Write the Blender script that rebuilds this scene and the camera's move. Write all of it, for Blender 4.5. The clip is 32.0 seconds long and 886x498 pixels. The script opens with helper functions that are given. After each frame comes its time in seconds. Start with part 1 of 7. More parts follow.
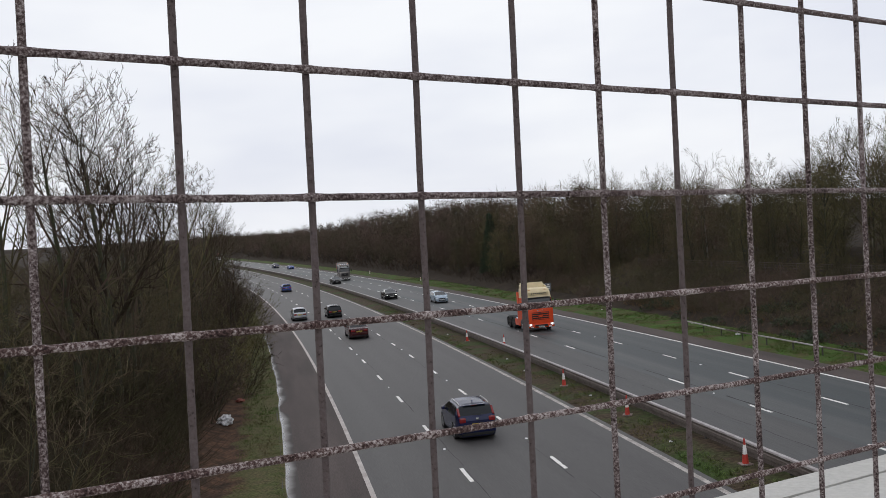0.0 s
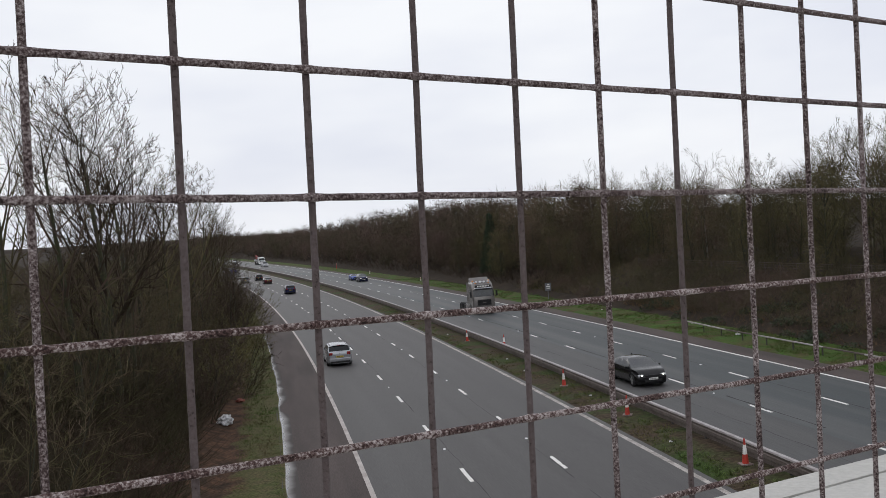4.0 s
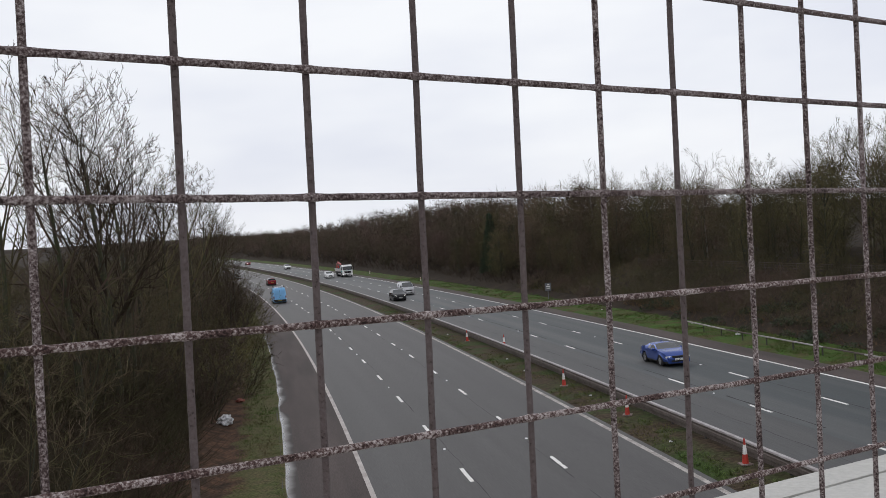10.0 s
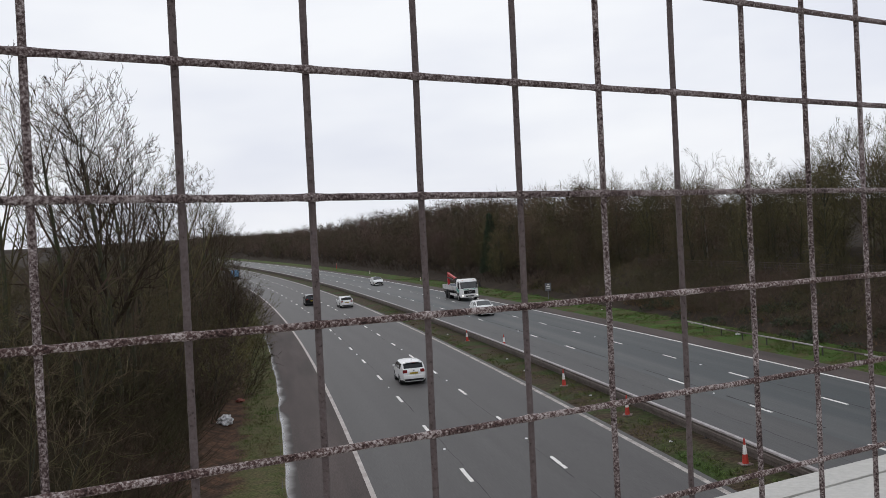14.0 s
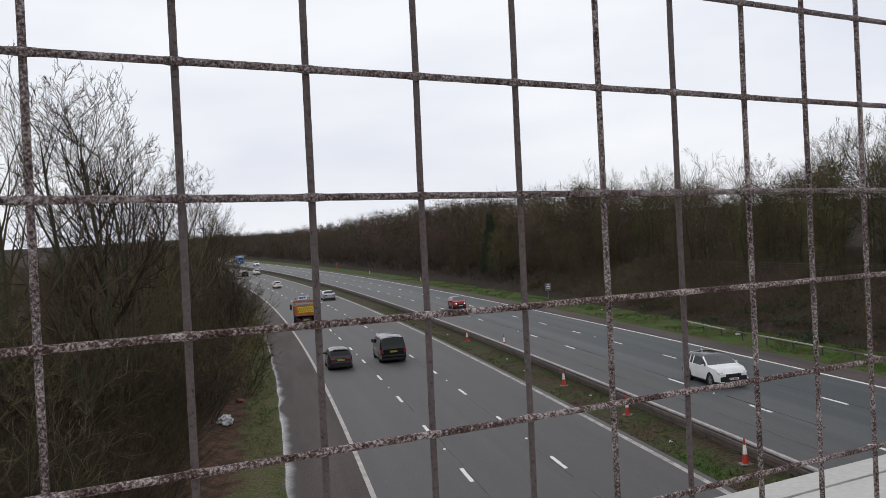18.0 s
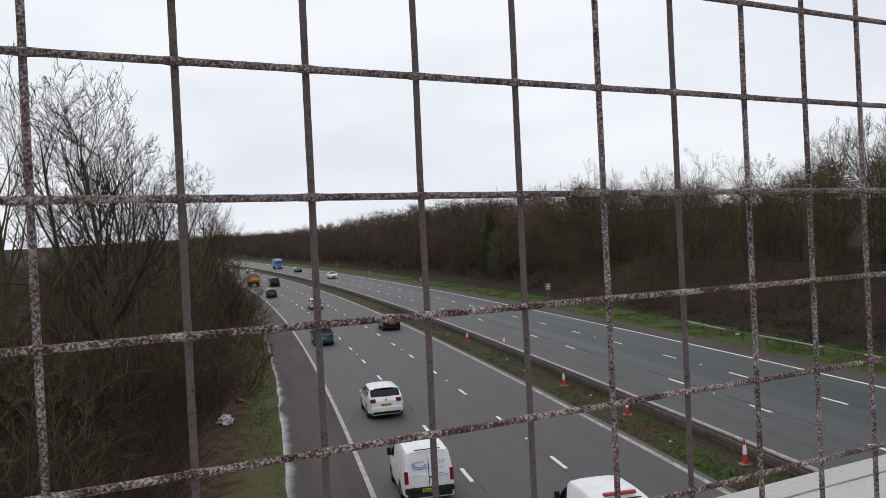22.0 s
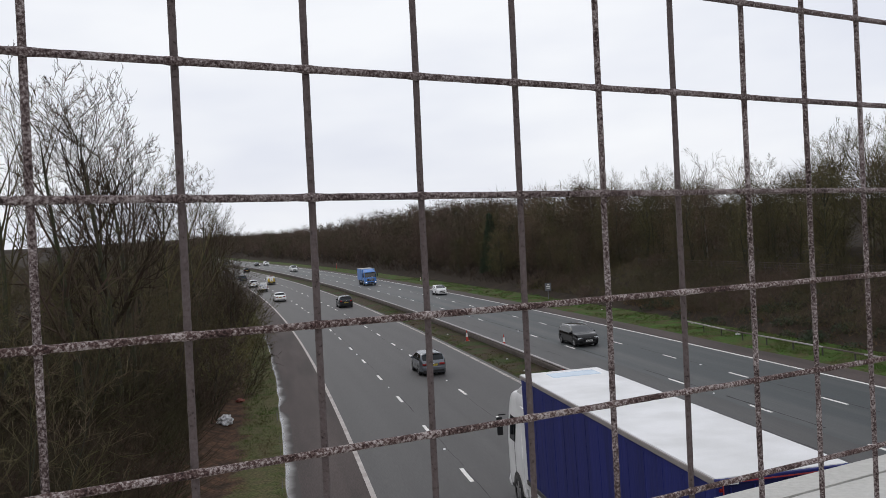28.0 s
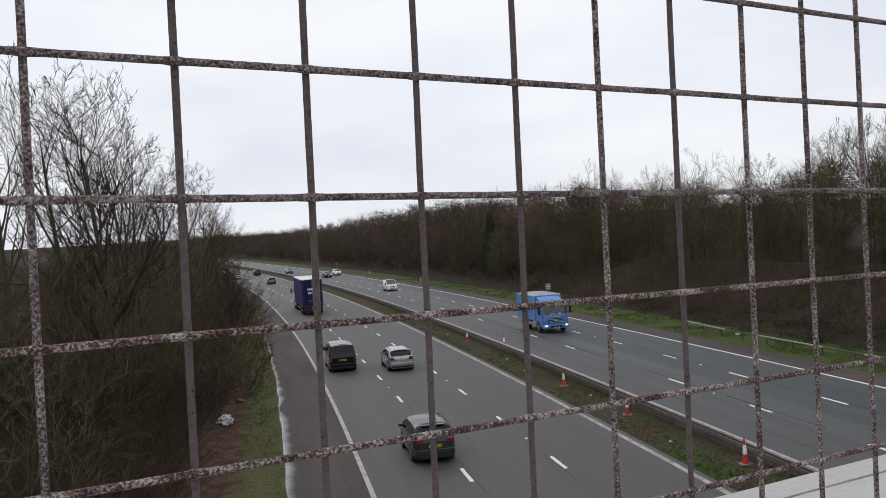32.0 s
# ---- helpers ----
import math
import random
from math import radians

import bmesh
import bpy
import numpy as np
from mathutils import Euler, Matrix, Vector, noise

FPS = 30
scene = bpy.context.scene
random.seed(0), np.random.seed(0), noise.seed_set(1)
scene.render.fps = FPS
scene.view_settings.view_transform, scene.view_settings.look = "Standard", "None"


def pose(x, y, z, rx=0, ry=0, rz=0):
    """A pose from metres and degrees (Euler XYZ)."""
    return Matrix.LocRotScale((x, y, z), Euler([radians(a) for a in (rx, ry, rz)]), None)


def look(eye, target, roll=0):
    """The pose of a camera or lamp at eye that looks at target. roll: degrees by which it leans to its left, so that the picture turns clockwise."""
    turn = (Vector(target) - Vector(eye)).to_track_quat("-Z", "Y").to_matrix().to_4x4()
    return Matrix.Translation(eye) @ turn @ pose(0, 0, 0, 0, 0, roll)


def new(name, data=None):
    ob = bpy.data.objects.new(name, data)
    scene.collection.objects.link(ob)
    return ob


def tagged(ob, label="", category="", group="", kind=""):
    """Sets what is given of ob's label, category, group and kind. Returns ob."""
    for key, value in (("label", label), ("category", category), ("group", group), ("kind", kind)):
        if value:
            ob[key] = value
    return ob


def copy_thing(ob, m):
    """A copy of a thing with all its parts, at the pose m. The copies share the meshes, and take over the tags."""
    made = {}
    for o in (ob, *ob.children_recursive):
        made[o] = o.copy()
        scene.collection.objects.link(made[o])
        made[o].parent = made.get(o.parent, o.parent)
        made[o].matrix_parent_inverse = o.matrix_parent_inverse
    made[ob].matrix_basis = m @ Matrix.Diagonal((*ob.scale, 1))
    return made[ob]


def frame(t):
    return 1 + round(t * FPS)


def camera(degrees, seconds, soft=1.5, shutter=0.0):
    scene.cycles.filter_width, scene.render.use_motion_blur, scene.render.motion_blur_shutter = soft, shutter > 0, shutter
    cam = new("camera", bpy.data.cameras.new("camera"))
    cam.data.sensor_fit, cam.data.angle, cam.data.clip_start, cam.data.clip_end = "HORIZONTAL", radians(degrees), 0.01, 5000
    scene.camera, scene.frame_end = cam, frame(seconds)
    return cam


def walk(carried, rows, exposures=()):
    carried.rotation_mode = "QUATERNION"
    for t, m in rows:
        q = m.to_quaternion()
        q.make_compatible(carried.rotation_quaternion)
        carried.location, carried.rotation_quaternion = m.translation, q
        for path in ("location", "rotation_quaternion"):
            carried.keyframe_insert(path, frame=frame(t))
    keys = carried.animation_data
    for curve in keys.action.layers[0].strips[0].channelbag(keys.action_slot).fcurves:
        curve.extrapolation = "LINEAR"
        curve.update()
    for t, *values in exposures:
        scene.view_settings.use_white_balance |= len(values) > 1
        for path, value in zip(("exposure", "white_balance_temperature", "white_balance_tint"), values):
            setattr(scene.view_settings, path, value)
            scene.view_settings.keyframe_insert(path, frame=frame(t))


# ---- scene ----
# A motorway seen through the mesh fence of an overbridge, under an overcast sky.
EYE = (-6.1925, 0.0, 8.9963)
AHEAD = (0.157002, 0.987506, -0.013470)
cam = camera(49.98, 32.0, soft=0.8)
STAND = look(EYE, [e + 50 * a for e, a in zip(EYE, AHEAD)], -4.213)
walk(cam, [(0.0, STAND), (32.0, STAND)], exposures=[(0.0, 0.0), (32.0, 0.0)])

# ---- world and light ----
SUN_UP, SUN_TURN = radians(34), radians(200)
world = bpy.data.worlds.new("overcast_sky")
scene.world = world
world.use_nodes = True
wn, wl = world.node_tree.nodes, world.node_tree.links
wn.clear()
w_out = wn.new("ShaderNodeOutputWorld")
w_back = wn.new("ShaderNodeBackground")
w_sky = wn.new("ShaderNodeTexSky")
w_sky.sky_type = "NISHITA"
w_sky.sun_disc = False
w_sky.sun_elevation, w_sky.sun_rotation = SUN_UP, SUN_TURN
w_sky.air_density, w_sky.dust_density = 1.0, 3.0
w_map = wn.new("ShaderNodeTexCoord")
w_scale = wn.new("ShaderNodeMapping")
w_scale.inputs["Scale"].default_value = (1.6, 1.6, 5.0)
w_noise = wn.new("ShaderNodeTexNoise")
w_noise.inputs["Scale"].default_value = 1.5
w_noise.inputs["Detail"].default_value = 4.0
w_ramp = wn.new("ShaderNodeValToRGB")
w_ramp.color_ramp.elements[0].position, w_ramp.color_ramp.elements[1].position = 0.36, 0.62
w_ramp.color_ramp.elements[0].color = (0.79, 0.815, 0.90, 1)
w_ramp.color_ramp.elements[1].color = (0.95, 0.965, 1.0, 1)
w_dim = wn.new("ShaderNodeMix")
w_dim.data_type = "RGBA"
w_dim.blend_type = "MULTIPLY"
w_dim.inputs["Factor"].default_value = 1.0
w_dim.inputs[7].default_value = (0.08, 0.08, 0.08, 1)
w_mix = wn.new("ShaderNodeMix")
w_mix.data_type = "RGBA"
w_mix.inputs["Factor"].default_value = 0.93
wl.new(w_map.outputs["Generated"], w_scale.inputs["Vector"])
wl.new(w_scale.outputs["Vector"], w_noise.inputs["Vector"])
wl.new(w_noise.outputs["Fac"], w_ramp.inputs["Fac"])
wl.new(w_sky.outputs["Color"], w_dim.inputs[6])
wl.new(w_dim.outputs[2], w_mix.inputs[6])
wl.new(w_ramp.outputs["Color"], w_mix.inputs[7])
wl.new(w_mix.outputs[2], w_back.inputs["Color"])
w_back.inputs["Strength"].default_value = 1.03
wl.new(w_back.outputs["Background"], w_out.inputs["Surface"])

sun = new("sun", bpy.data.lights.new("sun", "SUN"))
sun.data.energy, sun.data.angle, sun.data.color = 0.5, radians(30), (1.0, 0.97, 0.92)
sun.rotation_euler = (radians(90) - SUN_UP, 0, SUN_TURN)


# ---- materials ----
def material(name, colour, rough=0.6, metal=0.0, second=None, scale=8.0, amount=0.5, fine=None, bump=0.0,
             bump_scale=60.0, coat=0.0, uv=False, stretch=(1, 1, 1), island=0.0, objects=0.0, sharp=0.15, spec=0.5, detail=5.0):
    """A surface of two colours in patches, a fine grain over them and a relief."""
    m = bpy.data.materials.new(name)
    m.use_nodes = True
    n, l = m.node_tree.nodes, m.node_tree.links
    b = n["Principled BSDF"]
    b.inputs["Roughness"].default_value, b.inputs["Metallic"].default_value = rough, metal
    b.inputs["Coat Weight"].default_value = coat
    b.inputs["Coat Roughness"].default_value = 0.08
    b.inputs["Specular IOR Level"].default_value = spec
    co = n.new("ShaderNodeTexCoord")
    mp = n.new("ShaderNodeMapping")
    mp.inputs["Scale"].default_value = stretch
    l.new(co.outputs["UV" if uv else "Object"], mp.inputs["Vector"])
    patch = n.new("ShaderNodeTexNoise")
    patch.inputs["Scale"].default_value, patch.inputs["Detail"].default_value = scale, detail
    l.new(mp.outputs["Vector"], patch.inputs["Vector"])
    ramp = n.new("ShaderNodeValToRGB")
    ramp.color_ramp.elements[0].position, ramp.color_ramp.elements[1].position = amount - sharp, amount + sharp
    ramp.color_ramp.elements[0].color = (*colour, 1)
    ramp.color_ramp.elements[1].color = (*(second or [c * 1.12 for c in colour]), 1)
    l.new(patch.outputs["Fac"], ramp.inputs["Fac"])
    colour_out = ramp.outputs["Color"]
    grain = n.new("ShaderNodeTexNoise")
    grain.inputs["Scale"].default_value, grain.inputs["Detail"].default_value = bump_scale, 3.0
    l.new(mp.outputs["Vector"], grain.inputs["Vector"])
    if fine:
        spread = n.new("ShaderNodeMapRange")
        spread.inputs["To Min"].default_value, spread.inputs["To Max"].default_value = 1 - fine, 1 + fine
        spread.inputs["From Min"].default_value, spread.inputs["From Max"].default_value = 0.3, 0.7
        l.new(grain.outputs["Fac"], spread.inputs["Value"])
        times = n.new("ShaderNodeVectorMath")
        times.operation = "SCALE"
        l.new(colour_out, times.inputs[0])
        l.new(spread.outputs["Result"], times.inputs["Scale"])
        colour_out = times.outputs["Vector"]
    for source, width in (("island", island), ("object", objects)):
        if width:
            if source == "island":
                chance = n.new("ShaderNodeNewGeometry").outputs["Random Per Island"]
            else:
                chance = n.new("ShaderNodeObjectInfo").outputs["Random"]
            spread = n.new("ShaderNodeMapRange")
            spread.inputs["To Min"].default_value, spread.inputs["To Max"].default_value = 1 - width, 1 + width
            l.new(chance, spread.inputs["Value"])
            times = n.new("ShaderNodeVectorMath")
            times.operation = "SCALE"
            l.new(colour_out, times.inputs[0])
            l.new(spread.outputs["Result"], times.inputs["Scale"])
            colour_out = times.outputs["Vector"]
    l.new(colour_out, b.inputs["Base Color"])
    if bump:
        relief = n.new("ShaderNodeBump")
        relief.inputs["Strength"].default_value = bump
        relief.inputs["Distance"].default_value = 0.02
        l.new(grain.outputs["Fac"], relief.inputs["Height"])
        l.new(relief.outputs["Normal"], b.inputs["Normal"])
    return m


def glowing(name, colour, strength):
    m = material(name, colour, 0.3)
    b = m.node_tree.nodes["Principled BSDF"]
    b.inputs["Emission Color"].default_value = (*colour, 1)
    b.inputs["Emission Strength"].default_value = strength
    return m


ASPHALT = material("asphalt_grey", (0.0450, 0.0418, 0.0420), 0.68, second=(0.0590, 0.0548, 0.0552), scale=1.0, uv=True,
                   stretch=(1.2, 0.035, 1), fine=0.26, bump=0.25, bump_scale=40, sharp=0.2)
ASPHALT_DARK = material("asphalt_blue_grey", (0.024, 0.031, 0.034), 0.60, second=(0.056, 0.057, 0.058), scale=1.0, uv=True,
                        stretch=(0.75, 0.010, 1), fine=0.30, bump=0.25, bump_scale=40, sharp=0.11, amount=0.53, detail=4.0)
ASPHALT_LANE = material("asphalt_outer_lane", (0.044, 0.044, 0.045), 0.66, second=(0.058, 0.056, 0.056), scale=1.0, uv=True,
                        stretch=(0.9, 0.016, 1), fine=0.28, bump=0.25, bump_scale=40, sharp=0.16, detail=4.0)
SHOULDER = material("shoulder_asphalt", (0.046, 0.035, 0.033), 0.85, spec=0.3, second=(0.076, 0.058, 0.054), scale=1.0, uv=True,
                    stretch=(0.9, 0.08, 1), fine=0.2, bump=0.3, bump_scale=30)
TAR = material("tar_joint", (0.040, 0.038, 0.038), 0.9, spec=0.2, scale=5, fine=0.2)
PAINT_LINE = material("road_paint_white", (0.62, 0.60, 0.57), 0.6, second=(0.80, 0.79, 0.77), scale=6, fine=0.12, bump_scale=90)
PAINT_WORN = material("road_paint_dirty", (0.17, 0.15, 0.135), 0.7, second=(0.40, 0.37, 0.345), scale=1.6, amount=0.47, fine=0.3, bump_scale=12, uv=True)
PAINT_EDGE = material("road_paint_dusty", (0.30, 0.265, 0.245), 0.7, second=(0.46, 0.42, 0.40), scale=1.1, uv=True, fine=0.2, bump_scale=25)
STUD = material("stud_white", (0.8, 0.8, 0.8), 0.3)
KERB = material("kerb_concrete", (0.030, 0.026, 0.021), 0.8, scale=3, fine=0.2, bump=0.3)
GRASS_LUSH = material("verge_grass_lush", (0.048, 0.094, 0.018), 0.95, second=(0.066, 0.060, 0.026), scale=0.55, spec=0.1, fine=0.5, bump=0.6, bump_scale=7,
                      detail=8.0, sharp=0.12)
GRASS_MEDIAN = material("median_grass", (0.036, 0.056, 0.016), 0.95, second=(0.054, 0.039, 0.026), scale=0.45, spec=0.1, fine=0.5, bump=0.6,
                        bump_scale=7, sharp=0.10, detail=8.0, amount=0.46)
BLADES = material("grass_blades", (0.070, 0.112, 0.030), 0.9, second=(0.112, 0.094, 0.050), scale=0.45, island=0.35, spec=0.1)
BLADES_LUSH = material("lush_grass_blades", (0.056, 0.118, 0.022), 0.9, second=(0.078, 0.080, 0.030), scale=0.5, island=0.35, spec=0.1)
IVY = material("ivy_leaves", (0.018, 0.034, 0.013), 0.6, second=(0.032, 0.040, 0.016), scale=0.6, island=0.5, spec=0.25)
BRACKEN = material("dead_bracken", (0.150, 0.098, 0.056), 0.95, second=(0.090, 0.056, 0.034), scale=0.8, island=0.4, spec=0.1)
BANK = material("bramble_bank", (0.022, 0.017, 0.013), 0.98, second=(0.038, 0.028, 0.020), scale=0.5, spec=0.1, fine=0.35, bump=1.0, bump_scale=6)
CONCRETE = material("pale_concrete", (0.41, 0.40, 0.375), 0.9, second=(0.46, 0.45, 0.425), scale=3, fine=0.07, bump=0.25, bump_scale=70)
GROOVE = material("dirty_joint", (0.035, 0.032, 0.03), 0.95, spec=0.0)
# on the median beam: pale tone carries skylight, brown tone weathering and shade
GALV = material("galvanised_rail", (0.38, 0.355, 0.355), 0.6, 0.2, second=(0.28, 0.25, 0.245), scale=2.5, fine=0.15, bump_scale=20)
RAIL_BACK = material("weathered_shaded_rail", (0.12, 0.098, 0.088), 0.8, 0.1, second=(0.085, 0.066, 0.058), scale=2, fine=0.2, bump_scale=20)


def wire_material(name, coats, scale, spread, cover):
    """Weathered wire: pits, rust and pale lichen over one another, with more and less of it along the wire."""
    m = bpy.data.materials.new(name)
    m.use_nodes = True
    n, l = m.node_tree.nodes, m.node_tree.links
    b = n["Principled BSDF"]
    b.inputs["Roughness"].default_value, b.inputs["Specular IOR Level"].default_value = 0.85, 0.25
    co = n.new("ShaderNodeTexCoord")
    spots, tide = n.new("ShaderNodeTexNoise"), n.new("ShaderNodeTexNoise")
    for node, size, detail, rough in ((spots, scale, 5.0, 0.68), (tide, 34.0, 2.0, 0.5)):
        node.inputs["Scale"].default_value, node.inputs["Detail"].default_value, node.inputs["Roughness"].default_value = size, detail, rough
        l.new(co.outputs["Object"], node.inputs["Vector"])
    shift = n.new("ShaderNodeMath")
    shift.operation = "MULTIPLY_ADD"
    shift.inputs[1].default_value, shift.inputs[2].default_value = cover, -cover / 2
    l.new(tide.outputs["Fac"], shift.inputs[0])
    both = n.new("ShaderNodeMath")
    both.operation = "ADD"
    l.new(spots.outputs["Fac"], both.inputs[0])
    l.new(shift.outputs["Value"], both.inputs[1])
    ramp = n.new("ShaderNodeValToRGB")
    e = ramp.color_ramp.elements
    e[0].position, e[0].color = 0.5 - spread, (*coats[0], 1)
    e[1].position, e[1].color = 0.5 + spread, (*coats[-1], 1)
    for k, c in enumerate(coats[1:-1]):
        q = e.new(0.5 - spread + 2 * spread * (k + 1) / (len(coats) - 1))
        q.color = (*c, 1)
    l.new(both.outputs["Value"], ramp.inputs["Fac"])
    l.new(ramp.outputs["Color"], b.inputs["Base Color"])
    relief = n.new("ShaderNodeBump")
    relief.inputs["Strength"].default_value, relief.inputs["Distance"].default_value = 0.8, 0.001
    l.new(spots.outputs["Fac"], relief.inputs["Height"])
    l.new(relief.outputs["Normal"], b.inputs["Normal"])
    return m


WIRE = wire_material("lichened_wire", ((0.018, 0.012, 0.011), (0.075, 0.050, 0.048), (0.20, 0.165, 0.16), (0.40, 0.355, 0.35)), 430, 0.16, 0.30)
WIRE_RUST = wire_material("rusty_wire", ((0.018, 0.011, 0.010), (0.062, 0.034, 0.031), (0.115, 0.078, 0.072), (0.30, 0.255, 0.245), (0.44, 0.39, 0.38)), 380, 0.16, 0.42)
WIRE_PLAIN = wire_material("bare_wire", ((0.026, 0.018, 0.017), (0.095, 0.074, 0.072), (0.110, 0.088, 0.086), (0.135, 0.110, 0.107)), 300, 0.20, 0.15)
CONE_RED = material("cone_red", (0.46, 0.034, 0.020), 0.6, second=(0.34, 0.035, 0.024), scale=6, fine=0.1)
CONE_WHITE = material("cone_sleeve", (0.72, 0.71, 0.69), 0.45, scale=6, fine=0.08)
BARK = material("grey_bark", (0.042, 0.034, 0.026), 0.95, second=(0.036, 0.040, 0.018), scale=2.5, fine=0.3, bump=0.5, bump_scale=25, objects=0.25)
BARK_MOSS = material("mossy_bark", (0.040, 0.046, 0.018), 0.95, second=(0.042, 0.032, 0.023), scale=2.0, fine=0.3, bump=0.5, bump_scale=25, objects=0.2)
BARK_PALE = material("pale_birch_bark", (0.20, 0.185, 0.165), 0.85, second=(0.09, 0.08, 0.07), scale=3.0, fine=0.25, objects=0.2)
TWIG = material("bare_twigs", (0.072, 0.050, 0.041), 0.95, spec=0.1, second=(0.052, 0.043, 0.027), scale=0.5, island=0.22, objects=0.42)
WOOD_BROWN = material("wood_brown_twigs", (0.118, 0.084, 0.062), 0.95, spec=0.1, second=(0.072, 0.058, 0.037), scale=0.35, island=0.14, objects=0.4)
WOOD_OLIVE = material("wood_olive_twigs", (0.102, 0.094, 0.045), 0.95, spec=0.1, second=(0.066, 0.055, 0.033), scale=0.35, island=0.14, objects=0.4)
WOOD_MAUVE = material("wood_mauve_twigs", (0.150, 0.115, 0.102), 0.95, spec=0.1, second=(0.086, 0.066, 0.052), scale=0.35, island=0.14, objects=0.3)
TWIG_DIM = material("hazel_twigs", (0.096, 0.071, 0.051), 0.95, spec=0.1, second=(0.078, 0.076, 0.034), scale=0.5, island=0.22, objects=0.35)
TWIG_MAUVE = material("mauve_twigs", (0.125, 0.096, 0.088), 0.95, spec=0.1, second=(0.068, 0.052, 0.042), scale=0.5, island=0.22, objects=0.3)
TWIG_GREEN = material("olive_twigs", (0.094, 0.088, 0.038), 0.95, spec=0.1, second=(0.078, 0.062, 0.038), scale=0.5, island=0.22, objects=0.42)
TWIG_FAR = material("far_twigs", (0.112, 0.079, 0.066), 0.95, spec=0.1, second=(0.072, 0.064, 0.040), scale=0.16, island=0.4, sharp=0.1)
STEMS = material("bramble_stems", (0.062, 0.042, 0.032), 0.95, spec=0.1, second=(0.047, 0.045, 0.023), scale=0.4, island=0.4)
NEEDLES = material("conifer_needles", (0.018, 0.032, 0.016), 0.9, second=(0.03, 0.045, 0.022), scale=1.5, island=0.4)
TRAILER_RAIL = material("dull_aluminium", (0.24, 0.215, 0.205), 0.6, 0.2, scale=3, fine=0.1)
CONE_BASE = material("dirty_cone_base", (0.26, 0.20, 0.19), 0.8, second=(0.14, 0.10, 0.09), scale=8, fine=0.2)
TYRE = material("tyre_rubber", (0.020, 0.020, 0.021), 0.8, fine=0.15)
ALLOY = material("alloy_rim", (0.42, 0.42, 0.43), 0.35, 0.8)
STEEL_DARK = material("dark_chassis", (0.030, 0.029, 0.029), 0.7, second=(0.05, 0.045, 0.042), scale=3, fine=0.2)
TRIM = material("black_plastic", (0.016, 0.016, 0.017), 0.6, fine=0.1, spec=0.25)
GLASS = material("tinted_glass", (0.008, 0.010, 0.012), 0.06, spec=0.30)
WINDSCREEN = material("windscreen_glass", (0.020, 0.024, 0.026), 0.05, spec=0.9)
WINDSCREEN.node_tree.nodes["Principled BSDF"].inputs["IOR"].default_value = 1.54
CAB_GLASS = material("cab_windscreen_glass", (0.016, 0.020, 0.022), 0.08, spec=0.75)
CHROME = material("chrome", (0.6, 0.6, 0.6), 0.15, 1.0)
LAMP_RED = material("tail_lamp", (0.17, 0.007, 0.008), 0.2, coat=0.2)
LAMP_CLEAR = material("clear_lamp", (0.55, 0.56, 0.58), 0.1, coat=0.5)
LAMP_LIT = glowing("headlamp_lit", (1.0, 0.96, 0.88), 2.2)
LAMP_AMBER = material("amber_lamp", (0.42, 0.15, 0.02), 0.3)
PLATE_YELLOW = material("plate_yellow", (0.46, 0.34, 0.025), 0.5)
PLATE_WHITE = material("plate_white", (0.66, 0.66, 0.64), 0.5)
INK = material("plate_bars", (0.02, 0.02, 0.02), 0.6)
SIGN_GREY = material("sign_back_grey", (0.15, 0.155, 0.17), 0.6, second=(0.12, 0.125, 0.14), scale=3, fine=0.1)
RUBBISH = material("white_plastic_bag", (0.62, 0.62, 0.63), 0.5, second=(0.3, 0.3, 0.31), scale=9, fine=0.2)
CARD_RED = material("brown_red_card", (0.16, 0.045, 0.03), 0.8, scale=5)
BLUE_BAG = material("blue_plastic", (0.10, 0.13, 0.24), 0.5, scale=5)


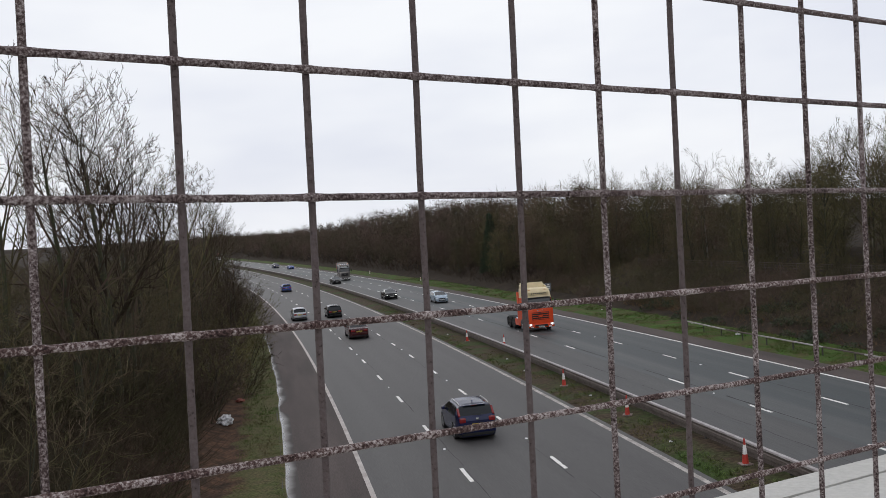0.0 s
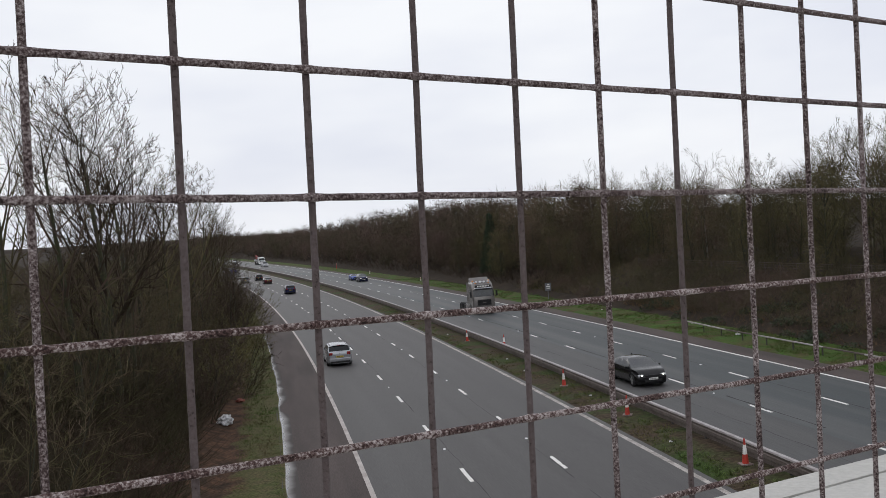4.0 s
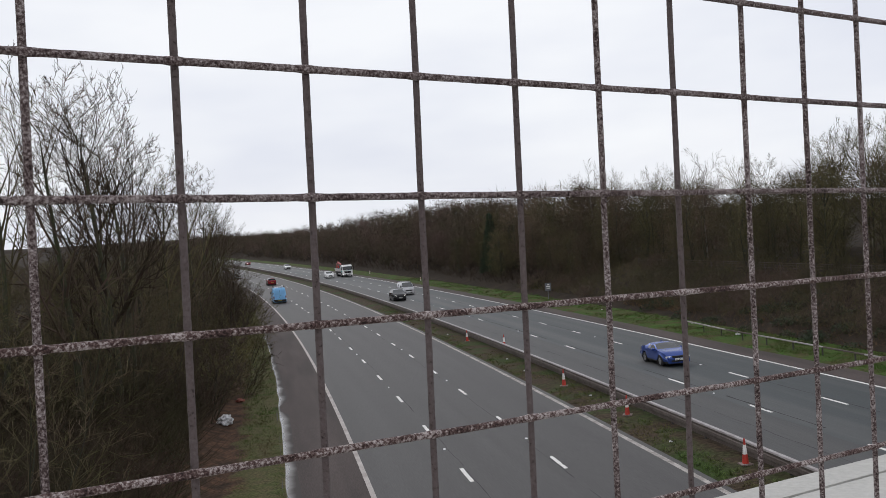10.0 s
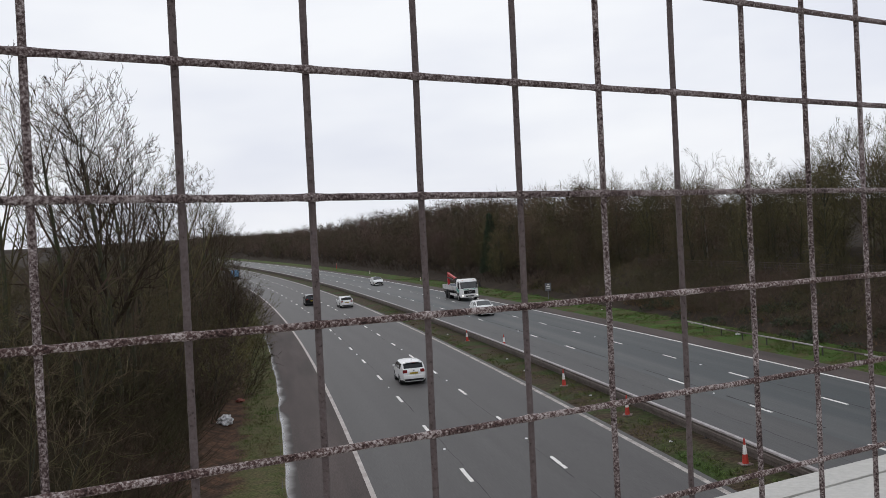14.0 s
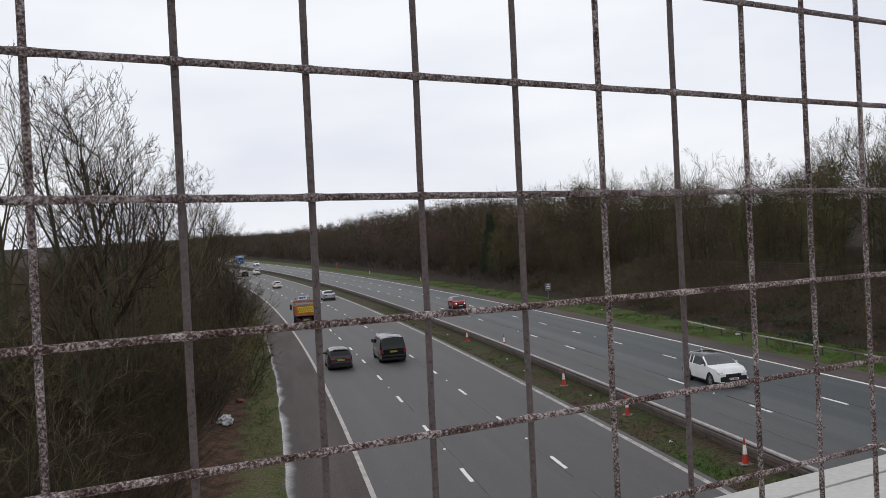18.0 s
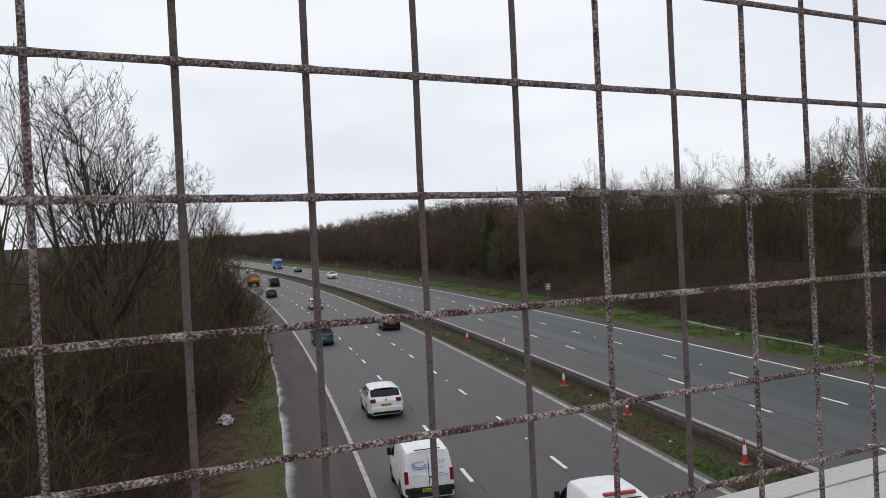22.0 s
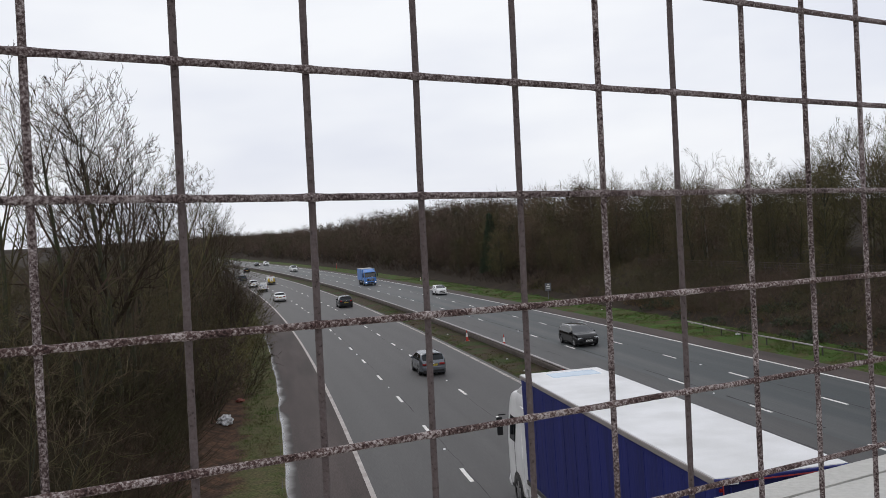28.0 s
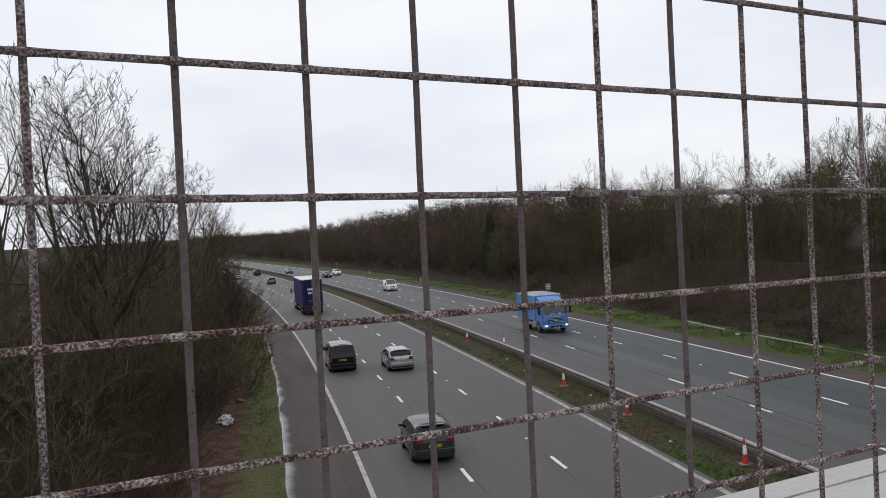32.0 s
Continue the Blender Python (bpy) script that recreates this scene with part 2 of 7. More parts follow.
def blended(name, a, b, at, width, scale):
    """Grass that gives way raggedly to leaf litter at the distance at from the first lane line."""
    m = bpy.data.materials.new(name)
    m.use_nodes = True
    n, l = m.node_tree.nodes, m.node_tree.links
    s = n["Principled BSDF"]
    s.inputs["Roughness"].default_value, s.inputs["Specular IOR Level"].default_value = 0.95, 0.1
    uv, cut, ob = n.new("ShaderNodeTexCoord"), n.new("ShaderNodeSeparateXYZ"), n.new("ShaderNodeTexCoord")
    l.new(uv.outputs["UV"], cut.inputs[0])
    wander, grain, tone = [n.new("ShaderNodeTexNoise") for q in range(3)]
    for node, size, detail in ((wander, scale, 6.0), (grain, 9.0, 5.0), (tone, 1.3, 6.0)):
        node.inputs["Scale"].default_value, node.inputs["Detail"].default_value = size, detail
        l.new(ob.outputs["Object"], node.inputs["Vector"])
    edge = n.new("ShaderNodeMath")
    edge.operation = "MULTIPLY_ADD"
    edge.inputs[1].default_value = 3.2
    l.new(wander.outputs["Fac"], edge.inputs[0])
    l.new(cut.outputs["X"], edge.inputs[2])
    step = n.new("ShaderNodeMapRange")
    step.inputs["From Min"].default_value, step.inputs["From Max"].default_value = at + 1.6 - width, at + 1.6 + width
    l.new(edge.outputs["Value"], step.inputs["Value"])
    sides = []
    for pair in (a, b):
        ramp = n.new("ShaderNodeValToRGB")
        for e, c, q in zip(ramp.color_ramp.elements, pair, (0.36, 0.64)):
            e.position, e.color = q, (*c, 1)
        l.new(tone.outputs["Fac"], ramp.inputs["Fac"])
        sides.append(ramp)
    mix = n.new("ShaderNodeMix")
    mix.data_type = "RGBA"
    l.new(step.outputs["Result"], mix.inputs["Factor"])
    l.new(sides[0].outputs["Color"], mix.inputs[6])
    l.new(sides[1].outputs["Color"], mix.inputs[7])
    spread = n.new("ShaderNodeMapRange")
    spread.inputs["From Min"].default_value, spread.inputs["From Max"].default_value = 0.3, 0.7
    spread.inputs["To Min"].default_value, spread.inputs["To Max"].default_value = 0.55, 1.45
    l.new(grain.outputs["Fac"], spread.inputs["Value"])
    times = n.new("ShaderNodeVectorMath")
    times.operation = "SCALE"
    l.new(mix.outputs[2], times.inputs[0])
    l.new(spread.outputs["Result"], times.inputs["Scale"])
    l.new(times.outputs["Vector"], s.inputs["Base Color"])
    relief = n.new("ShaderNodeBump")
    relief.inputs["Strength"].default_value, relief.inputs["Distance"].default_value = 0.8, 0.05
    l.new(grain.outputs["Fac"], relief.inputs["Height"])
    l.new(relief.outputs["Normal"], s.inputs["Normal"])
    return m


VERGE_LEFT = blended("verge_grass_and_litter", ((0.090, 0.050, 0.032), (0.038, 0.026, 0.018)), ((0.066, 0.075, 0.027), (0.088, 0.076, 0.040)), -8.45, 0.25, 0.5)


def wet_material():
    """A film of water that thins out across the strip into damp asphalt."""
    m = bpy.data.materials.new("standing_water_film")
    m.use_nodes = True
    n, l = m.node_tree.nodes, m.node_tree.links
    s = n["Principled BSDF"]
    uv, cut = n.new("ShaderNodeTexCoord"), n.new("ShaderNodeSeparateXYZ")
    l.new(uv.outputs["UV"], cut.inputs[0])
    wander = n.new("ShaderNodeTexNoise")
    wander.inputs["Scale"].default_value, wander.inputs["Detail"].default_value = 0.55, 3.0
    l.new(uv.outputs["Object"], wander.inputs["Vector"])
    edge = n.new("ShaderNodeMath")
    edge.operation = "MULTIPLY_ADD"
    edge.inputs[1].default_value = 1.1
    l.new(wander.outputs["Fac"], edge.inputs[0])
    l.new(cut.outputs["X"], edge.inputs[2])
    for name, low, high in (("Roughness", 0.10, 0.80), ("Specular IOR Level", 0.95, 0.3)):
        step = n.new("ShaderNodeMapRange")
        step.inputs["From Min"].default_value, step.inputs["From Max"].default_value = 0.70, 1.40
        step.inputs["To Min"].default_value, step.inputs["To Max"].default_value = low, high
        l.new(edge.outputs["Value"], step.inputs["Value"])
        l.new(step.outputs["Result"], s.inputs[name])
    s.inputs["Base Color"].default_value = (0.046, 0.038, 0.036, 1)
    return m


WET = wet_material()
LETTER_WHITE = material("lettering_white", (0.66, 0.68, 0.72), 0.6)
PAINTS = {}


def paint(name, colour, metal=0.0, rough=0.2):
    if name not in PAINTS:
        PAINTS[name] = material("paint_" + name, colour, rough, metal, second=[c * 0.86 for c in colour], scale=1.3, fine=0.04,
                                bump_scale=25, coat=0.0, spec=0.38)
    return PAINTS[name]


# ---- mesh helpers ----
def mesh_of(name, verts, faces, mats, smooth=False, uvs=None, slots=None):
    me = bpy.data.meshes.new(name)
    me.from_pydata([tuple(v) for v in verts], [], faces)
    for m in mats if isinstance(mats, (list, tuple)) else [mats]:
        me.materials.append(m)
    if smooth:
        me.polygons.foreach_set("use_smooth", [True] * len(faces))
    if slots:
        me.polygons.foreach_set("material_index", slots)
    if uvs is not None:
        layer = me.uv_layers.new(name="UVMap")
        flat = [c for f in faces for i in f for c in uvs[i]]
        layer.data.foreach_set("uv", flat)
    me.update()
    return me


def piece(name, me, parent=None, label="", m=None):
    ob = new(name, me)
    if parent is not None:
        ob.parent = parent
    if m is not None:
        ob.matrix_basis = m
    return tagged(ob, label)


def part(name, bm, mat, parent=None, label="", smooth=False):
    """Links a bmesh as one mesh under a thing or a part."""
    me = bpy.data.meshes.new(name)
    bm.to_mesh(me)
    bm.free()
    me.materials.append(mat)
    if smooth:
        me.polygons.foreach_set("use_smooth", [True] * len(me.polygons))
    return piece(name, me, parent, label)


def block(x, y, z, sx, sy, sz, bevel=0.02, lean=None, bm=None):
    """A box with chamfered edges about its centre; lean(v) reshapes its corners first."""
    own = bmesh.new()
    bmesh.ops.create_cube(own, size=1.0)
    for v in own.verts:
        v.co = Vector((x + v.co.x * sx, y + v.co.y * sy, z + v.co.z * sz))
        if lean:
            v.co = Vector(lean(v.co))
    if bevel:
        bmesh.ops.bevel(own, geom=own.edges[:], offset=bevel, segments=2, affect="EDGES", profile=0.6)
    if bm is None:
        return own
    join(bm, own)
    return bm


def join(bm, other):
    tmp = bpy.data.meshes.new("tmp")
    other.to_mesh(tmp)
    other.free()
    bm.from_mesh(tmp)
    bpy.data.meshes.remove(tmp)


def rod(bm, a, b, r, sides=8, r2=None):
    """A straight round bar from a to b."""
    a, b = Vector(a), Vector(b)
    d = b - a
    q = d.to_track_quat("Z", "Y").to_matrix().to_4x4()
    bmesh.ops.create_cone(bm, cap_ends=True, segments=sides, radius1=r, radius2=r if r2 is None else r2, depth=d.length,
                          matrix=Matrix.Translation((a + b) / 2) @ q)
    return bm


# ---- the line of the road ----
K0, K1, KV = 0.00060990, -3.6795e-07, 4.8464e-05
ROAD_S = np.arange(-1500.0, 1900.5, 1.0)
ROAD_K = K0 + K1 * np.clip(ROAD_S, 0, 600)
HOME = 1500


def summed(a):
    c = np.concatenate([[0], np.cumsum((a[1:] + a[:-1]) / 2)])
    return c - c[HOME]


ROAD_T = summed(ROAD_K)
ROAD_X, ROAD_Y = -summed(np.sin(ROAD_T)), summed(np.cos(ROAD_T))
ROAD_Z = np.where(ROAD_S < 0, 0, np.where(ROAD_S < 500, KV * ROAD_S ** 2 / 2, KV * 125000 + KV * 500 * (ROAD_S - 500)))


def spot(s, o, z=0.0):
    """The place s metres along the road, o metres to the right of the first lane line and z above the surface."""
    t = np.interp(s, ROAD_S, ROAD_T)
    return Vector((np.interp(s, ROAD_S, ROAD_X) + o * math.cos(t), np.interp(s, ROAD_S, ROAD_Y) + o * math.sin(t),
                   np.interp(s, ROAD_S, ROAD_Z) + z))


def heading(s):
    return float(np.interp(s, ROAD_S, ROAD_T))


def road_pose(s, o, z=0.0, back=False):
    """A pose on the road, facing along it or against it."""
    t = heading(s)
    rise = KV * min(max(s, 0), 500)
    m = Matrix.Translation(spot(s, o, z)) @ Matrix.Rotation(t, 4, "Z") @ Matrix.Rotation(math.atan(rise), 4, "X")
    return m @ Matrix.Rotation(math.pi, 4, "Z") if back else m


def stations(s0, s1):
    """Steps along the road, short near the bridge and long far off."""
    out, s = [], s0
    while s < s1:
        out.append(s)
        s += 3.0 if -60 < s < 250 else (8.0 if -120 < s < 520 else 30.0)
    return out + [s1]


def strip(name, across, mat, s0=-1400, s1=1700, label="", wobble=None, kind="structure"):
    """A sheet along the road through the points (o, z) of its cross-section."""
    steps = stations(s0, s1)
    verts, uvs, faces = [], [], []
    n = len(across)
    for s in steps:
        for o, z in across:
            dz = wobble(s, o) if wobble else 0
            verts.append(spot(s, o, z + dz))
            uvs.append((o, s))
    for i in range(len(steps) - 1):
        for j in range(n - 1):
            a = i * n + j
            faces.append((a, a + 1, a + n + 1, a + n))
    return tagged(new(name, mesh_of(name, verts, faces, mat, True, uvs)), label, kind=kind)


# ---- ground ----
def bank_height(s, o):
    """The lie of the land beside the road: banks of a shallow cutting, woods on top."""
    if -9.2 < o < 29.0:
        return 0.0
    if o <= -9.2:
        d = -9.2 - o
        h = min(d * 0.30, 4.2)
    else:
        d = o - 29.0
        h = min(d * 0.33, 4.4)
    k = noise.noise(Vector((s * 0.08, o * 0.12, 3.0)))
    return h + k * min(d * 0.12, 0.7)


GROUND_O = [-1100, -600, -300, -150, -80, -50, -36, -28, -23, -19, -16, -13.5, -11.5, -10.2, -9.2, -8.4, -7.6, -6.9, -6.0, 7.0, 8.2, 9.4,
            10.6, 11.6, 12.4, 24.0, 24.6, 25.6, 26.8, 28.0, 29.0, 30.5, 32, 34, 36.5, 39, 42, 45, 50, 60, 80, 130, 250, 500, 900]


def ground_z(o):
    if -6.75 < o < 7.55 or 11.3 < o < 24.3:
        return -0.12
    return 0.05


def build_ground():
    steps = stations(-1400, 1700)
    verts, uvs, faces, slots = [], [], [], []
    n = len(GROUND_O)
    for s in steps:
        for o in GROUND_O:
            verts.append(spot(s, o, ground_z(o) + bank_height(s, o) + (0.05 * noise.noise(Vector((s * 0.4, o, 0))) if ground_z(o) > 0 else 0)))
            uvs.append((o, s))
    for i in range(len(steps) - 1):
        for j in range(n - 1):
            a = i * n + j
            faces.append((a, a + 1, a + n + 1, a + n))
            mid = (GROUND_O[j] + GROUND_O[j + 1]) / 2
            if -6.2 < mid < 12:
                slots.append(1)
            elif 24 < mid < 29.2:
                slots.append(0)
            elif -13.4 < mid < 0:
                slots.append(2)
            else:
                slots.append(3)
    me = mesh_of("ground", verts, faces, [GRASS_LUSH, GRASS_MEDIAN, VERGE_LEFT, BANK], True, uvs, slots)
    tagged(new("ground", me), "grass verges, leaf litter and brambly cutting banks", kind="structure")


build_ground()
road_left = strip("road_away", [(-3.75, 0.0), (0.0, 0.0), (3.7, 0.0), (7.75, 0.0)], ASPHALT,
                  label="worn grey asphalt carriageway with three lanes")
road_right = strip("road_towards", [(14.6, 0.0), (18.6, 0.0), (22.4, 0.0)], ASPHALT_DARK,
                   label="dark blue-grey streaked asphalt carriageway with three lanes")
strip("outer_lane_towards", [(10.75, 0.0), (12.7, 0.0), (14.6, 0.0)], ASPHALT_LANE, label="plain grey asphalt lane beside the central reservation")
strip("hard_shoulder_away", [(-6.35, -0.01), (-3.75, -0.002)], SHOULDER, label="brownish worn asphalt hard shoulder")
strip("hard_shoulder_towards", [(22.4, -0.002), (24.5, -0.01)], SHOULDER, label="brownish worn asphalt hard shoulder")


# wet concrete drainage channel and the kerb behind it
def channel():
    steps = [-60 + 4 * i for i in range(19)] + [16 + 0.2 * i for i in range(500)] + [116 + 4 * i for i in range(60)]
    verts, uvs, faces = [], [], []
    for s in steps:
        w = 0.58 + 0.10 * noise.noise(Vector((s * 0.13, 2, 0))) + 0.06 * noise.noise(Vector((s * 0.9, 5, 0)))
        w = max(0.12, w - max(0, s - 60) * 0.010)
        w *= max(0.35, min(1.0, abs(s - 54.0) / 2.2))
        verts += [spot(s, -6.755, 0.004), spot(s, -6.755 + w, 0.004)]
        uvs += [(0.0, s), (1.0, s)]
    for i in range(len(steps) - 1):
        faces.append((2 * i, 2 * i + 1, 2 * i + 3, 2 * i + 2))
    tagged(new("water_channel", mesh_of("water_channel", verts, faces, WET, True, uvs)), "shallow standing water along the shoulder's edge", kind="structure")


channel()
strip("channel_bed", [(-6.74, -0.006), (-6.35, -0.01)], SHOULDER, -1400, 1700, "damp asphalt channel beside the shoulder")
strip("kerb", [(-6.86, -0.1), (-6.85, 0.03), (-6.78, 0.03), (-6.755, -0.1)], KERB, -60, 420, "low dirty concrete edging kerb")
strip("edge_line", [(-3.75, 0.005), (-3.56, 0.005)], PAINT_EDGE, -1400, 1700, "solid white edge line")
strip("edge_line", [(7.28, 0.005), (7.50, 0.005)], PAINT_WORN, -1400, 1700, "dirty worn solid white edge line")
strip("edge_line", [(22.21, 0.005), (22.39, 0.005)], PAINT_LINE, -1400, 1700, "solid white edge line")
strip("edge_line", [(10.84, 0.005), (11.00, 0.005)], PAINT_WORN, -1400, 1700, "dirty worn solid white edge line")


def tar_joint(o, s0, s1, width, seed):
    """A wandering, broken line of tar between two lanes."""
    rng = random.Random(seed)
    verts, faces, s = [], [], s0
    while s < s1:
        run = rng.uniform(3, 12)
        pts = np.arange(s, min(s + run, s1), 0.5)
        for k, x in enumerate(pts):
            c = o + 0.07 * noise.noise(Vector((x * 0.5, seed, 0)))
            w = width * (0.25 + 0.75 * abs(noise.noise(Vector((x * 0.35, seed, 4)))))
            verts += [spot(x, c - w, 0.003), spot(x, c + w, 0.003)]
            if k:
                n = len(verts)
                faces.append((n - 4, n - 3, n - 1, n - 2))
        s += run + rng.uniform(0.5, 7)
    tagged(new("tar_joint", mesh_of("tar_joint", verts, faces, TAR)), "broken dark tar line between two lanes", kind="structure")


tar_joint(0.14, -40, 150, 0.035, 1)
tar_joint(3.50, -40, 120, 0.035, 2)
tar_joint(15.15, -40, 140, 0.10, 3)
tar_joint(18.75, -40, 120, 0.06, 4)
tar_joint(12.9, -40, 110, 0.04, 5)


def lane_marks():
    """Each dash of the lane lines and each stud between them is a piece of its own."""
    outline = [(-0.075, -1.05), (0.075, -1.02), (0.07, 0.2), (0.08, 1.04), (-0.07, 1.05), (-0.08, -0.1)]
    worn = [(-0.075, -1.05), (0.065, -1.0), (0.075, -0.55), (0.035, -0.38), (0.075, -0.2), (0.08, 1.04), (-0.01, 1.05), (-0.065, 0.85), (-0.08, -0.1)]
    shapes = []
    for pts in (outline, worn):
        k = len(pts)
        v = [(x, y, 0.006) for x, y in pts] + [(x * 1.03, y * 1.003, 0.0) for x, y in pts]
        f = [tuple(range(k))] + [(i, i + k, (i + 1) % k + k, (i + 1) % k) for i in range(k)]
        shapes.append(mesh_of("lane_dash", v, f, PAINT_LINE))
    st = mesh_of("road_stud", [(-0.06, -0.08, 0.003), (0.06, -0.08, 0.003), (0.06, 0.08, 0.003), (-0.06, 0.08, 0.003),
                               (-0.04, -0.05, 0.022), (0.04, -0.05, 0.022), (0.04, 0.05, 0.022), (-0.04, 0.05, 0.022)],
                 [(4, 5, 6, 7), (0, 1, 5, 4), (1, 2, 6, 5), (2, 3, 7, 6), (3, 0, 4, 7)], STUD)
    lines = ((road_left, 0.0, 34.94), (road_left, 3.65, 35.2), (road_right, 14.95, 40.4), (road_right, 18.6, 40.24))
    for road, o, first in lines:
        for i in range(-4, 46):
            s = first + 9 * i
            shape = shapes[1] if (o in (3.65, 14.95) and i in (0, 1, 2, 4, 11)) else shapes[0]
            if o == 14.95 and i in (2, 5):
                continue
            piece("lane_dash", shape, road, m=road_pose(s, o, 0.001))
            if i < 12 and i % 2 == (0 if o != 18.6 else 1):
                piece("road_stud", st, road, m=road_pose(s + 4.6, o, 0.0))


# ---- the bridge and its fence ----
U = Vector((0.0922336, 0.0385276, -0.00292987)) * 10
V = Vector((-0.00251933, -0.0000364, -0.0997223)) * 10
CORNER = Vector(EYE) + Vector((-0.16477, 0.670202, 0.14349))
OUT = U.cross(V).normalized()
if OUT.y < 0:
    OUT = -OUT
OUT_FLAT = Vector((OUT.x, OUT.y, 0)).normalized()
ALONG = Vector((-OUT_FLAT.y, OUT_FLAT.x, 0)) * (1 if U.x * -OUT_FLAT.y > 0 else -1)
PITCH = 0.1
COLUMNS = {0: -0.021, 1: 0.99, 2: 2.017, 3: 3.007, 4: 4.026, 5: 5.002, 6: 5.982, 7: 7.014, 8: 8.002, 9: 8.982}


def wire(name, a, b, r, mat, parent, swell=(), seed=0, step=0.006):
    """A slightly crooked round wire; swell: places along it, 0 to 1, where it is thicker at a weld."""
    a, b = Vector(a), Vector(b)
    n = max(8, int((b - a).length / step))
    d = (b - a).normalized()
    e1 = d.orthogonal().normalized()
    e2 = d.cross(e1)
    verts, faces = [], []
    sides = 10
    for i in range(n + 1):
        k = i / n
        p = a.lerp(b, k)
        w = noise.noise_vector(p * 9 + Vector((seed, 0, 0))) * 0.0005
        rr = r * (1 + 0.07 * noise.noise(p * 160) + 0.04 * noise.noise(p * 420))
        for q in swell:
            rr += r * 0.26 * math.exp(-((k - q) * (b - a).length / 0.005) ** 2)
        for j in range(sides):
            t = 2 * math.pi * j / sides
            verts.append(p + w + (e1 * math.cos(t) + e2 * math.sin(t)) * rr)
    for i in range(n):
        for j in range(sides):
            q = (j + 1) % sides
            faces.append((i * sides + j, i * sides + q, (i + 1) * sides + q, (i + 1) * sides + j))
    return piece(name, mesh_of(name, verts, faces, mat, True), parent)


def build_fence():
    fence = new("mesh_fence")
    fence.location = CORNER + V * 1.3
    tagged(fence, "rusty lichen-spotted welded wire mesh fence on the bridge", "fence")
    bpy.context.view_layer.update()
    base = fence.location.copy()
    for i in range(-7, 26):
        c = COLUMNS.get(i, i)
        a = CORNER + U * (c * PITCH) + V * (-4.4 * PITCH) - base
        b = CORNER + U * (c * PITCH) + V * (6.6 * PITCH) - base
        away = 1 + 0.0052 / 0.675
        a, b = [base * 0 + Vector(EYE) + (q + base - Vector(EYE)) * away - base for q in (a, b)]
        plain = i in (1, 2, 3, 4, 6)
        wire("upright_wire", a, b, 0.0029, WIRE_PLAIN if plain else WIRE, fence, seed=i, step=0.006 if -2 < i < 12 else 0.03)
    for j in range(-4, 7):
        a = CORNER + U * (-7.4 * PITCH) + V * (j * PITCH) - base
        b = CORNER + U * (25.4 * PITCH) + V * (j * PITCH) - base
        swell = [(COLUMNS.get(i, i) + 7.4) / 32.8 for i in range(-7, 26)]
        wire("cross_wire", a, b, 0.0030, WIRE_RUST if j > 1 else WIRE, fence, swell, seed=j + 50, step=0.005 if -3 < j < 6 else 0.03)


def build_bridge():
    """The deck's pale concrete edge beam outside the fence, and the deck under the fence."""
    eye = Vector(EYE)
    h = 0.55
    fall = U.z / Vector((U.x, U.y)).length

    def at(along, out, z):
        return Vector((eye.x, eye.y, 0)) + ALONG * along + OUT_FLAT * out + Vector((0, 0, eye.z + z + fall * along))

    def beam(name, o0, o1, z0, z1, mat, label, tip=0.0):
        verts = []
        rows = []
        for i in range(0, 49):
            a = -30 + i * 1.6
            prof = [(o0, z0), (o1, z0), (o1, z1 - 0.003 + tip), (o1 - 0.003, z1 + tip), (o0, z1)]
            rows.append(len(verts))
            for o, z in prof:
                verts.append(at(a, o, z))
        k = 5
        faces = []
        for i in range(48):
            for j in range(k):
                q = (j + 1) % k
                faces.append((rows[i] + j, rows[i] + q, rows[i + 1] + q, rows[i + 1] + j))
        faces += [tuple(range(k)), tuple(range(rows[-1], rows[-1] + k))]
        return tagged(new(name, mesh_of(name, verts, faces, mat)), label, kind="structure")

    beam("parapet_edge", 1.332, 1.427, -1.1, -h, CONCRETE, "pale concrete edge of the bridge")
    beam("parapet_joint", 1.326, 1.332, -1.1, -h - 0.006, GROOVE, "dirty joint in the bridge's concrete edge")
    beam("parapet_top", 0.55, 1.326, -1.1, -h - 0.001, CONCRETE, "pale weathered concrete upstand under the fence")
    beam("bridge_deck", -6.0, 1.30, -2.3, -1.1, CONCRETE, "concrete deck of the overbridge")


build_fence()
build_bridge()


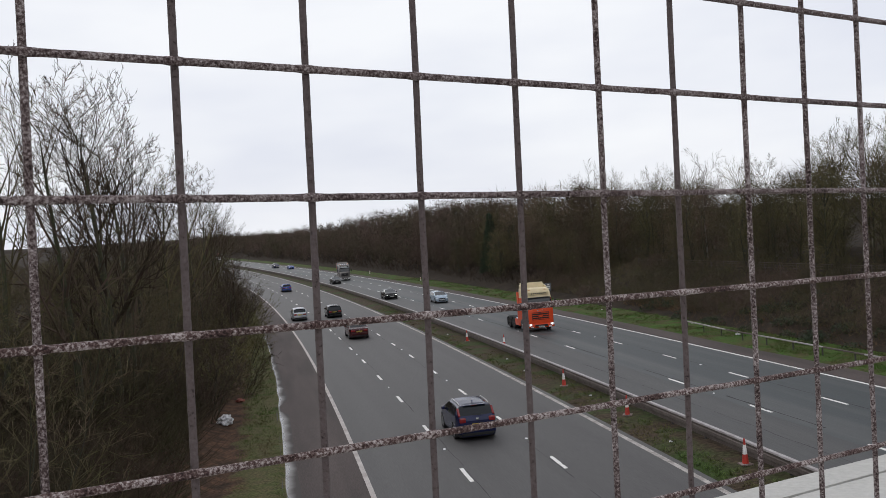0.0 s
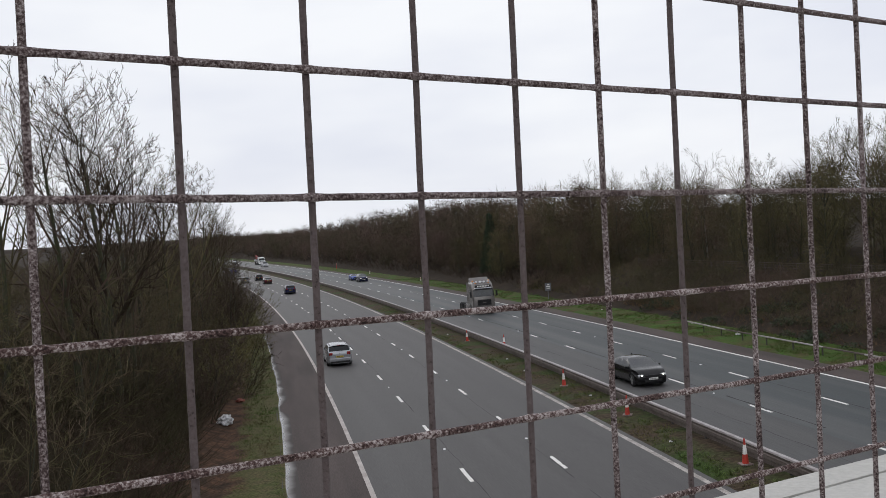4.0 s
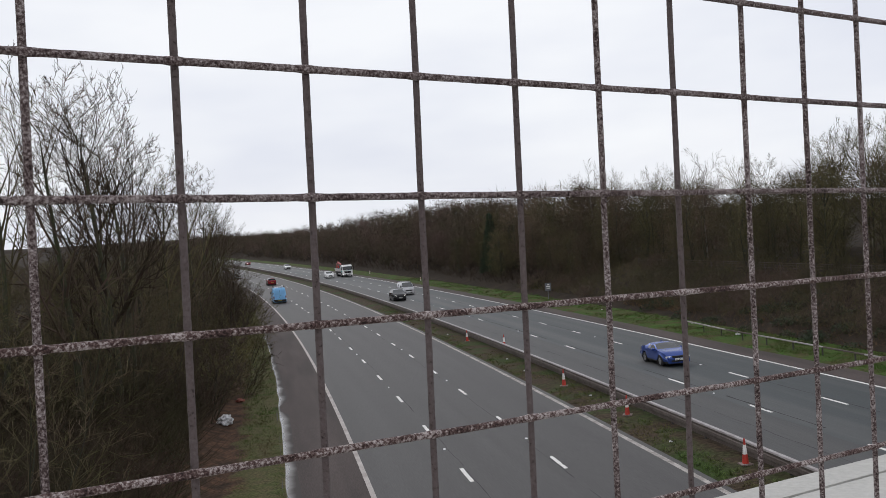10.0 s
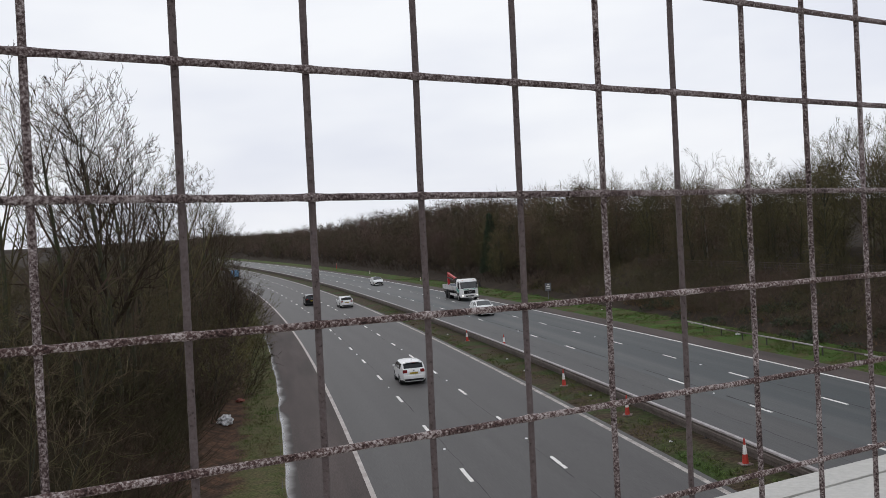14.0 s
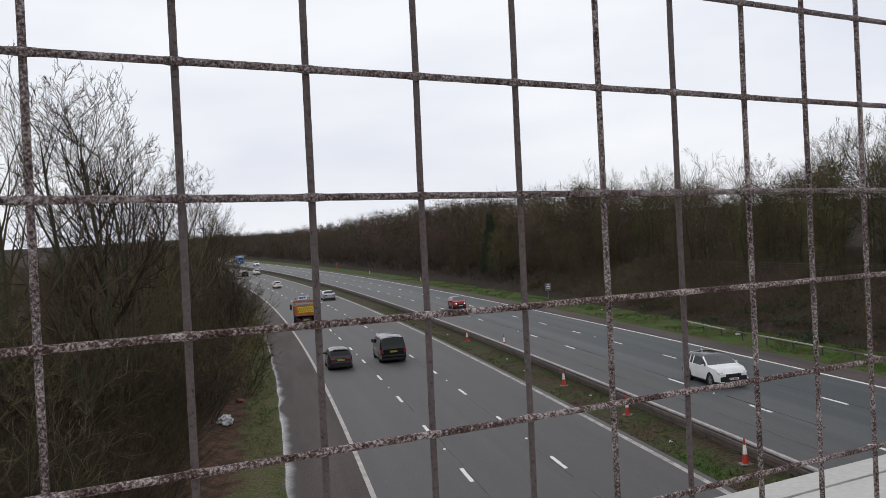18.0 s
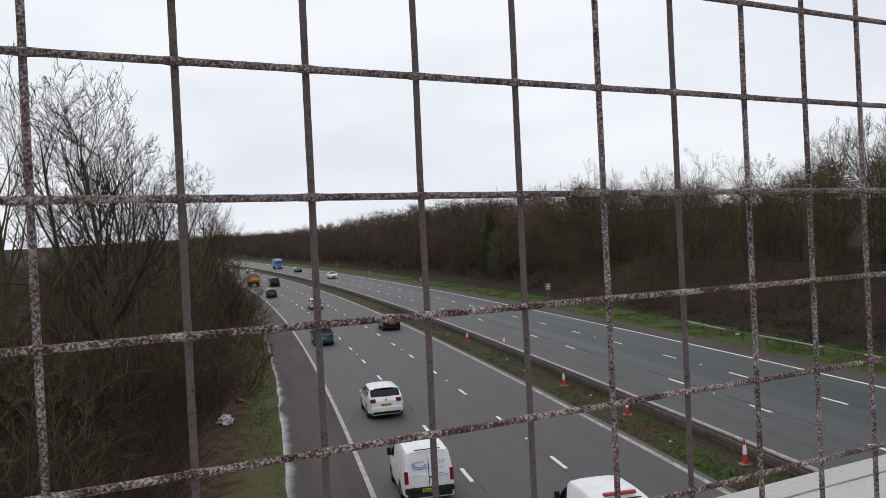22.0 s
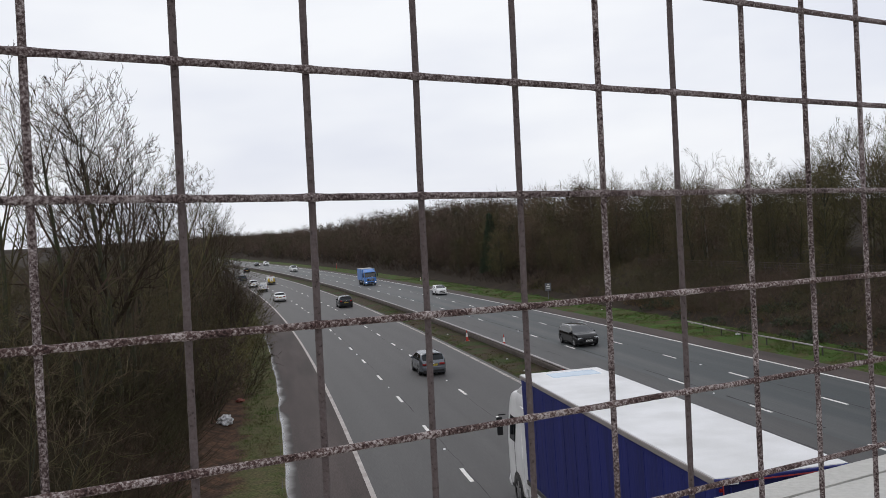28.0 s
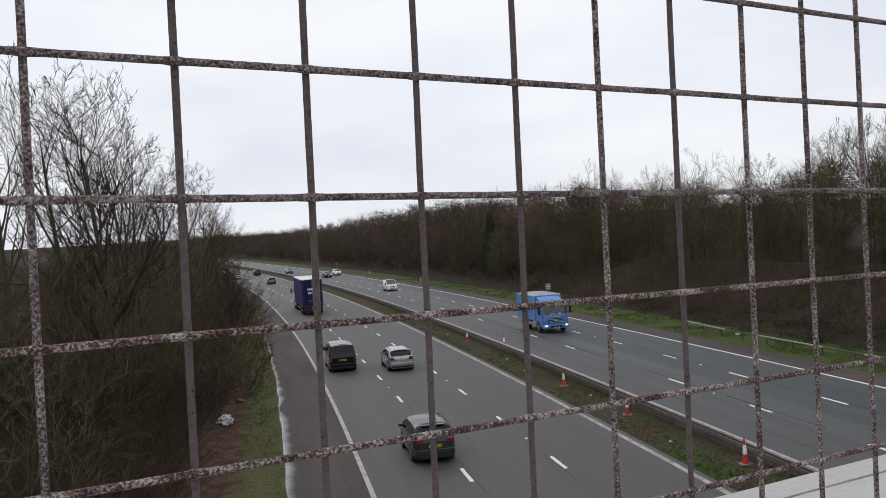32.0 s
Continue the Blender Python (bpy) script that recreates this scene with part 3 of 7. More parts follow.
# ---- road furniture ----
def build_barrier():
    """Tensioned steel crash barrier in the central reservation: a deep beam on posts."""
    fence = new("crash_barrier")
    fence.location = spot(20, 10.0, 0.05)
    tagged(fence, "dull galvanised steel crash barrier on posts in the median grass", "crash barrier")
    base = fence.location.copy()
    o = 10.0
    # open box beam, (out, up): upper flange's skylight and lower web's shade put in colour
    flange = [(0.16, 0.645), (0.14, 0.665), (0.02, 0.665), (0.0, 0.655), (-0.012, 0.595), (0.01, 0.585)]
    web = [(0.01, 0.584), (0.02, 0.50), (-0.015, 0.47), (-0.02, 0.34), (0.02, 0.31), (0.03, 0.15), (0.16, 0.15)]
    s = 2.0
    while s < 420:
        step = 4.0 if s < 120 else 20.0
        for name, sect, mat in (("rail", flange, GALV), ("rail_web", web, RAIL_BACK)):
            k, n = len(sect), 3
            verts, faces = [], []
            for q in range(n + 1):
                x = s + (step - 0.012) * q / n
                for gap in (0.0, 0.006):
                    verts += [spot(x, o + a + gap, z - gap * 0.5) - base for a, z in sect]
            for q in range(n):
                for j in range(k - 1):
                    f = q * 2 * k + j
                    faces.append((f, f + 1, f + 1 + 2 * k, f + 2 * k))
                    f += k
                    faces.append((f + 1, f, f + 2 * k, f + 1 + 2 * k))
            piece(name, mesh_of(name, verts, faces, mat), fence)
        s += step
    post = mesh_of("post", *box_data(0.08, 0.06, 0.56), STEEL_DARK)
    s = 4.0
    while s < 200:
        piece("post", post, fence, m=Matrix.Translation(-base) @ road_pose(s, o + 0.12, 0.27))
        s += 3.2


def box_data(sx, sy, sz):
    v = [(x * sx / 2, y * sy / 2, z * sz / 2) for z in (-1, 1) for y in (-1, 1) for x in (-1, 1)]
    return v, [(0, 2, 3, 1), (4, 5, 7, 6), (0, 1, 5, 4), (2, 6, 7, 3), (0, 4, 6, 2), (1, 3, 7, 5)]


build_barrier()


def traffic_cone():
    cone = new("traffic_cone")
    tagged(cone, "red traffic cone with a white reflective sleeve on the median grass", "traffic cone", "cones on the central reservation")
    part("base", block(0, 0, 0.025, 0.42, 0.42, 0.05, 0.015), CONE_BASE, cone)
    for name, z0, z1, mat in (("lower_body", 0.05, 0.38, CONE_RED), ("sleeve", 0.38, 0.72, CONE_WHITE), ("tip", 0.72, 0.95, CONE_RED)):
        bm = bmesh.new()
        r = [0.125 - 0.105 * z for z in (z0, z1)]
        rod(bm, (0, 0, z0), (0, 0, z1), r[0], 16, r[1])
        part(name, bm, mat, cone, smooth=False)
    return cone


cone = traffic_cone()
cone.matrix_basis = road_pose(31.6, 9.5, 0.05)
for s, o in ((41.9, 9.1), (51.3, 9.1), (76.7, 9.3), (71.0, 10.9)):
    copy_thing(cone, road_pose(s, o, 0.05) @ Matrix.Rotation(s, 4, "Z"))


def marker_sign():
    sign = new("road_sign")
    tagged(sign, "small grey rectangular sign seen on a post in the verge grass", "road sign")
    part("post", rod(bmesh.new(), (0, 0, 0), (0, 0, 1.9), 0.045, 10), SIGN_GREY, sign)
    part("panel", block(0, -0.06, 1.5, 0.78, 0.03, 0.95, 0.02), SIGN_GREY, sign)
    bm = bmesh.new()
    for x, z, w, h in ((0, 1.55, 0.5, 0.12), (0, 1.32, 0.4, 0.10), (0.05, 1.76, 0.3, 0.12)):
        block(x, -0.082, z, w, 0.008, h, 0, bm=bm)
    part("marking", bm, PLATE_WHITE, sign)
    sign.matrix_basis = road_pose(111.4, 28.2, 0.05)


marker_sign()


def marker_post(s, o, h, mat, label):
    post = new("marker_post")
    tagged(post, label, "marker post", "posts along the far verge")
    part("post", block(0, 0, h / 2, 0.14, 0.09, h, 0.02), mat, post)
    part("reflector", block(0, -0.05, h - 0.18, 0.09, 0.012, 0.18, 0.004), PLATE_WHITE if mat == CONE_RED else CONE_RED, post)
    post.matrix_basis = road_pose(s, o, 0.05)


marker_post(273.0, 28.0, 1.7, CONE_RED, "red marker post standing in the verge grass")
marker_post(225.0, 26.8, 0.7, CONE_WHITE, "white plastic marker post standing in the verge grass")
marker_post(178.0, 27.2, 0.6, CONE_WHITE, "white plastic marker post standing in the verge grass")


VERGE_RAIL_S, VERGE_RAIL_O = [0, 46, 56, 64, 71, 76], [25.6, 25.6, 25.65, 25.7, 26.2, 26.6]


def verge_barrier():
    rail = new("crash_barrier")
    rail.location = spot(60, 26.3, 0.05)
    tagged(rail, "weathered steel crash barrier along the grassy verge", "crash barrier")
    base = rail.location.copy()
    sect = [(0.05, 0.655), (0.0, 0.665), (-0.03, 0.64), (-0.015, 0.60), (-0.03, 0.575), (0.05, 0.57)]
    k = len(sect)
    line = lambda x: float(np.interp(x, VERGE_RAIL_S, VERGE_RAIL_O))
    for q, s in enumerate(np.arange(0, 72, 4.0)):
        verts, faces = [], []
        for x in (s, s + 2, s + 3.99):
            for a, z in sect:
                verts.append(spot(x, line(x) + a, z + bank_height(x, line(x))) - base)
        for r in range(2):
            for j in range(k - 1):
                f = r * k + j
                faces.append((f, f + 1, f + 1 + k, f + k))
        piece("rail", mesh_of("rail", verts, faces, GALV if q % 3 else RAIL_BACK, True), rail)
    post = mesh_of("post", *box_data(0.07, 0.06, 0.62), STEEL_DARK)
    for s in np.arange(1, 72, 3.2):
        piece("post", post, rail, m=Matrix.Translation(-base) @ road_pose(s, line(s) + 0.10, 0.3 + bank_height(s, line(s))))


verge_barrier()


def crumpled(name, label, mat, size, m, seed, category="litter"):
    bm = bmesh.new()
    bmesh.ops.create_icosphere(bm, subdivisions=3, radius=1.0)
    for v in bm.verts:
        k = 1 + 0.55 * noise.noise(v.co * 2.1 + Vector((seed, 0, 0))) + 0.25 * noise.noise(v.co * 6 + Vector((0, seed, 0)))
        v.co = Vector((v.co.x * size[0] * k, v.co.y * size[1] * k, max(v.co.z * size[2] * k + size[2] * 0.6, 0)))
    ob = part(name, bm, mat)
    ob.matrix_basis = m
    return tagged(ob, label, category)


crumpled("plastic_bag", "crumpled white plastic bag caught on the leaf-strewn bank", RUBBISH, (0.40, 0.45, 0.30), road_pose(50.0, -9.45, 0.15), 3)
crumpled("cardboard_scrap", "soggy brown-red card scrap lying in the verge", CARD_RED, (0.22, 0.35, 0.12), road_pose(57.5, -8.85, 0.06), 8)
crumpled("plastic_sack", "dull blue plastic sack snagged beside the trees", BLUE_BAG, (0.5, 0.6, 0.5), road_pose(126, -8.3, 0.05), 12)
crumpled("plastic_scrap", "small white plastic scrap on the verge grass", RUBBISH, (0.16, 0.2, 0.10), road_pose(64.5, 26.9, 0.06), 15)
for q, (s, o) in enumerate(((36.0, 8.6), (44.0, 8.9), (47.5, 9.3), (58.0, 8.7), (64.0, 9.2), (83.0, 9.0), (74.0, 28.0), (92.0, 27.2), (140.0, 26.4))):
    crumpled("paper_scrap", "scrap of pale paper lying in the grass", RUBBISH, (0.06, 0.09, 0.04), road_pose(s, o, 0.06), 20 + q)


# ---- vehicles ----
def wheel_part(parent, x, y, r, width, side, rim_mat=None, hub=0.62):
    """A tyre with a spoked rim as its sub-part; side: +1 on the right, -1 on the left."""
    n = 20
    verts, faces = [], []
    prof = [(-width / 2, r * 0.70), (-width / 2, r * 0.93), (-width * 0.36, r), (width * 0.36, r), (width / 2, r * 0.93), (width / 2, r * 0.70)]
    k = len(prof)
    for i in range(n):
        t = 2 * math.pi * i / n
        for a, q in prof:
            verts.append((a, q * math.cos(t), q * math.sin(t)))
    for i in range(n):
        for j in range(k - 1):
            a, b = i * k + j, ((i + 1) % n) * k + j
            faces.append((a, b, b + 1, a + 1))
    tyre = piece("wheel", mesh_of("wheel", verts, faces, TYRE, True), parent, m=Matrix.Translation((x, y, r)))
    bm = bmesh.new()
    face = side * width * 0.40
    for i in range(5):
        t = 2 * math.pi * i / 5
        own = block(0, 0, r * 0.36, 0.03, r * 0.24, r * 0.62, 0)
        bmesh.ops.rotate(own, verts=own.verts, matrix=Matrix.Rotation(t, 3, "X"))
        bmesh.ops.translate(own, verts=own.verts, vec=(face, 0, 0))
        join(bm, own)
    rod(bm, (face - 0.02 * side, 0, 0), (face + 0.015 * side, 0, 0), r * 0.22, 12)
    ring = bmesh.new()
    bmesh.ops.create_cone(ring, cap_ends=False, segments=20, radius1=r * 0.71, radius2=r * 0.68, depth=width * 0.8,
                          matrix=Matrix.Rotation(math.pi / 2, 4, "Y"))
    join(bm, ring)
    part("rim", bm, rim_mat or ALLOY, tyre)
    back = bmesh.new()
    rod(back, (face - 0.06 * side, 0, 0), (face - 0.05 * side, 0, 0), r * 0.68, 16)
    part("brake_disc", back, STEEL_DARK, tyre)
    return tyre


SHAPES = {
    # length, width, height, base of rear window (y, z), roof's rear and front end, base of windscreen (y, z), tail z, nose z, wheel radius, roof inset
    "hatchback": (4.15, 1.76, 1.47, 0.10, 0.98, 0.52, 2.45, 3.22, 0.98, 0.90, 0.70, 0.31, 0.20),
    "small_hatchback": (3.65, 1.62, 1.42, 0.08, 0.98, 0.36, 2.15, 2.85, 0.98, 0.92, 0.74, 0.28, 0.17),
    "saloon": (4.65, 1.82, 1.43, 0.72, 1.02, 1.45, 2.80, 3.62, 0.98, 0.94, 0.70, 0.32, 0.22),
    "estate": (4.70, 1.80, 1.46, 0.12, 1.00, 0.62, 2.80, 3.62, 0.98, 0.94, 0.70, 0.32, 0.20),
    "suv": (4.45, 1.84, 1.56, 0.14, 1.07, 0.62, 2.50, 3.28, 1.06, 1.00, 0.82, 0.34, 0.21),
    "people_carrier": (4.35, 1.78, 1.57, 0.08, 1.06, 0.36, 2.60, 3.60, 1.05, 0.98, 0.78, 0.31, 0.19),
    "small_van": (4.35, 1.80, 1.82, 0.03, 1.16, 0.14, 2.60, 3.45, 1.12, 1.08, 0.84, 0.31, 0.14),
    "panel_van": (4.95, 1.92, 1.89, 0.04, 1.22, 0.18, 3.45, 4.25, 1.22, 1.12, 0.98, 0.34, 0.17),
    "large_van": (5.20, 2.06, 2.42, 0.04, 1.45, 0.16, 3.45, 4.45, 1.40, 1.35, 1.05, 0.35, 0.16),
    "roadster": (4.10, 1.75, 1.30, 0.85, 0.98, 1.35, 2.15, 2.80, 0.96, 0.88, 0.66, 0.31, 0.22),
}


def car(shape, body_mat, label, category="car", lit=False, rails=False, roof_mat=None, away=True, dark_rear=False, blind=False, rack=False,
        lower=None, rim=None, chrome=False, pillar_lamps=False):
    """A road car or van lofted along its length and split into body, glass, lamps, wheels and fittings."""
    L, W, H, yd, zd, yrr, yrf, yc, zc, zt, zn, R, inset = SHAPES[shape]
    van = "van" in shape
    name = "van" if van else "car"
    thing = new(name)
    tagged(thing, label, category, "traffic on the motorway")
    ya, yb = (0.62 + R if not van else 0.75 + R), L - (0.52 + R)
    origin = ya - 0.3 if away else yb - 0.5
    thing["axle"] = origin
    g0, g1 = yd + 0.08 * (yrr - yd), yd + 0.88 * (yrr - yd)
    keys = [0, 0.06, 0.15, yd, g0, g1, yrr, yrf, yc, L - 0.05, L]
    keys = [k for i, k in enumerate(keys) if all(abs(k - q) > 0.012 for q in keys[:i])]
    ys = sorted(set([round(v, 3) for v in keys] + [round(0.1 * i, 3) for i in range(1, int(L * 10)) if all(abs(0.1 * i - k) > 0.045 for k in keys)]))
    px = [0, min(0.05, yd * 0.5), yd, yrr, (yrr + yrf) / 2, yrf, yc, (yc + L) / 2 + 0.2, L - 0.12, L]
    pz = [zt - 0.10, zt, zd, H - 0.045, H, H - 0.025, zc, (zc + zn) / 2 + 0.06, zn + 0.03, zn - 0.10]
    if shape in ("saloon", "roadster"):
        pz[1] = zd - 0.05
    soft_y = lambda y: [min(max(y + q, 0.0 if y < 0.2 else 0.1), L if y > L - 0.2 else L - 0.1) for q in (-0.12, -0.06, 0.0, 0.06, 0.12)]
    top = lambda y: float(np.interp(y, px, pz)) if van or y < 0.13 or y > L - 0.13 else sum(float(np.interp(q, px, pz)) for q in soft_y(y)) / 5
    w2 = W / 2

    def ring(y):
        plan = w2 - (0.17 if not van else 0.07) * max(0, 1 - y / 0.6) ** 2 - 0.16 * max(0, 1 - (L - y) / 0.8) ** 2
        zb = 0.22
        for c in (ya, yb):
            if abs(y - c) < R + 0.07:
                zb = max(zb, R + math.sqrt((R + 0.07) ** 2 - (y - c) ** 2))
        zt_ = top(y)
        belt = float(np.interp(y, [0, yd, yc, L], [zd - 0.03, zd - 0.02, zc - 0.05, zn - 0.14]))
        belt = min(belt, zt_ - 0.035)
        cabin = min(1.0, max(0.0, (zt_ - belt - 0.05) / (H - belt - 0.05)))
        wt = plan - 0.05 - (inset - 0.05) * cabin
        mid = max(zb + 0.02, min(0.62, belt - 0.1))
        low = max(zb + 0.01, 0.32)
        drop = 0.11 * cabin + 0.012
        edge = float(np.interp(y, [yd, yrr - 0.02, yrr + 0.15, yrf - 0.15, yrf + 0.02, yc], [0.05, 0.05, 0.11, 0.11, 0.05, 0.05]))
        return [(plan - 0.05, zb), (plan - 0.01, low), (plan, mid), (plan - 0.012, max(mid + 0.01, belt - 0.10)), (plan - 0.035, belt),
                (wt + 0.02, zt_ - drop), (wt - (0.06 if van else edge), zt_ - drop * 0.24), (wt * 0.5, zt_ + 0.012 * cabin), (0.0, zt_ + 0.018 * cabin)]

    rings = [ring(y) for y in ys]
    m = len(rings[0])
    buckets = {}

    def put(bucket, pts):
        v, f = buckets.setdefault(bucket, ([], []))
        n0 = len(v)
        v.extend(pts)
        f.append(tuple(range(n0, n0 + len(pts))))

    b_pillar = yrr + (yrf - yrr) * 0.52
    c_pillar = yrr + 0.12 if shape in ("saloon", "hatchback", "small_hatchback", "roadster") else yrr + 0.08
    d_pillar = yrr + (yrf - yrr) * 0.16
    for i in range(len(ys) - 1):
        y0, y1 = ys[i], ys[i + 1]
        yl, ym = y0 - origin, (y0 + y1) / 2
        yh = y1 - origin
        for j in range(m - 1):
            a, b, c, d = rings[i][j], rings[i][j + 1], rings[i + 1][j + 1], rings[i + 1][j]
            tall = min(rings[i][5][1] - rings[i][4][1], rings[i + 1][5][1] - rings[i + 1][4][1])
            kind = "body"
            if j == 4 and tall > 0.12 and c_pillar < ym < yc - 0.22 and abs(ym - b_pillar) > 0.05:
                if not (shape in ("estate", "suv", "people_carrier") and abs(ym - d_pillar - 0.25) < 0.05):
                    kind = "side"
                if van and ym < (yrf - 0.75 if not blind else yrf - 0.05) and (blind or shape in ("small_van", "large_van")):
                    kind = "body"
            elif j in (6, 7) and g0 <= ym <= g1 and not blind:
                kind = "rear"
            elif j in (6, 7) and yrf + 0.02 < ym < yc - 0.02:
                kind = "front"
            elif j == 0:
                kind = "sill"
            elif roof_mat and j in (5, 6, 7) and yrr <= ym <= yrf:
                kind = "roof"
            for side in (1, -1):
                pts = [(side * a[0], yl, a[1]), (side * b[0], yl, b[1]), (side * c[0], yh, c[1]), (side * d[0], yh, d[1])]
                if side > 0:
                    pts.reverse()
                if kind == "side":
                    put("side%d" % side, pts)
                else:
                    put(kind, pts)
    # closed ends
    for i, flip in ((0, False), (len(ys) - 1, True)):
        r = rings[i]
        yv = ys[i] - origin
        for j in range(m - 1):
            pts = [(r[j][0], yv, r[j][1]), (r[j + 1][0], yv, r[j + 1][1]), (-r[j + 1][0], yv, r[j + 1][1]), (-r[j][0], yv, r[j][1])]
            if r[j + 1][0] == 0:
                pts = pts[:3]
            put("body", pts if flip else pts[::-1])
    names = {"body": ("body", body_mat), "side1": ("side_window", GLASS), "side-1": ("side_window", GLASS), "rear": ("rear_window", GLASS),
             "front": ("windscreen", WINDSCREEN), "sill": ("sill", lower or TRIM), "roof": ("roof", roof_mat)}
    for key, (v, f) in buckets.items():
        if not f:
            continue
        nm, mt = names[key]
        me = mesh_of(nm, v, f, mt, True)
        bm = bmesh.new()
        bm.from_mesh(me)
        bmesh.ops.remove_doubles(bm, verts=bm.verts, dist=0.0008)
        bm.to_mesh(me)
        bm.free()
        me.set_sharp_from_angle(angle=radians(38))
        piece(nm, me, thing)
    y_r, y_f = -origin, L - origin
    part("underbody", block(0, (y_r + y_f) / 2, 0.31, W * 0.82, L * 0.94, 0.30, 0.03), TRIM, thing)
    # bumpers, plates, lamps, grille
    rw = w2 - 0.16 if not van else w2 - 0.09
    bump = body_mat if not dark_rear and (not van or shape == "panel_van") else TRIM
    part("rear_bumper", block(0, y_r + 0.015, 0.50, 2 * rw + 0.06, 0.16, 0.24 if not van else 0.2, 0.05), bump, thing)
    part("rear_valance", block(0, y_r + 0.03, 0.33, 2 * rw - 0.1, 0.16, 0.14, 0.03), TRIM, thing)
    part("front_bumper", block(0, y_f - 0.10, 0.46, 2 * w2 - 0.34, 0.26, 0.28, 0.07), body_mat if not dark_rear else TRIM, thing)
    part("front_grille", block(0, y_f - 0.01, 0.60 if not van else 0.72, W * 0.46, 0.09, 0.14 if shape not in ("suv", "large_van") else 0.24, 0.02), TRIM, thing)
    part("lower_intake", block(0, y_f + 0.015, 0.36, W * 0.55, 0.06, 0.13, 0.02), TRIM, thing)
    pz_r = 0.72 if not van else (0.5 if blind else 0.84)
    plate = part("number_plate", block(0, y_r - 0.012 if pz_r > 0.6 else y_r - 0.075, pz_r, 0.52, 0.02, 0.115, 0.004), PLATE_YELLOW, thing)
    bars = bmesh.new()
    for q in range(7):
        block(-0.19 + q * 0.062 + (0.02 if q > 3 else 0), (y_r - 0.024) if pz_r > 0.6 else y_r - 0.087, pz_r, 0.036, 0.004, 0.075, 0, bm=bars)
    part("plate_marks", bars, INK, plate)
    plate = part("number_plate", block(0, y_f + 0.05, 0.46, 0.52, 0.02, 0.115, 0.004), PLATE_WHITE, thing)
    bars = bmesh.new()
    for q in range(7):
        block(-0.19 + q * 0.062 + (0.02 if q > 3 else 0), y_f + 0.062, 0.46, 0.036, 0.004, 0.075, 0, bm=bars)
    part("plate_marks", bars, INK, plate)
    tall = shape in ("estate", "suv", "people_carrier", "small_van", "panel_van", "large_van", "small_hatchback")
    for side in (1, -1):
        if van:
            tl = block(side * (w2 - 0.125), y_r + 0.02, 0.95 if blind else 0.86, 0.13 if blind else 0.17, 0.10, 0.42 if blind else 0.30, 0.02)
        elif tall:
            tl = block(side * (w2 - 0.275), y_r + 0.075, zd - 0.14, 0.28, 0.17, 0.21, 0.05)
        else:
            tl = block(side * (w2 - 0.335), y_r + 0.055, zt - 0.14, 0.36, 0.16, 0.16, 0.05)
        part("tail_light", tl, LAMP_RED, thing)
        if pillar_lamps:
            q0, q1 = yd + 0.02, yd + 0.80 * (yrr - yd)
            ra, rb = ring(q0), ring(q1)
            part("pillar_lamp", rod(bmesh.new(), (side * (ra[6][0] + 0.03), q0 - origin - 0.01, ra[6][1]), (side * (rb[6][0] + 0.05), q1 - origin - 0.02, rb[6][1] - 0.03), 0.055, 8), LAMP_RED, thing)
        hl = block(side * (w2 - 0.29), y_f - 0.17, zn - 0.07, 0.34, 0.22, 0.13, 0.04)
        lamp = part("headlight", hl, LAMP_CLEAR, thing)
        bulb = bmesh.new()
        bmesh.ops.create_icosphere(bulb, subdivisions=2, radius=0.065 if lit else 0.05,
                                   matrix=Matrix.Translation((side * (w2 - 0.30), y_f - 0.07, zn - 0.07)))
        part("lamp_lens", bulb, LAMP_LIT if lit else CHROME, lamp)
        mz = zc + 0.06
        mirror = block(side * (w2 + 0.045), yc - origin - (0.35 if not van else 0.25), mz - 0.06 + (0.1 if van else 0), 0.17, 0.10, 0.13 if not van else 0.28, 0.035)
        part("door_mirror", mirror, body_mat if not van else TRIM, thing)
        if rails:
            r = bmesh.new()
            x = side * (w2 - inset - 0.05)
            arc = [(yrr + 0.05, H - 0.05), (yrr + 0.22, H + 0.005), ((yrr + yrf) / 2, H + 0.025), (yrf - 0.35, H + 0.01), (yrf - 0.18, H - 0.045)]
            for (q0, h0), (q1, h1) in zip(arc[:-1], arc[1:]):
                rod(r, (x, q0 - origin, h0), (x, q1 - origin, h1), 0.016, 6)
            part("roof_rail", r, TRIM if rails == "black" else ALLOY, thing)
        for y in (ya, yb):
            wheel_part(thing, side * (w2 - 0.11), y - origin, R, 0.22, side, rim)
    if chrome:
        frame_bm = bmesh.new()
        block(0, y_f + 0.045, 0.66, W * 0.44, 0.02, 0.03, 0.004, bm=frame_bm)
        for q in range(3):
            block(0, y_f + 0.04, 0.56 + q * 0.035, W * 0.42, 0.02, 0.010, 0, bm=frame_bm)
        part("grille_chrome", frame_bm, CHROME, thing)
        for side in (1, -1):
            trim = bmesh.new()
            arc = [yd + 0.25, yrr, (yrr + yrf) / 2, yrf - 0.1, yc - 0.35]
            for q0, q1 in zip(arc[:-1], arc[1:]):
                ra, rb = ring(q0), ring(q1)
                rod(trim, (side * (ra[5][0] + 0.012), q0 - origin, ra[5][1]), (side * (rb[5][0] + 0.012), q1 - origin, rb[5][1]), 0.014, 6)
                rod(trim, (side * (ra[4][0] + 0.006), q0 - origin, ra[4][1]), (side * (rb[4][0] + 0.006), q1 - origin, rb[4][1]), 0.012, 6)
            part("window_trim", trim, CHROME, thing)
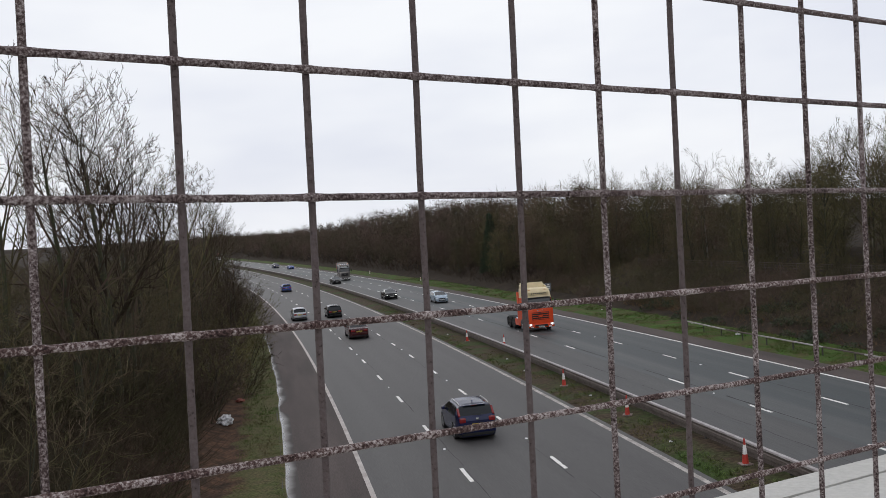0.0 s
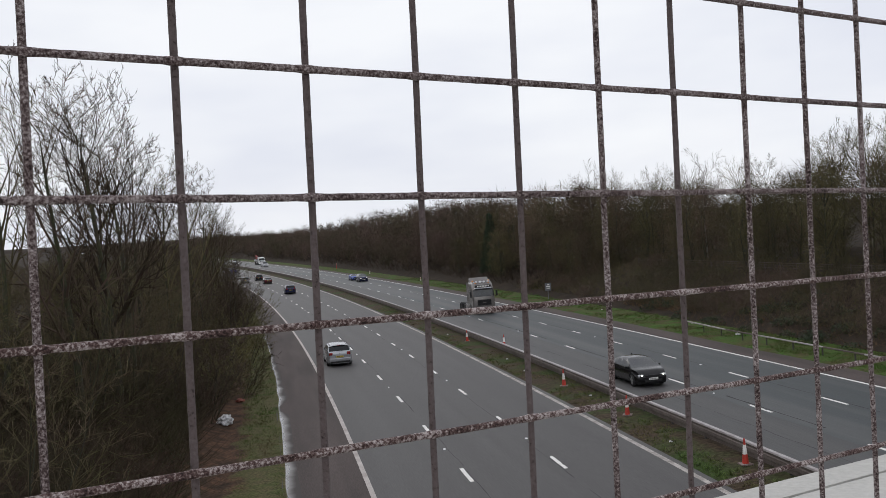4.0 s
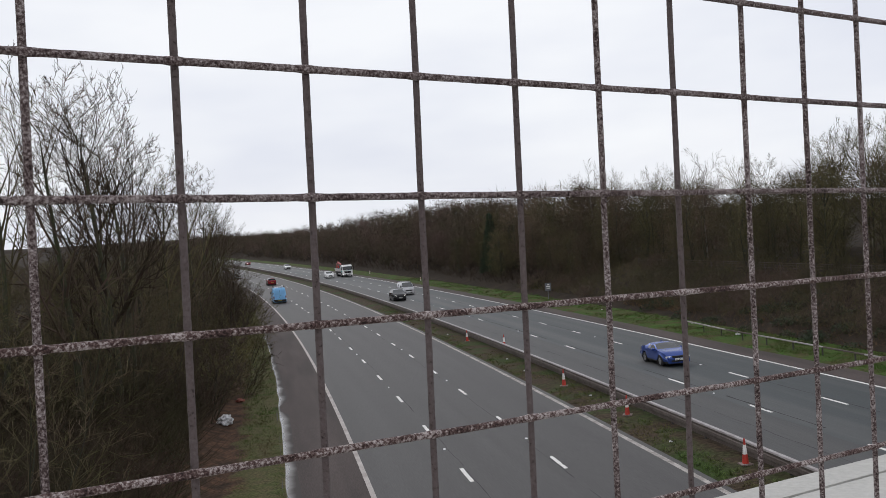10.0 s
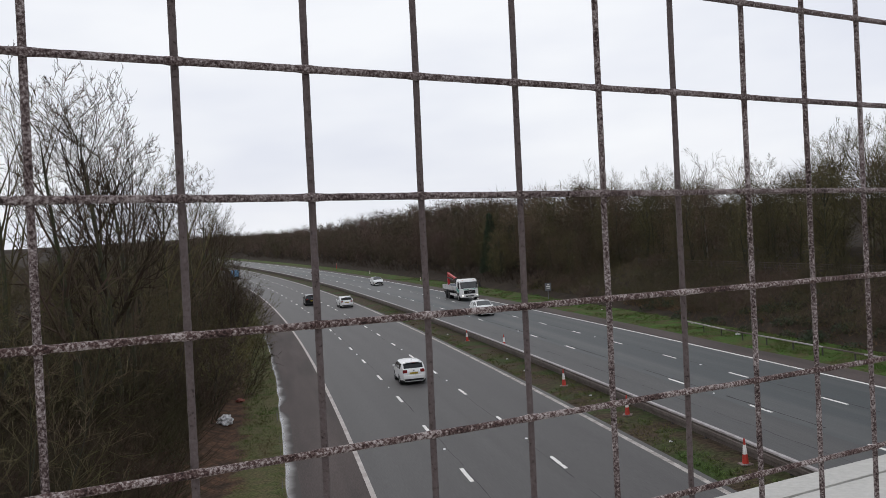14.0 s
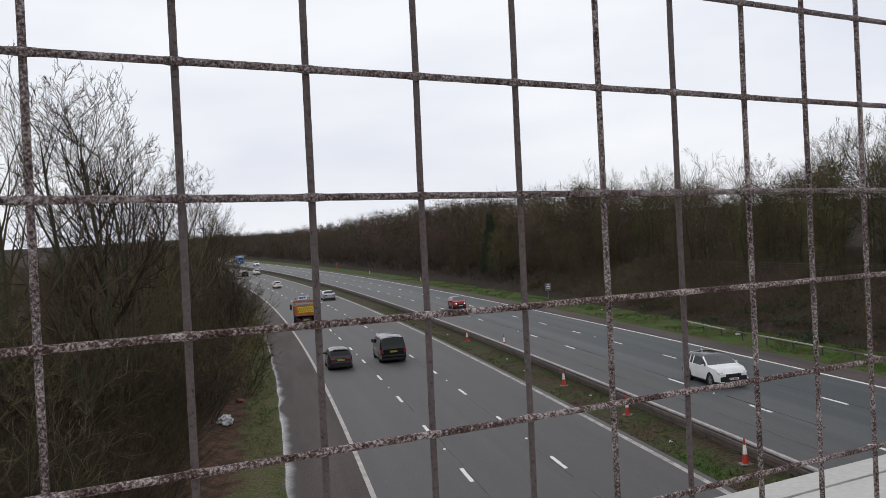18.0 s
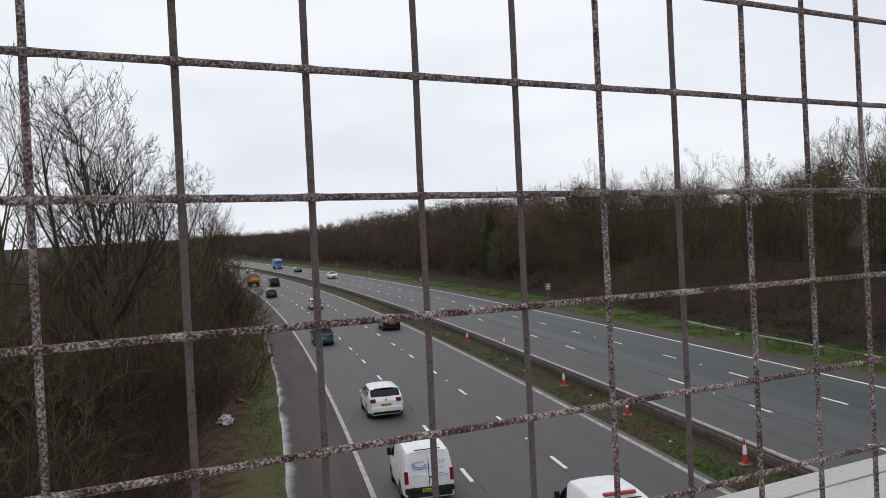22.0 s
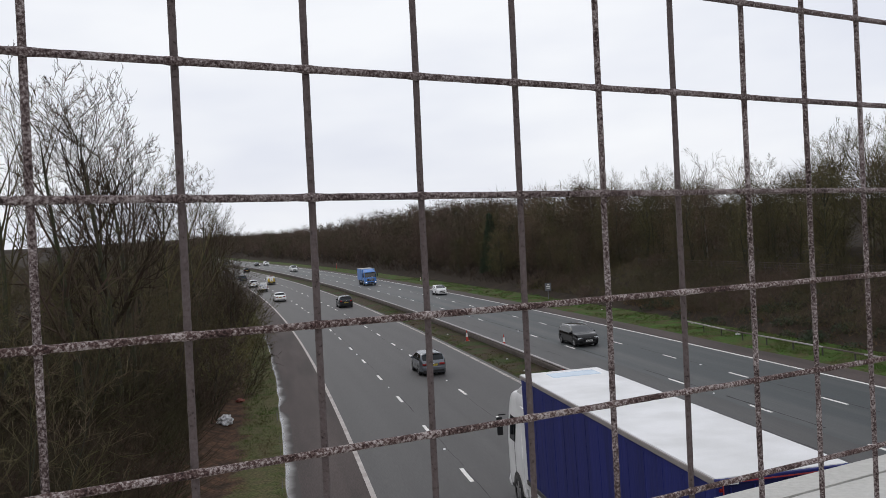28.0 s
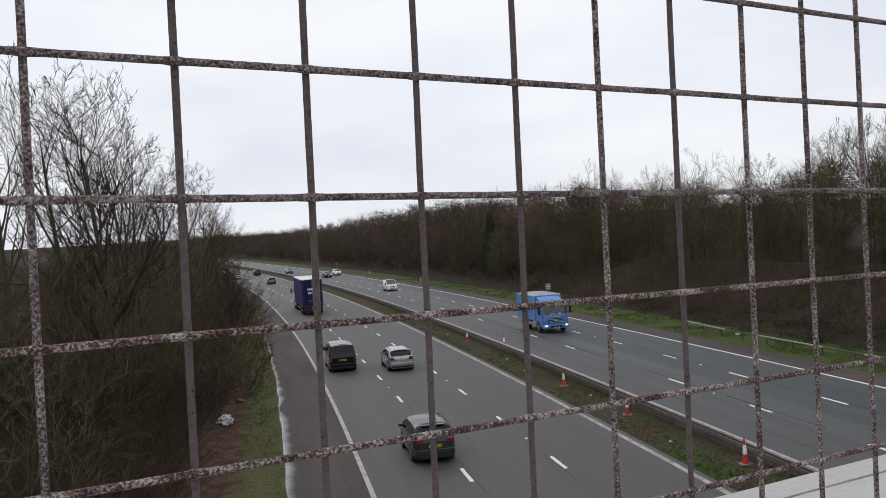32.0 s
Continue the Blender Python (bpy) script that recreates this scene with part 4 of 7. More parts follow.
    if not van and shape not in ("saloon", "roadster"):
        part("roof_spoiler", block(0, yrr - origin - 0.03, H - 0.072, W * 0.54, 0.20, 0.035, 0.015), body_mat, thing)
        part("high_brake_light", block(0, yrr - origin - 0.135, H - 0.074, 0.26, 0.02, 0.02, 0), LAMP_RED, thing)
    if not van:
        part("plate_recess", block(0, y_r - 0.004, 0.745, 0.62, 0.02, 0.20, 0.02), body_mat, thing)
        part("rear_badge", block(0, y_r + 0.0, zd - 0.10 if tall else zt - 0.12, 0.10, 0.04, 0.08, 0.02), CHROME, thing)
        fin = block(0, yrr - origin + 0.35, H + 0.05, 0.03, 0.14, 0.09, 0.01, lambda c: (c.x, c.y - max(0, c.z - H - 0.04) * 1.2, c.z))
        part("roof_aerial", fin, body_mat, thing)
        part("wiper", block(0.05, y_r + yd * 0.7 + 0.03, zd + 0.05, 0.45, 0.02, 0.02, 0.004), TRIM, thing)
    else:
        if blind:
            part("door_seam", block(0, y_r - 0.004, H * 0.55, 0.02, 0.02, H * 0.62, 0.003), TRIM, thing)
        part("door_handle", block(0.10, y_r - 0.03, 0.92 if shape != "large_van" else 1.2, 0.16, 0.04, 0.05, 0.01), TRIM, thing)
        part("wash_strip", block(0, y_r + 0.1, H + 0.02, W * 0.5, 0.06, 0.03, 0.01), TRIM, thing)
    if rack:
        for q in np.linspace(yrr + 0.35, yrf - 0.45, 3):
            r = bmesh.new()
            rod(r, (-w2 + 0.22, q - origin, H + 0.055), (w2 - 0.22, q - origin, H + 0.055), 0.018, 8)
            bar = part("roof_bar", r, ALLOY, thing)
            for side in (1, -1):
                part("end_stop", block(side * (w2 - 0.24), q - origin, H + 0.08, 0.07, 0.06, 0.20, 0.02), TRIM, bar)
    if shape == "large_van":
        for side in (1, -1):
            part("door_panel", block(side * 0.42, y_r + 0.008, 1.74, 0.78, 0.03, 0.72, 0.012, lambda c: (c.x * (1 - 0.06 * max(0, c.z - 1.4)), c.y + 0.05 * max(0, c.z - 1.5), c.z)), body_mat, thing)
            part("side_moulding", block(side * (w2 + 0.002), L * 0.42 - origin, 0.72, 0.03, L * 0.46, 0.14, 0.01), TRIM, thing)
    return thing


def cab(thing, y0, y1, w, z0, z1, mat, lit=True, roof_mat=None, sleeper=True, lower=None, visor=True, band=None):
    """A forward-control lorry cab from y0 (back) to y1 (front), with its parts."""
    h = z1 - z0
    high = h > 2.6
    glass_low, glass_top = z0 + h * 0.49, z0 + h * (0.74 if high else 0.85)
    # (share of the height, set-back of the front, share of the width)
    levels = [(0.0, 0.06, 0.97), (0.06, 0.0, 1.0), (0.28, -0.03, 1.0), (0.47, 0.0, 1.0), (0.49, 0.01, 1.0)]
    if high:
        levels += [(0.62, 0.09, 0.985), (0.74, 0.18, 0.97), (0.80, 0.24, 0.96), (0.90, 0.42, 0.95), (0.96, 0.62, 0.93), (0.99, 0.82, 0.89), (1.0, 1.0, 0.82)]
    else:
        levels += [(0.67, 0.11, 0.985), (0.85, 0.22, 0.97), (0.91, 0.30, 0.95), (0.97, 0.46, 0.92), (1.0, 0.66, 0.84)]

    def outline(back, wide):
        """Half of the plan from the rear corner to the middle of the front, then its mirror."""
        hw, f, rc = w / 2 * wide, y1 - back, 0.26
        half = [(hw - 0.06, y0), (hw, y0 + 0.06), (hw, f - 1.25), (hw, f - 0.46), (hw, f - rc)]
        half += [(hw - rc + rc * math.cos(a), f - rc + rc * math.sin(a)) for a in (0.4, 0.8, 1.2, 1.57)]
        half += [(hw * k, f + 0.06 * (1 - (k * hw / (hw - rc)) ** 2)) for k in (0.55, 0.28, 0.0)]
        return half + [(-x, y) for x, y in half[-2::-1]]

    rings = [[Vector((x, y, z0 + h * k)) for x, y in outline(back, wide)] for k, back, wide in levels]
    n, kinds = len(rings[0]), {}
    for a, (lower_ring, upper_ring) in enumerate(zip(rings[:-1], rings[1:])):
        zm = (lower_ring[0].z + upper_ring[0].z) / 2
        for q in range(n):
            p2 = (q + 1) % n
            k = min(q, n - 2 - q) if q < n - 1 else -1
            kind = "cab_body" if zm < glass_top else "cab_roof"
            if glass_low < zm < glass_top:
                kind = "windscreen" if k >= 6 else ("side_window" if k == 2 else kind)
                if kind == "side_window" and q > n / 2:
                    kind = "side_window_off"
            v, f = kinds.setdefault(kind, ([], []))
            b = len(v)
            v += [lower_ring[q], lower_ring[p2], upper_ring[p2], upper_ring[q]]
            f.append((b, b + 1, b + 2, b + 3))
    v, f = kinds["cab_roof"]
    f.append(tuple(range(len(v), len(v) + n)))
    v += rings[-1]
    v, f = kinds["cab_body"]
    f.append(tuple(reversed(range(len(v), len(v) + n))))
    v += rings[0]
    for kind, (v, f) in kinds.items():
        me = mesh_of(kind, v, f, {"cab_body": mat, "cab_roof": roof_mat or mat, "windscreen": CAB_GLASS}.get(kind, GLASS), True)
        bm = bmesh.new()
        bm.from_mesh(me)
        bmesh.ops.remove_doubles(bm, verts=bm.verts, dist=0.001)
        bm.to_mesh(me)
        bm.free()
        me.set_sharp_from_angle(angle=radians(40))
        piece("side_window" if kind.startswith("side") else kind, me, thing)
    y1 += 0.05
    if visor:
        part("sun_visor", block(0, y1 - 0.14, glass_top + 0.04, w * 0.80, 0.20, 0.11, 0.04), TRIM, thing)
    part("grille", block(0, y1 + 0.005, z0 + h * 0.28, w * 0.62, 0.06, h * 0.20, 0.02), TRIM, thing)
    for q in range(4):
        part("grille_bar", block(0, y1 + 0.04, z0 + h * (0.20 + 0.052 * q), w * 0.60, 0.03, 0.05, 0.008), band or mat, thing)
    part("wiper", block(0.1, y1 - 0.03, glass_low + 0.06, w * 0.6, 0.03, 0.03, 0.006), TRIM, thing)
    part("front_badge", block(0, y1 + 0.0, z0 + h * 0.425, w * 0.24, 0.03, 0.06, 0.01), CHROME, thing)
    part("bumper", block(0, y1 - 0.14, z0 + 0.10, w, 0.42, 0.36, 0.13), lower or mat, thing)
    part("lower_grille", block(0, y1 + 0.10, z0 + 0.12, w * 0.46, 0.04, 0.16, 0.02), TRIM, thing)
    plate = part("number_plate", block(0, y1 + 0.125, z0 + 0.02, 0.52, 0.02, 0.115, 0.004), PLATE_WHITE, thing)
    bars = bmesh.new()
    for q in range(7):
        block(-0.19 + q * 0.062, y1 + 0.137, z0 + 0.02, 0.036, 0.004, 0.075, 0, bm=bars)
    part("plate_marks", bars, INK, plate)
    for side in (1, -1):
        lamp = part("headlight", block(side * (w / 2 - 0.24), y1 + 0.05, z0 + 0.20, 0.36, 0.14, 0.20, 0.04), LAMP_CLEAR, thing)
        bulb = bmesh.new()
        bmesh.ops.create_icosphere(bulb, subdivisions=2, radius=0.08, matrix=Matrix.Translation((side * (w / 2 - 0.26), y1 + 0.10, z0 + 0.20)))
        part("lamp_lens", bulb, LAMP_LIT if lit else CHROME, lamp)
        arm = part("mirror_arm", block(side * (w / 2 + 0.12), y1 - 0.10, glass_top - 0.10, 0.26, 0.04, 0.04, 0.01), TRIM, thing)
        part("mirror", block(side * (w / 2 + 0.22), y1 - 0.12, glass_top - 0.48, 0.20, 0.12, 0.62, 0.04), TRIM, arm)
        part("door_step", block(side * (w / 2 - 0.05), y1 - 0.75, z0 + 0.08, 0.12, 0.5, 0.10, 0.02), TRIM, thing)
        part("door_seam", block(side * (w / 2 + 0.001), y1 - 1.18, z0 + h * 0.42, 0.012, 0.02, h * 0.62, 0), TRIM, thing)
        part("marker_light", block(side * (w / 2 - 0.5), y1 - (0.62 if high else 0.48), z0 + h * 0.955, 0.16, 0.10, 0.06, 0.02), LAMP_AMBER, thing)


def axle(thing, y, r=0.5, track=2.5, twin=False, arch=True, cut=0.0):
    """Wheels of one axle; cut: the height of the cab's sill, where a dark wheel arch opens in the cab's side."""
    for side in (1, -1):
        if cut:
            ro = r + 0.11
            arc = [(y + ro * math.cos(math.pi * i / 16), max(cut, r + ro * math.sin(math.pi * i / 16))) for i in range(17)]
            verts = [(side * x, q, z) for x in (track / 2 - 0.30, track / 2 - 0.026) for q, z in arc]
            n = len(arc)
            faces = [tuple(range(n)), tuple(range(n, 2 * n))] + [(i, i + 1, i + 1 + n, i + n) for i in range(n - 1)]
            piece("wheel_arch", mesh_of("wheel_arch", verts, faces, STEEL_DARK), thing)
        wheel_part(thing, side * (track / 2 - 0.16), y, r, 0.30, side, STEEL_DARK if twin else ALLOY)
        if twin:
            wheel_part(thing, side * (track / 2 - 0.50), y, r, 0.30, side, STEEL_DARK)
        if arch:
            n = 10
            verts, faces = [], []
            for i in range(n + 1):
                t = math.pi * i / n
                for x in (track / 2 - (0.68 if twin else 0.34), track / 2):
                    for rr in (r + 0.07, r + 0.10):
                        verts.append((side * x, y + rr * math.cos(t), r + rr * math.sin(t)))
            for i in range(n):
                a = i * 4
                faces += [(a, a + 4, a + 6, a + 2), (a + 1, a + 3, a + 7, a + 5), (a + 2, a + 6, a + 7, a + 3), (a, a + 1, a + 5, a + 4)]
            piece("mudguard", mesh_of("mudguard", verts, faces, TRIM, True), thing)


def chassis(thing, y0, y1, z=0.85):
    for side in (1, -1):
        part("chassis_rail", block(side * 0.42, (y0 + y1) / 2, z, 0.09, y1 - y0, 0.26, 0.01), STEEL_DARK, thing)
    part("cross_member", block(0, y0 + 0.1, z, 0.9, 0.1, 0.22, 0.01), STEEL_DARK, thing)


def tractor(mat, label, roof_mat, tall, band=None, skirt=None):
    """A three-axle tractor unit without its trailer; the origin lies under the front axle, the front towards +y."""
    t = new("lorry_tractor")
    tagged(t, label, "lorry", "traffic on the motorway")
    top = 3.75 if not tall else 3.5
    cab(t, -0.95, 1.35, 2.46, 0.42, top, mat, not tall, roof_mat, band=band, lower=mat)
    # collar of the roof deflector, open behind
    part("roof_deflector", block(0, -0.62, top + 0.20, 2.1, 0.10, 0.46, 0.03, lambda c: (c.x, c.y - (c.z - top) * 0.35, c.z)), roof_mat, t)
    for side in (1, -1):
        part("deflector_side", block(side * 1.08, -0.35, top + 0.12, 0.07, 1.0, 0.32, 0.02, lambda c: (c.x, c.y, c.z - (0.22 if c.y > -0.3 and c.z > top + 0.1 else 0))), roof_mat, t)
        part("side_deflector", block(side * 1.19, -1.22, 2.05, 0.06, 0.58, 2.7, 0.02), skirt or mat, t)
        part("side_skirt", block(side * 1.17, -1.75, 0.70, 0.10, 1.25, 0.60, 0.03), skirt or mat, t)
        part("fuel_tank", block(side * 0.86, -1.85, 0.78, 0.55, 1.2, 0.55, 0.10), ALLOY, t)
        part("mudflap", block(side * 0.95, -5.05, 0.55, 0.55, 0.03, 0.75, 0.01), TRIM, t)
        part("fog_light", block(side * 0.80, 1.46, 0.40, 0.26, 0.05, 0.10, 0.02), LAMP_CLEAR, t)
    chassis(t, -5.0, -0.9)
    axle(t, 0.0, 0.5, 2.52, arch=False, cut=0.43)
    for y in (-2.95, -4.3):
        axle(t, y, 0.5, 2.46, True)
    part("fifth_wheel", block(0, -3.4, 1.12, 0.95, 0.95, 0.10, 0.04), STEEL_DARK, t)
    part("catwalk", block(0, -1.75, 1.05, 1.2, 0.8, 0.05, 0.01), ALLOY, t)
    part("air_lines", block(0.3, -1.15, 1.9, 0.5, 0.12, 0.5, 0.05), TRIM, t)
    part("rear_lamp_bar", block(0, -4.98, 0.78, 2.2, 0.08, 0.14, 0.02), LAMP_RED, t)
    dark = tall
    part("headboard", block(0, 1.08, top - 0.46, 1.75, 0.22, 0.26, 0.03), TRIM if dark else roof_mat, t, "roof name board with plain lettering bars")
    bars = bmesh.new()
    for q in range(8):
        block(-0.62 + q * 0.177, 1.197, top - 0.46, 0.12, 0.01, 0.15 if dark else 0.09, 0, bm=bars)
    part("board_marks", bars, PLATE_WHITE if dark else INK, t)
    if tall:
        part("visor_stripe", block(0, 1.19, top - 0.66, 1.9, 0.10, 0.07, 0.02), LETTER_WHITE, t)
        part("light_bar", rod(bmesh.new(), (-0.95, 0.75, top + 0.0), (0.95, 0.75, top + 0.0), 0.035, 8), CHROME, t)
        for q in range(4):
            part("roof_lamp", block(-0.66 + q * 0.44, 0.80, top + 0.0, 0.22, 0.14, 0.18, 0.05), LAMP_CLEAR, t)
        part("bull_bar", block(0, 1.50, 0.36, 2.2, 0.06, 0.07, 0.02), CHROME, t)
        for side in (1, -1):
            part("beacon", block(side * 0.9, 0.2, top + 0.08, 0.18, 0.18, 0.16, 0.05), LAMP_AMBER, t)
    return t


def letter_bars(thing, x, z, widths, h, y, mat, face=1, name="lettering_bar", plane="y"):
    """Plain bars that stand for a line of lettering, one bar a word or letter."""
    total = sum(widths) + 0.05 * (len(widths) - 1)
    p = x - total / 2
    bm = bmesh.new()
    for w in widths:
        block(p + w / 2, y, z, w, 0.008, h, 0, bm=bm)
        p += w + 0.05
    return part(name, bm, mat, thing)


LETTER_FADED = material("faded_lettering", (0.36, 0.42, 0.52), 0.6)
LETTER_BLUE = material("lettering_blue", (0.10, 0.24, 0.50), 0.6)
REAR_DOORS = material("navy_door_panel", (0.009, 0.011, 0.070), 0.6, second=(0.006, 0.008, 0.050), scale=1.5, fine=0.1, spec=0.25)
CURTAIN = material("blue_curtain", (0.015, 0.021, 0.138), 0.6, second=(0.010, 0.014, 0.092), scale=1.2, fine=0.1, bump=0.3, bump_scale=5, spec=0.25,
                   stretch=(1, 3, 0.3))
ROOF_WHITE = material("trailer_roof_white", (0.72, 0.72, 0.73), 0.6, second=(0.60, 0.60, 0.60), scale=0.8, fine=0.06)
RED_TAPE = material("red_marker_tape", (0.30, 0.03, 0.03), 0.5)
CHEVRON_Y = material("chevron_yellow", (0.62, 0.56, 0.03), 0.5)
ORANGE_BODY = material("tipper_orange", (0.46, 0.15, 0.025), 0.6, second=(0.30, 0.10, 0.03), scale=2.0, fine=0.15, bump_scale=12)
CRANE_RED = material("crane_red", (0.50, 0.022, 0.025), 0.45, second=(0.40, 0.02, 0.02), scale=3, fine=0.1)
CARGO = material("grey_sacks", (0.22, 0.25, 0.29), 0.8, second=(0.12, 0.14, 0.18), scale=3, fine=0.2)
BED_WHITE = material("dropside_white", (0.56, 0.56, 0.56), 0.5, second=(0.44, 0.43, 0.42), scale=2, fine=0.1)
BOX_BLUE = material("box_body_blue", (0.070, 0.225, 0.60), 0.4, second=(0.060, 0.19, 0.52), scale=1.0, fine=0.06, coat=0.3)


def articulated():
    """Tractor and curtain-sided trailer; the origin lies under the trailer's last axle, the front towards +y."""
    t = new("articulated_lorry")
    tagged(t, "dark blue curtain-sided articulated lorry with a white roof and white cab", "lorry", "traffic on the motorway")
    y0, y1, w, z0, z1 = -1.3, 12.3, 2.55, 1.05, 4.45
    ymid, zmid = (y0 + y1) / 2, (z0 + z1) / 2
    part("trailer_box", block(0, ymid, zmid, w - 0.06, y1 - y0 - 0.06, z1 - z0, 0.03), CURTAIN, t)
    part("trailer_roof", block(0, ymid, z1 + 0.012, w - 0.04, y1 - y0 - 0.04, 0.05, 0.02), ROOF_WHITE, t)
    for side in (1, -1):
        part("roof_rail", block(side * (w / 2 - 0.03), ymid, z1 - 0.05, 0.07, y1 - y0, 0.12, 0.02), TRAILER_RAIL, t)
        part("side_rail", block(side * (w / 2 - 0.03), ymid, z0 + 0.05, 0.07, y1 - y0, 0.14, 0.02), STEEL_DARK, t)
        for q in range(14):
            y = y0 + 0.5 + q * (y1 - y0 - 1.0) / 13
            part("curtain_strap", block(side * (w / 2 - 0.030), y, zmid - 0.05, 0.012, 0.05, z1 - z0 - 0.35, 0.004), CURTAIN, t)
        part("side_guard", block(side * (w / 2 - 0.08), 6.2, 0.68, 0.05, 4.6, 0.10, 0.01), ALLOY, t)
        part("corner_post", block(side * (w / 2 - 0.05), y0, zmid, 0.11, 0.10, z1 - z0 + 0.05, 0.02), CURTAIN, t)
        part("marker_tape", block(side * (w / 2 - 0.12), y0 - 0.056, zmid, 0.025, 0.006, z1 - z0 - 0.14, 0), RED_TAPE, t)
        door = part("rear_door", block(side * w / 4, y0 - 0.012, zmid - 0.01, w / 2 - 0.10, 0.05, z1 - z0 - 0.14, 0.012), REAR_DOORS, t)
        for k in (0.45, 0.8):
            part("lock_rod", rod(bmesh.new(), (side * w / 2 * k, y0 - 0.055, z0 + 0.1), (side * w / 2 * k, y0 - 0.055, z1 - 0.12), 0.016, 8), CURTAIN, door)
        part("tail_light", block(side * 0.95, y0 - 0.04, 0.86, 0.42, 0.08, 0.14, 0.02), LAMP_RED, t)
        part("mudflap", block(side * 0.95, y0 + 0.55, 0.45, 0.6, 0.03, 0.5, 0.01), TRIM, t)
        part("end_marker", block(side * 0.98, y0 - 0.06, z1 - 0.05, 0.22, 0.02, 0.06, 0.005), LETTER_WHITE, t)
    part("door_joint", rod(bmesh.new(), (0.02, y0 - 0.05, z0 + 0.1), (0.02, y0 - 0.05, z1 - 0.12), 0.018, 8), ALLOY, t)
    part("top_frame", block(0, y0 - 0.01, z1 - 0.03, w - 0.1, 0.09, 0.10, 0.02), CURTAIN, t)
    part("bottom_frame", block(0, y0 - 0.01, z0 + 0.02, w - 0.1, 0.10, 0.10, 0.02), CURTAIN, t)
    part("marker_tape", block(0, y0 - 0.063, z1 - 0.04, w - 0.26, 0.006, 0.025, 0), RED_TAPE, t)
    part("marker_tape", block(0, y0 - 0.068, z0 + 0.02, w - 0.26, 0.006, 0.03, 0), RED_TAPE, t)
    part("under_run_bar", block(0, y0 + 0.02, 0.62, 2.3, 0.10, 0.12, 0.02), STEEL_DARK, t)
    plate = part("number_plate", block(0.1, y0 - 0.045, 0.88, 0.52, 0.02, 0.13, 0.004), PLATE_YELLOW, t)
    letter_bars(plate, 0.1, 0.88, [0.05] * 4, 0.08, y0 - 0.058, INK)
    letter_bars(t, 0.0, 3.22, [0.15, 0.15, 0.15, 0.15, 0.15, 0.15], 0.24, y0 - 0.042, LETTER_WHITE)
    letter_bars(t, 0.05, 2.76, [0.16, 0.15, 0.06, 0.06, 0.06, 0.15, 0.15], 0.24, y0 - 0.042, LETTER_WHITE)
    letter_bars(t, 0.0, 1.78, [0.32, 0.30, 0.10, 0.14], 0.10, y0 - 0.042, LETTER_BLUE)
    letter_bars(t, 0.85, 1.42, [0.10] * 3, 0.07, y0 - 0.042, LETTER_WHITE)
    part("roof_patch", block(0.2, 11.4, z1 + 0.040, 1.5, 0.9, 0.006, 0), paint("pale_blue", (0.45, 0.58, 0.72)), t, "pale blue repair patch")
    for side in (1, -1):
        part("end_outline_light", block(side * 1.2, y0 - 0.05, z1 - 0.16, 0.06, 0.05, 0.06, 0.01), LAMP_RED, t)
        part("side_marker", block(side * 1.27, 3.6, 1.0, 0.03, 0.10, 0.06, 0.01), LAMP_AMBER, t)
    for y in (0.0, 1.31, 2.62):
        axle(t, y, 0.5, 2.5, False, True)
    chassis(t, y0 + 0.2, y1 - 0.8, 0.92)
    for side in (1, -1):
        part("landing_leg", block(side * 0.8, 9.2, 0.55, 0.14, 0.14, 0.9, 0.01), STEEL_DARK, t)
    white = paint("white", (0.80, 0.80, 0.80))
    cab(t, 12.75, 14.9, 2.5, 0.45, 3.75, white, False, white, lower=white)
    part("roof_deflector", block(0, 13.3, 3.85, 2.2, 0.9, 0.5, 0.12, lambda c: (c.x, c.y, c.z - (0.36 if c.y > 13.3 and c.z > 3.85 else 0))), white, t)
    for side in (1, -1):
        part("side_deflector", block(side * 1.2, 12.5, 2.1, 0.06, 0.6, 2.6, 0.02), white, t)
        part("side_skirt", block(side * 1.18, 11.6, 0.72, 0.10, 1.5, 0.58, 0.03), white, t)
        letter_bars(t, side * 1.0, 1.35, [0.1], 0.2, 14.3, RED_TAPE)
    axle(t, 13.6, 0.5, 2.56, arch=False, cut=0.46)
    axle(t, 9.95, 0.5, 2.5, True)
    return t


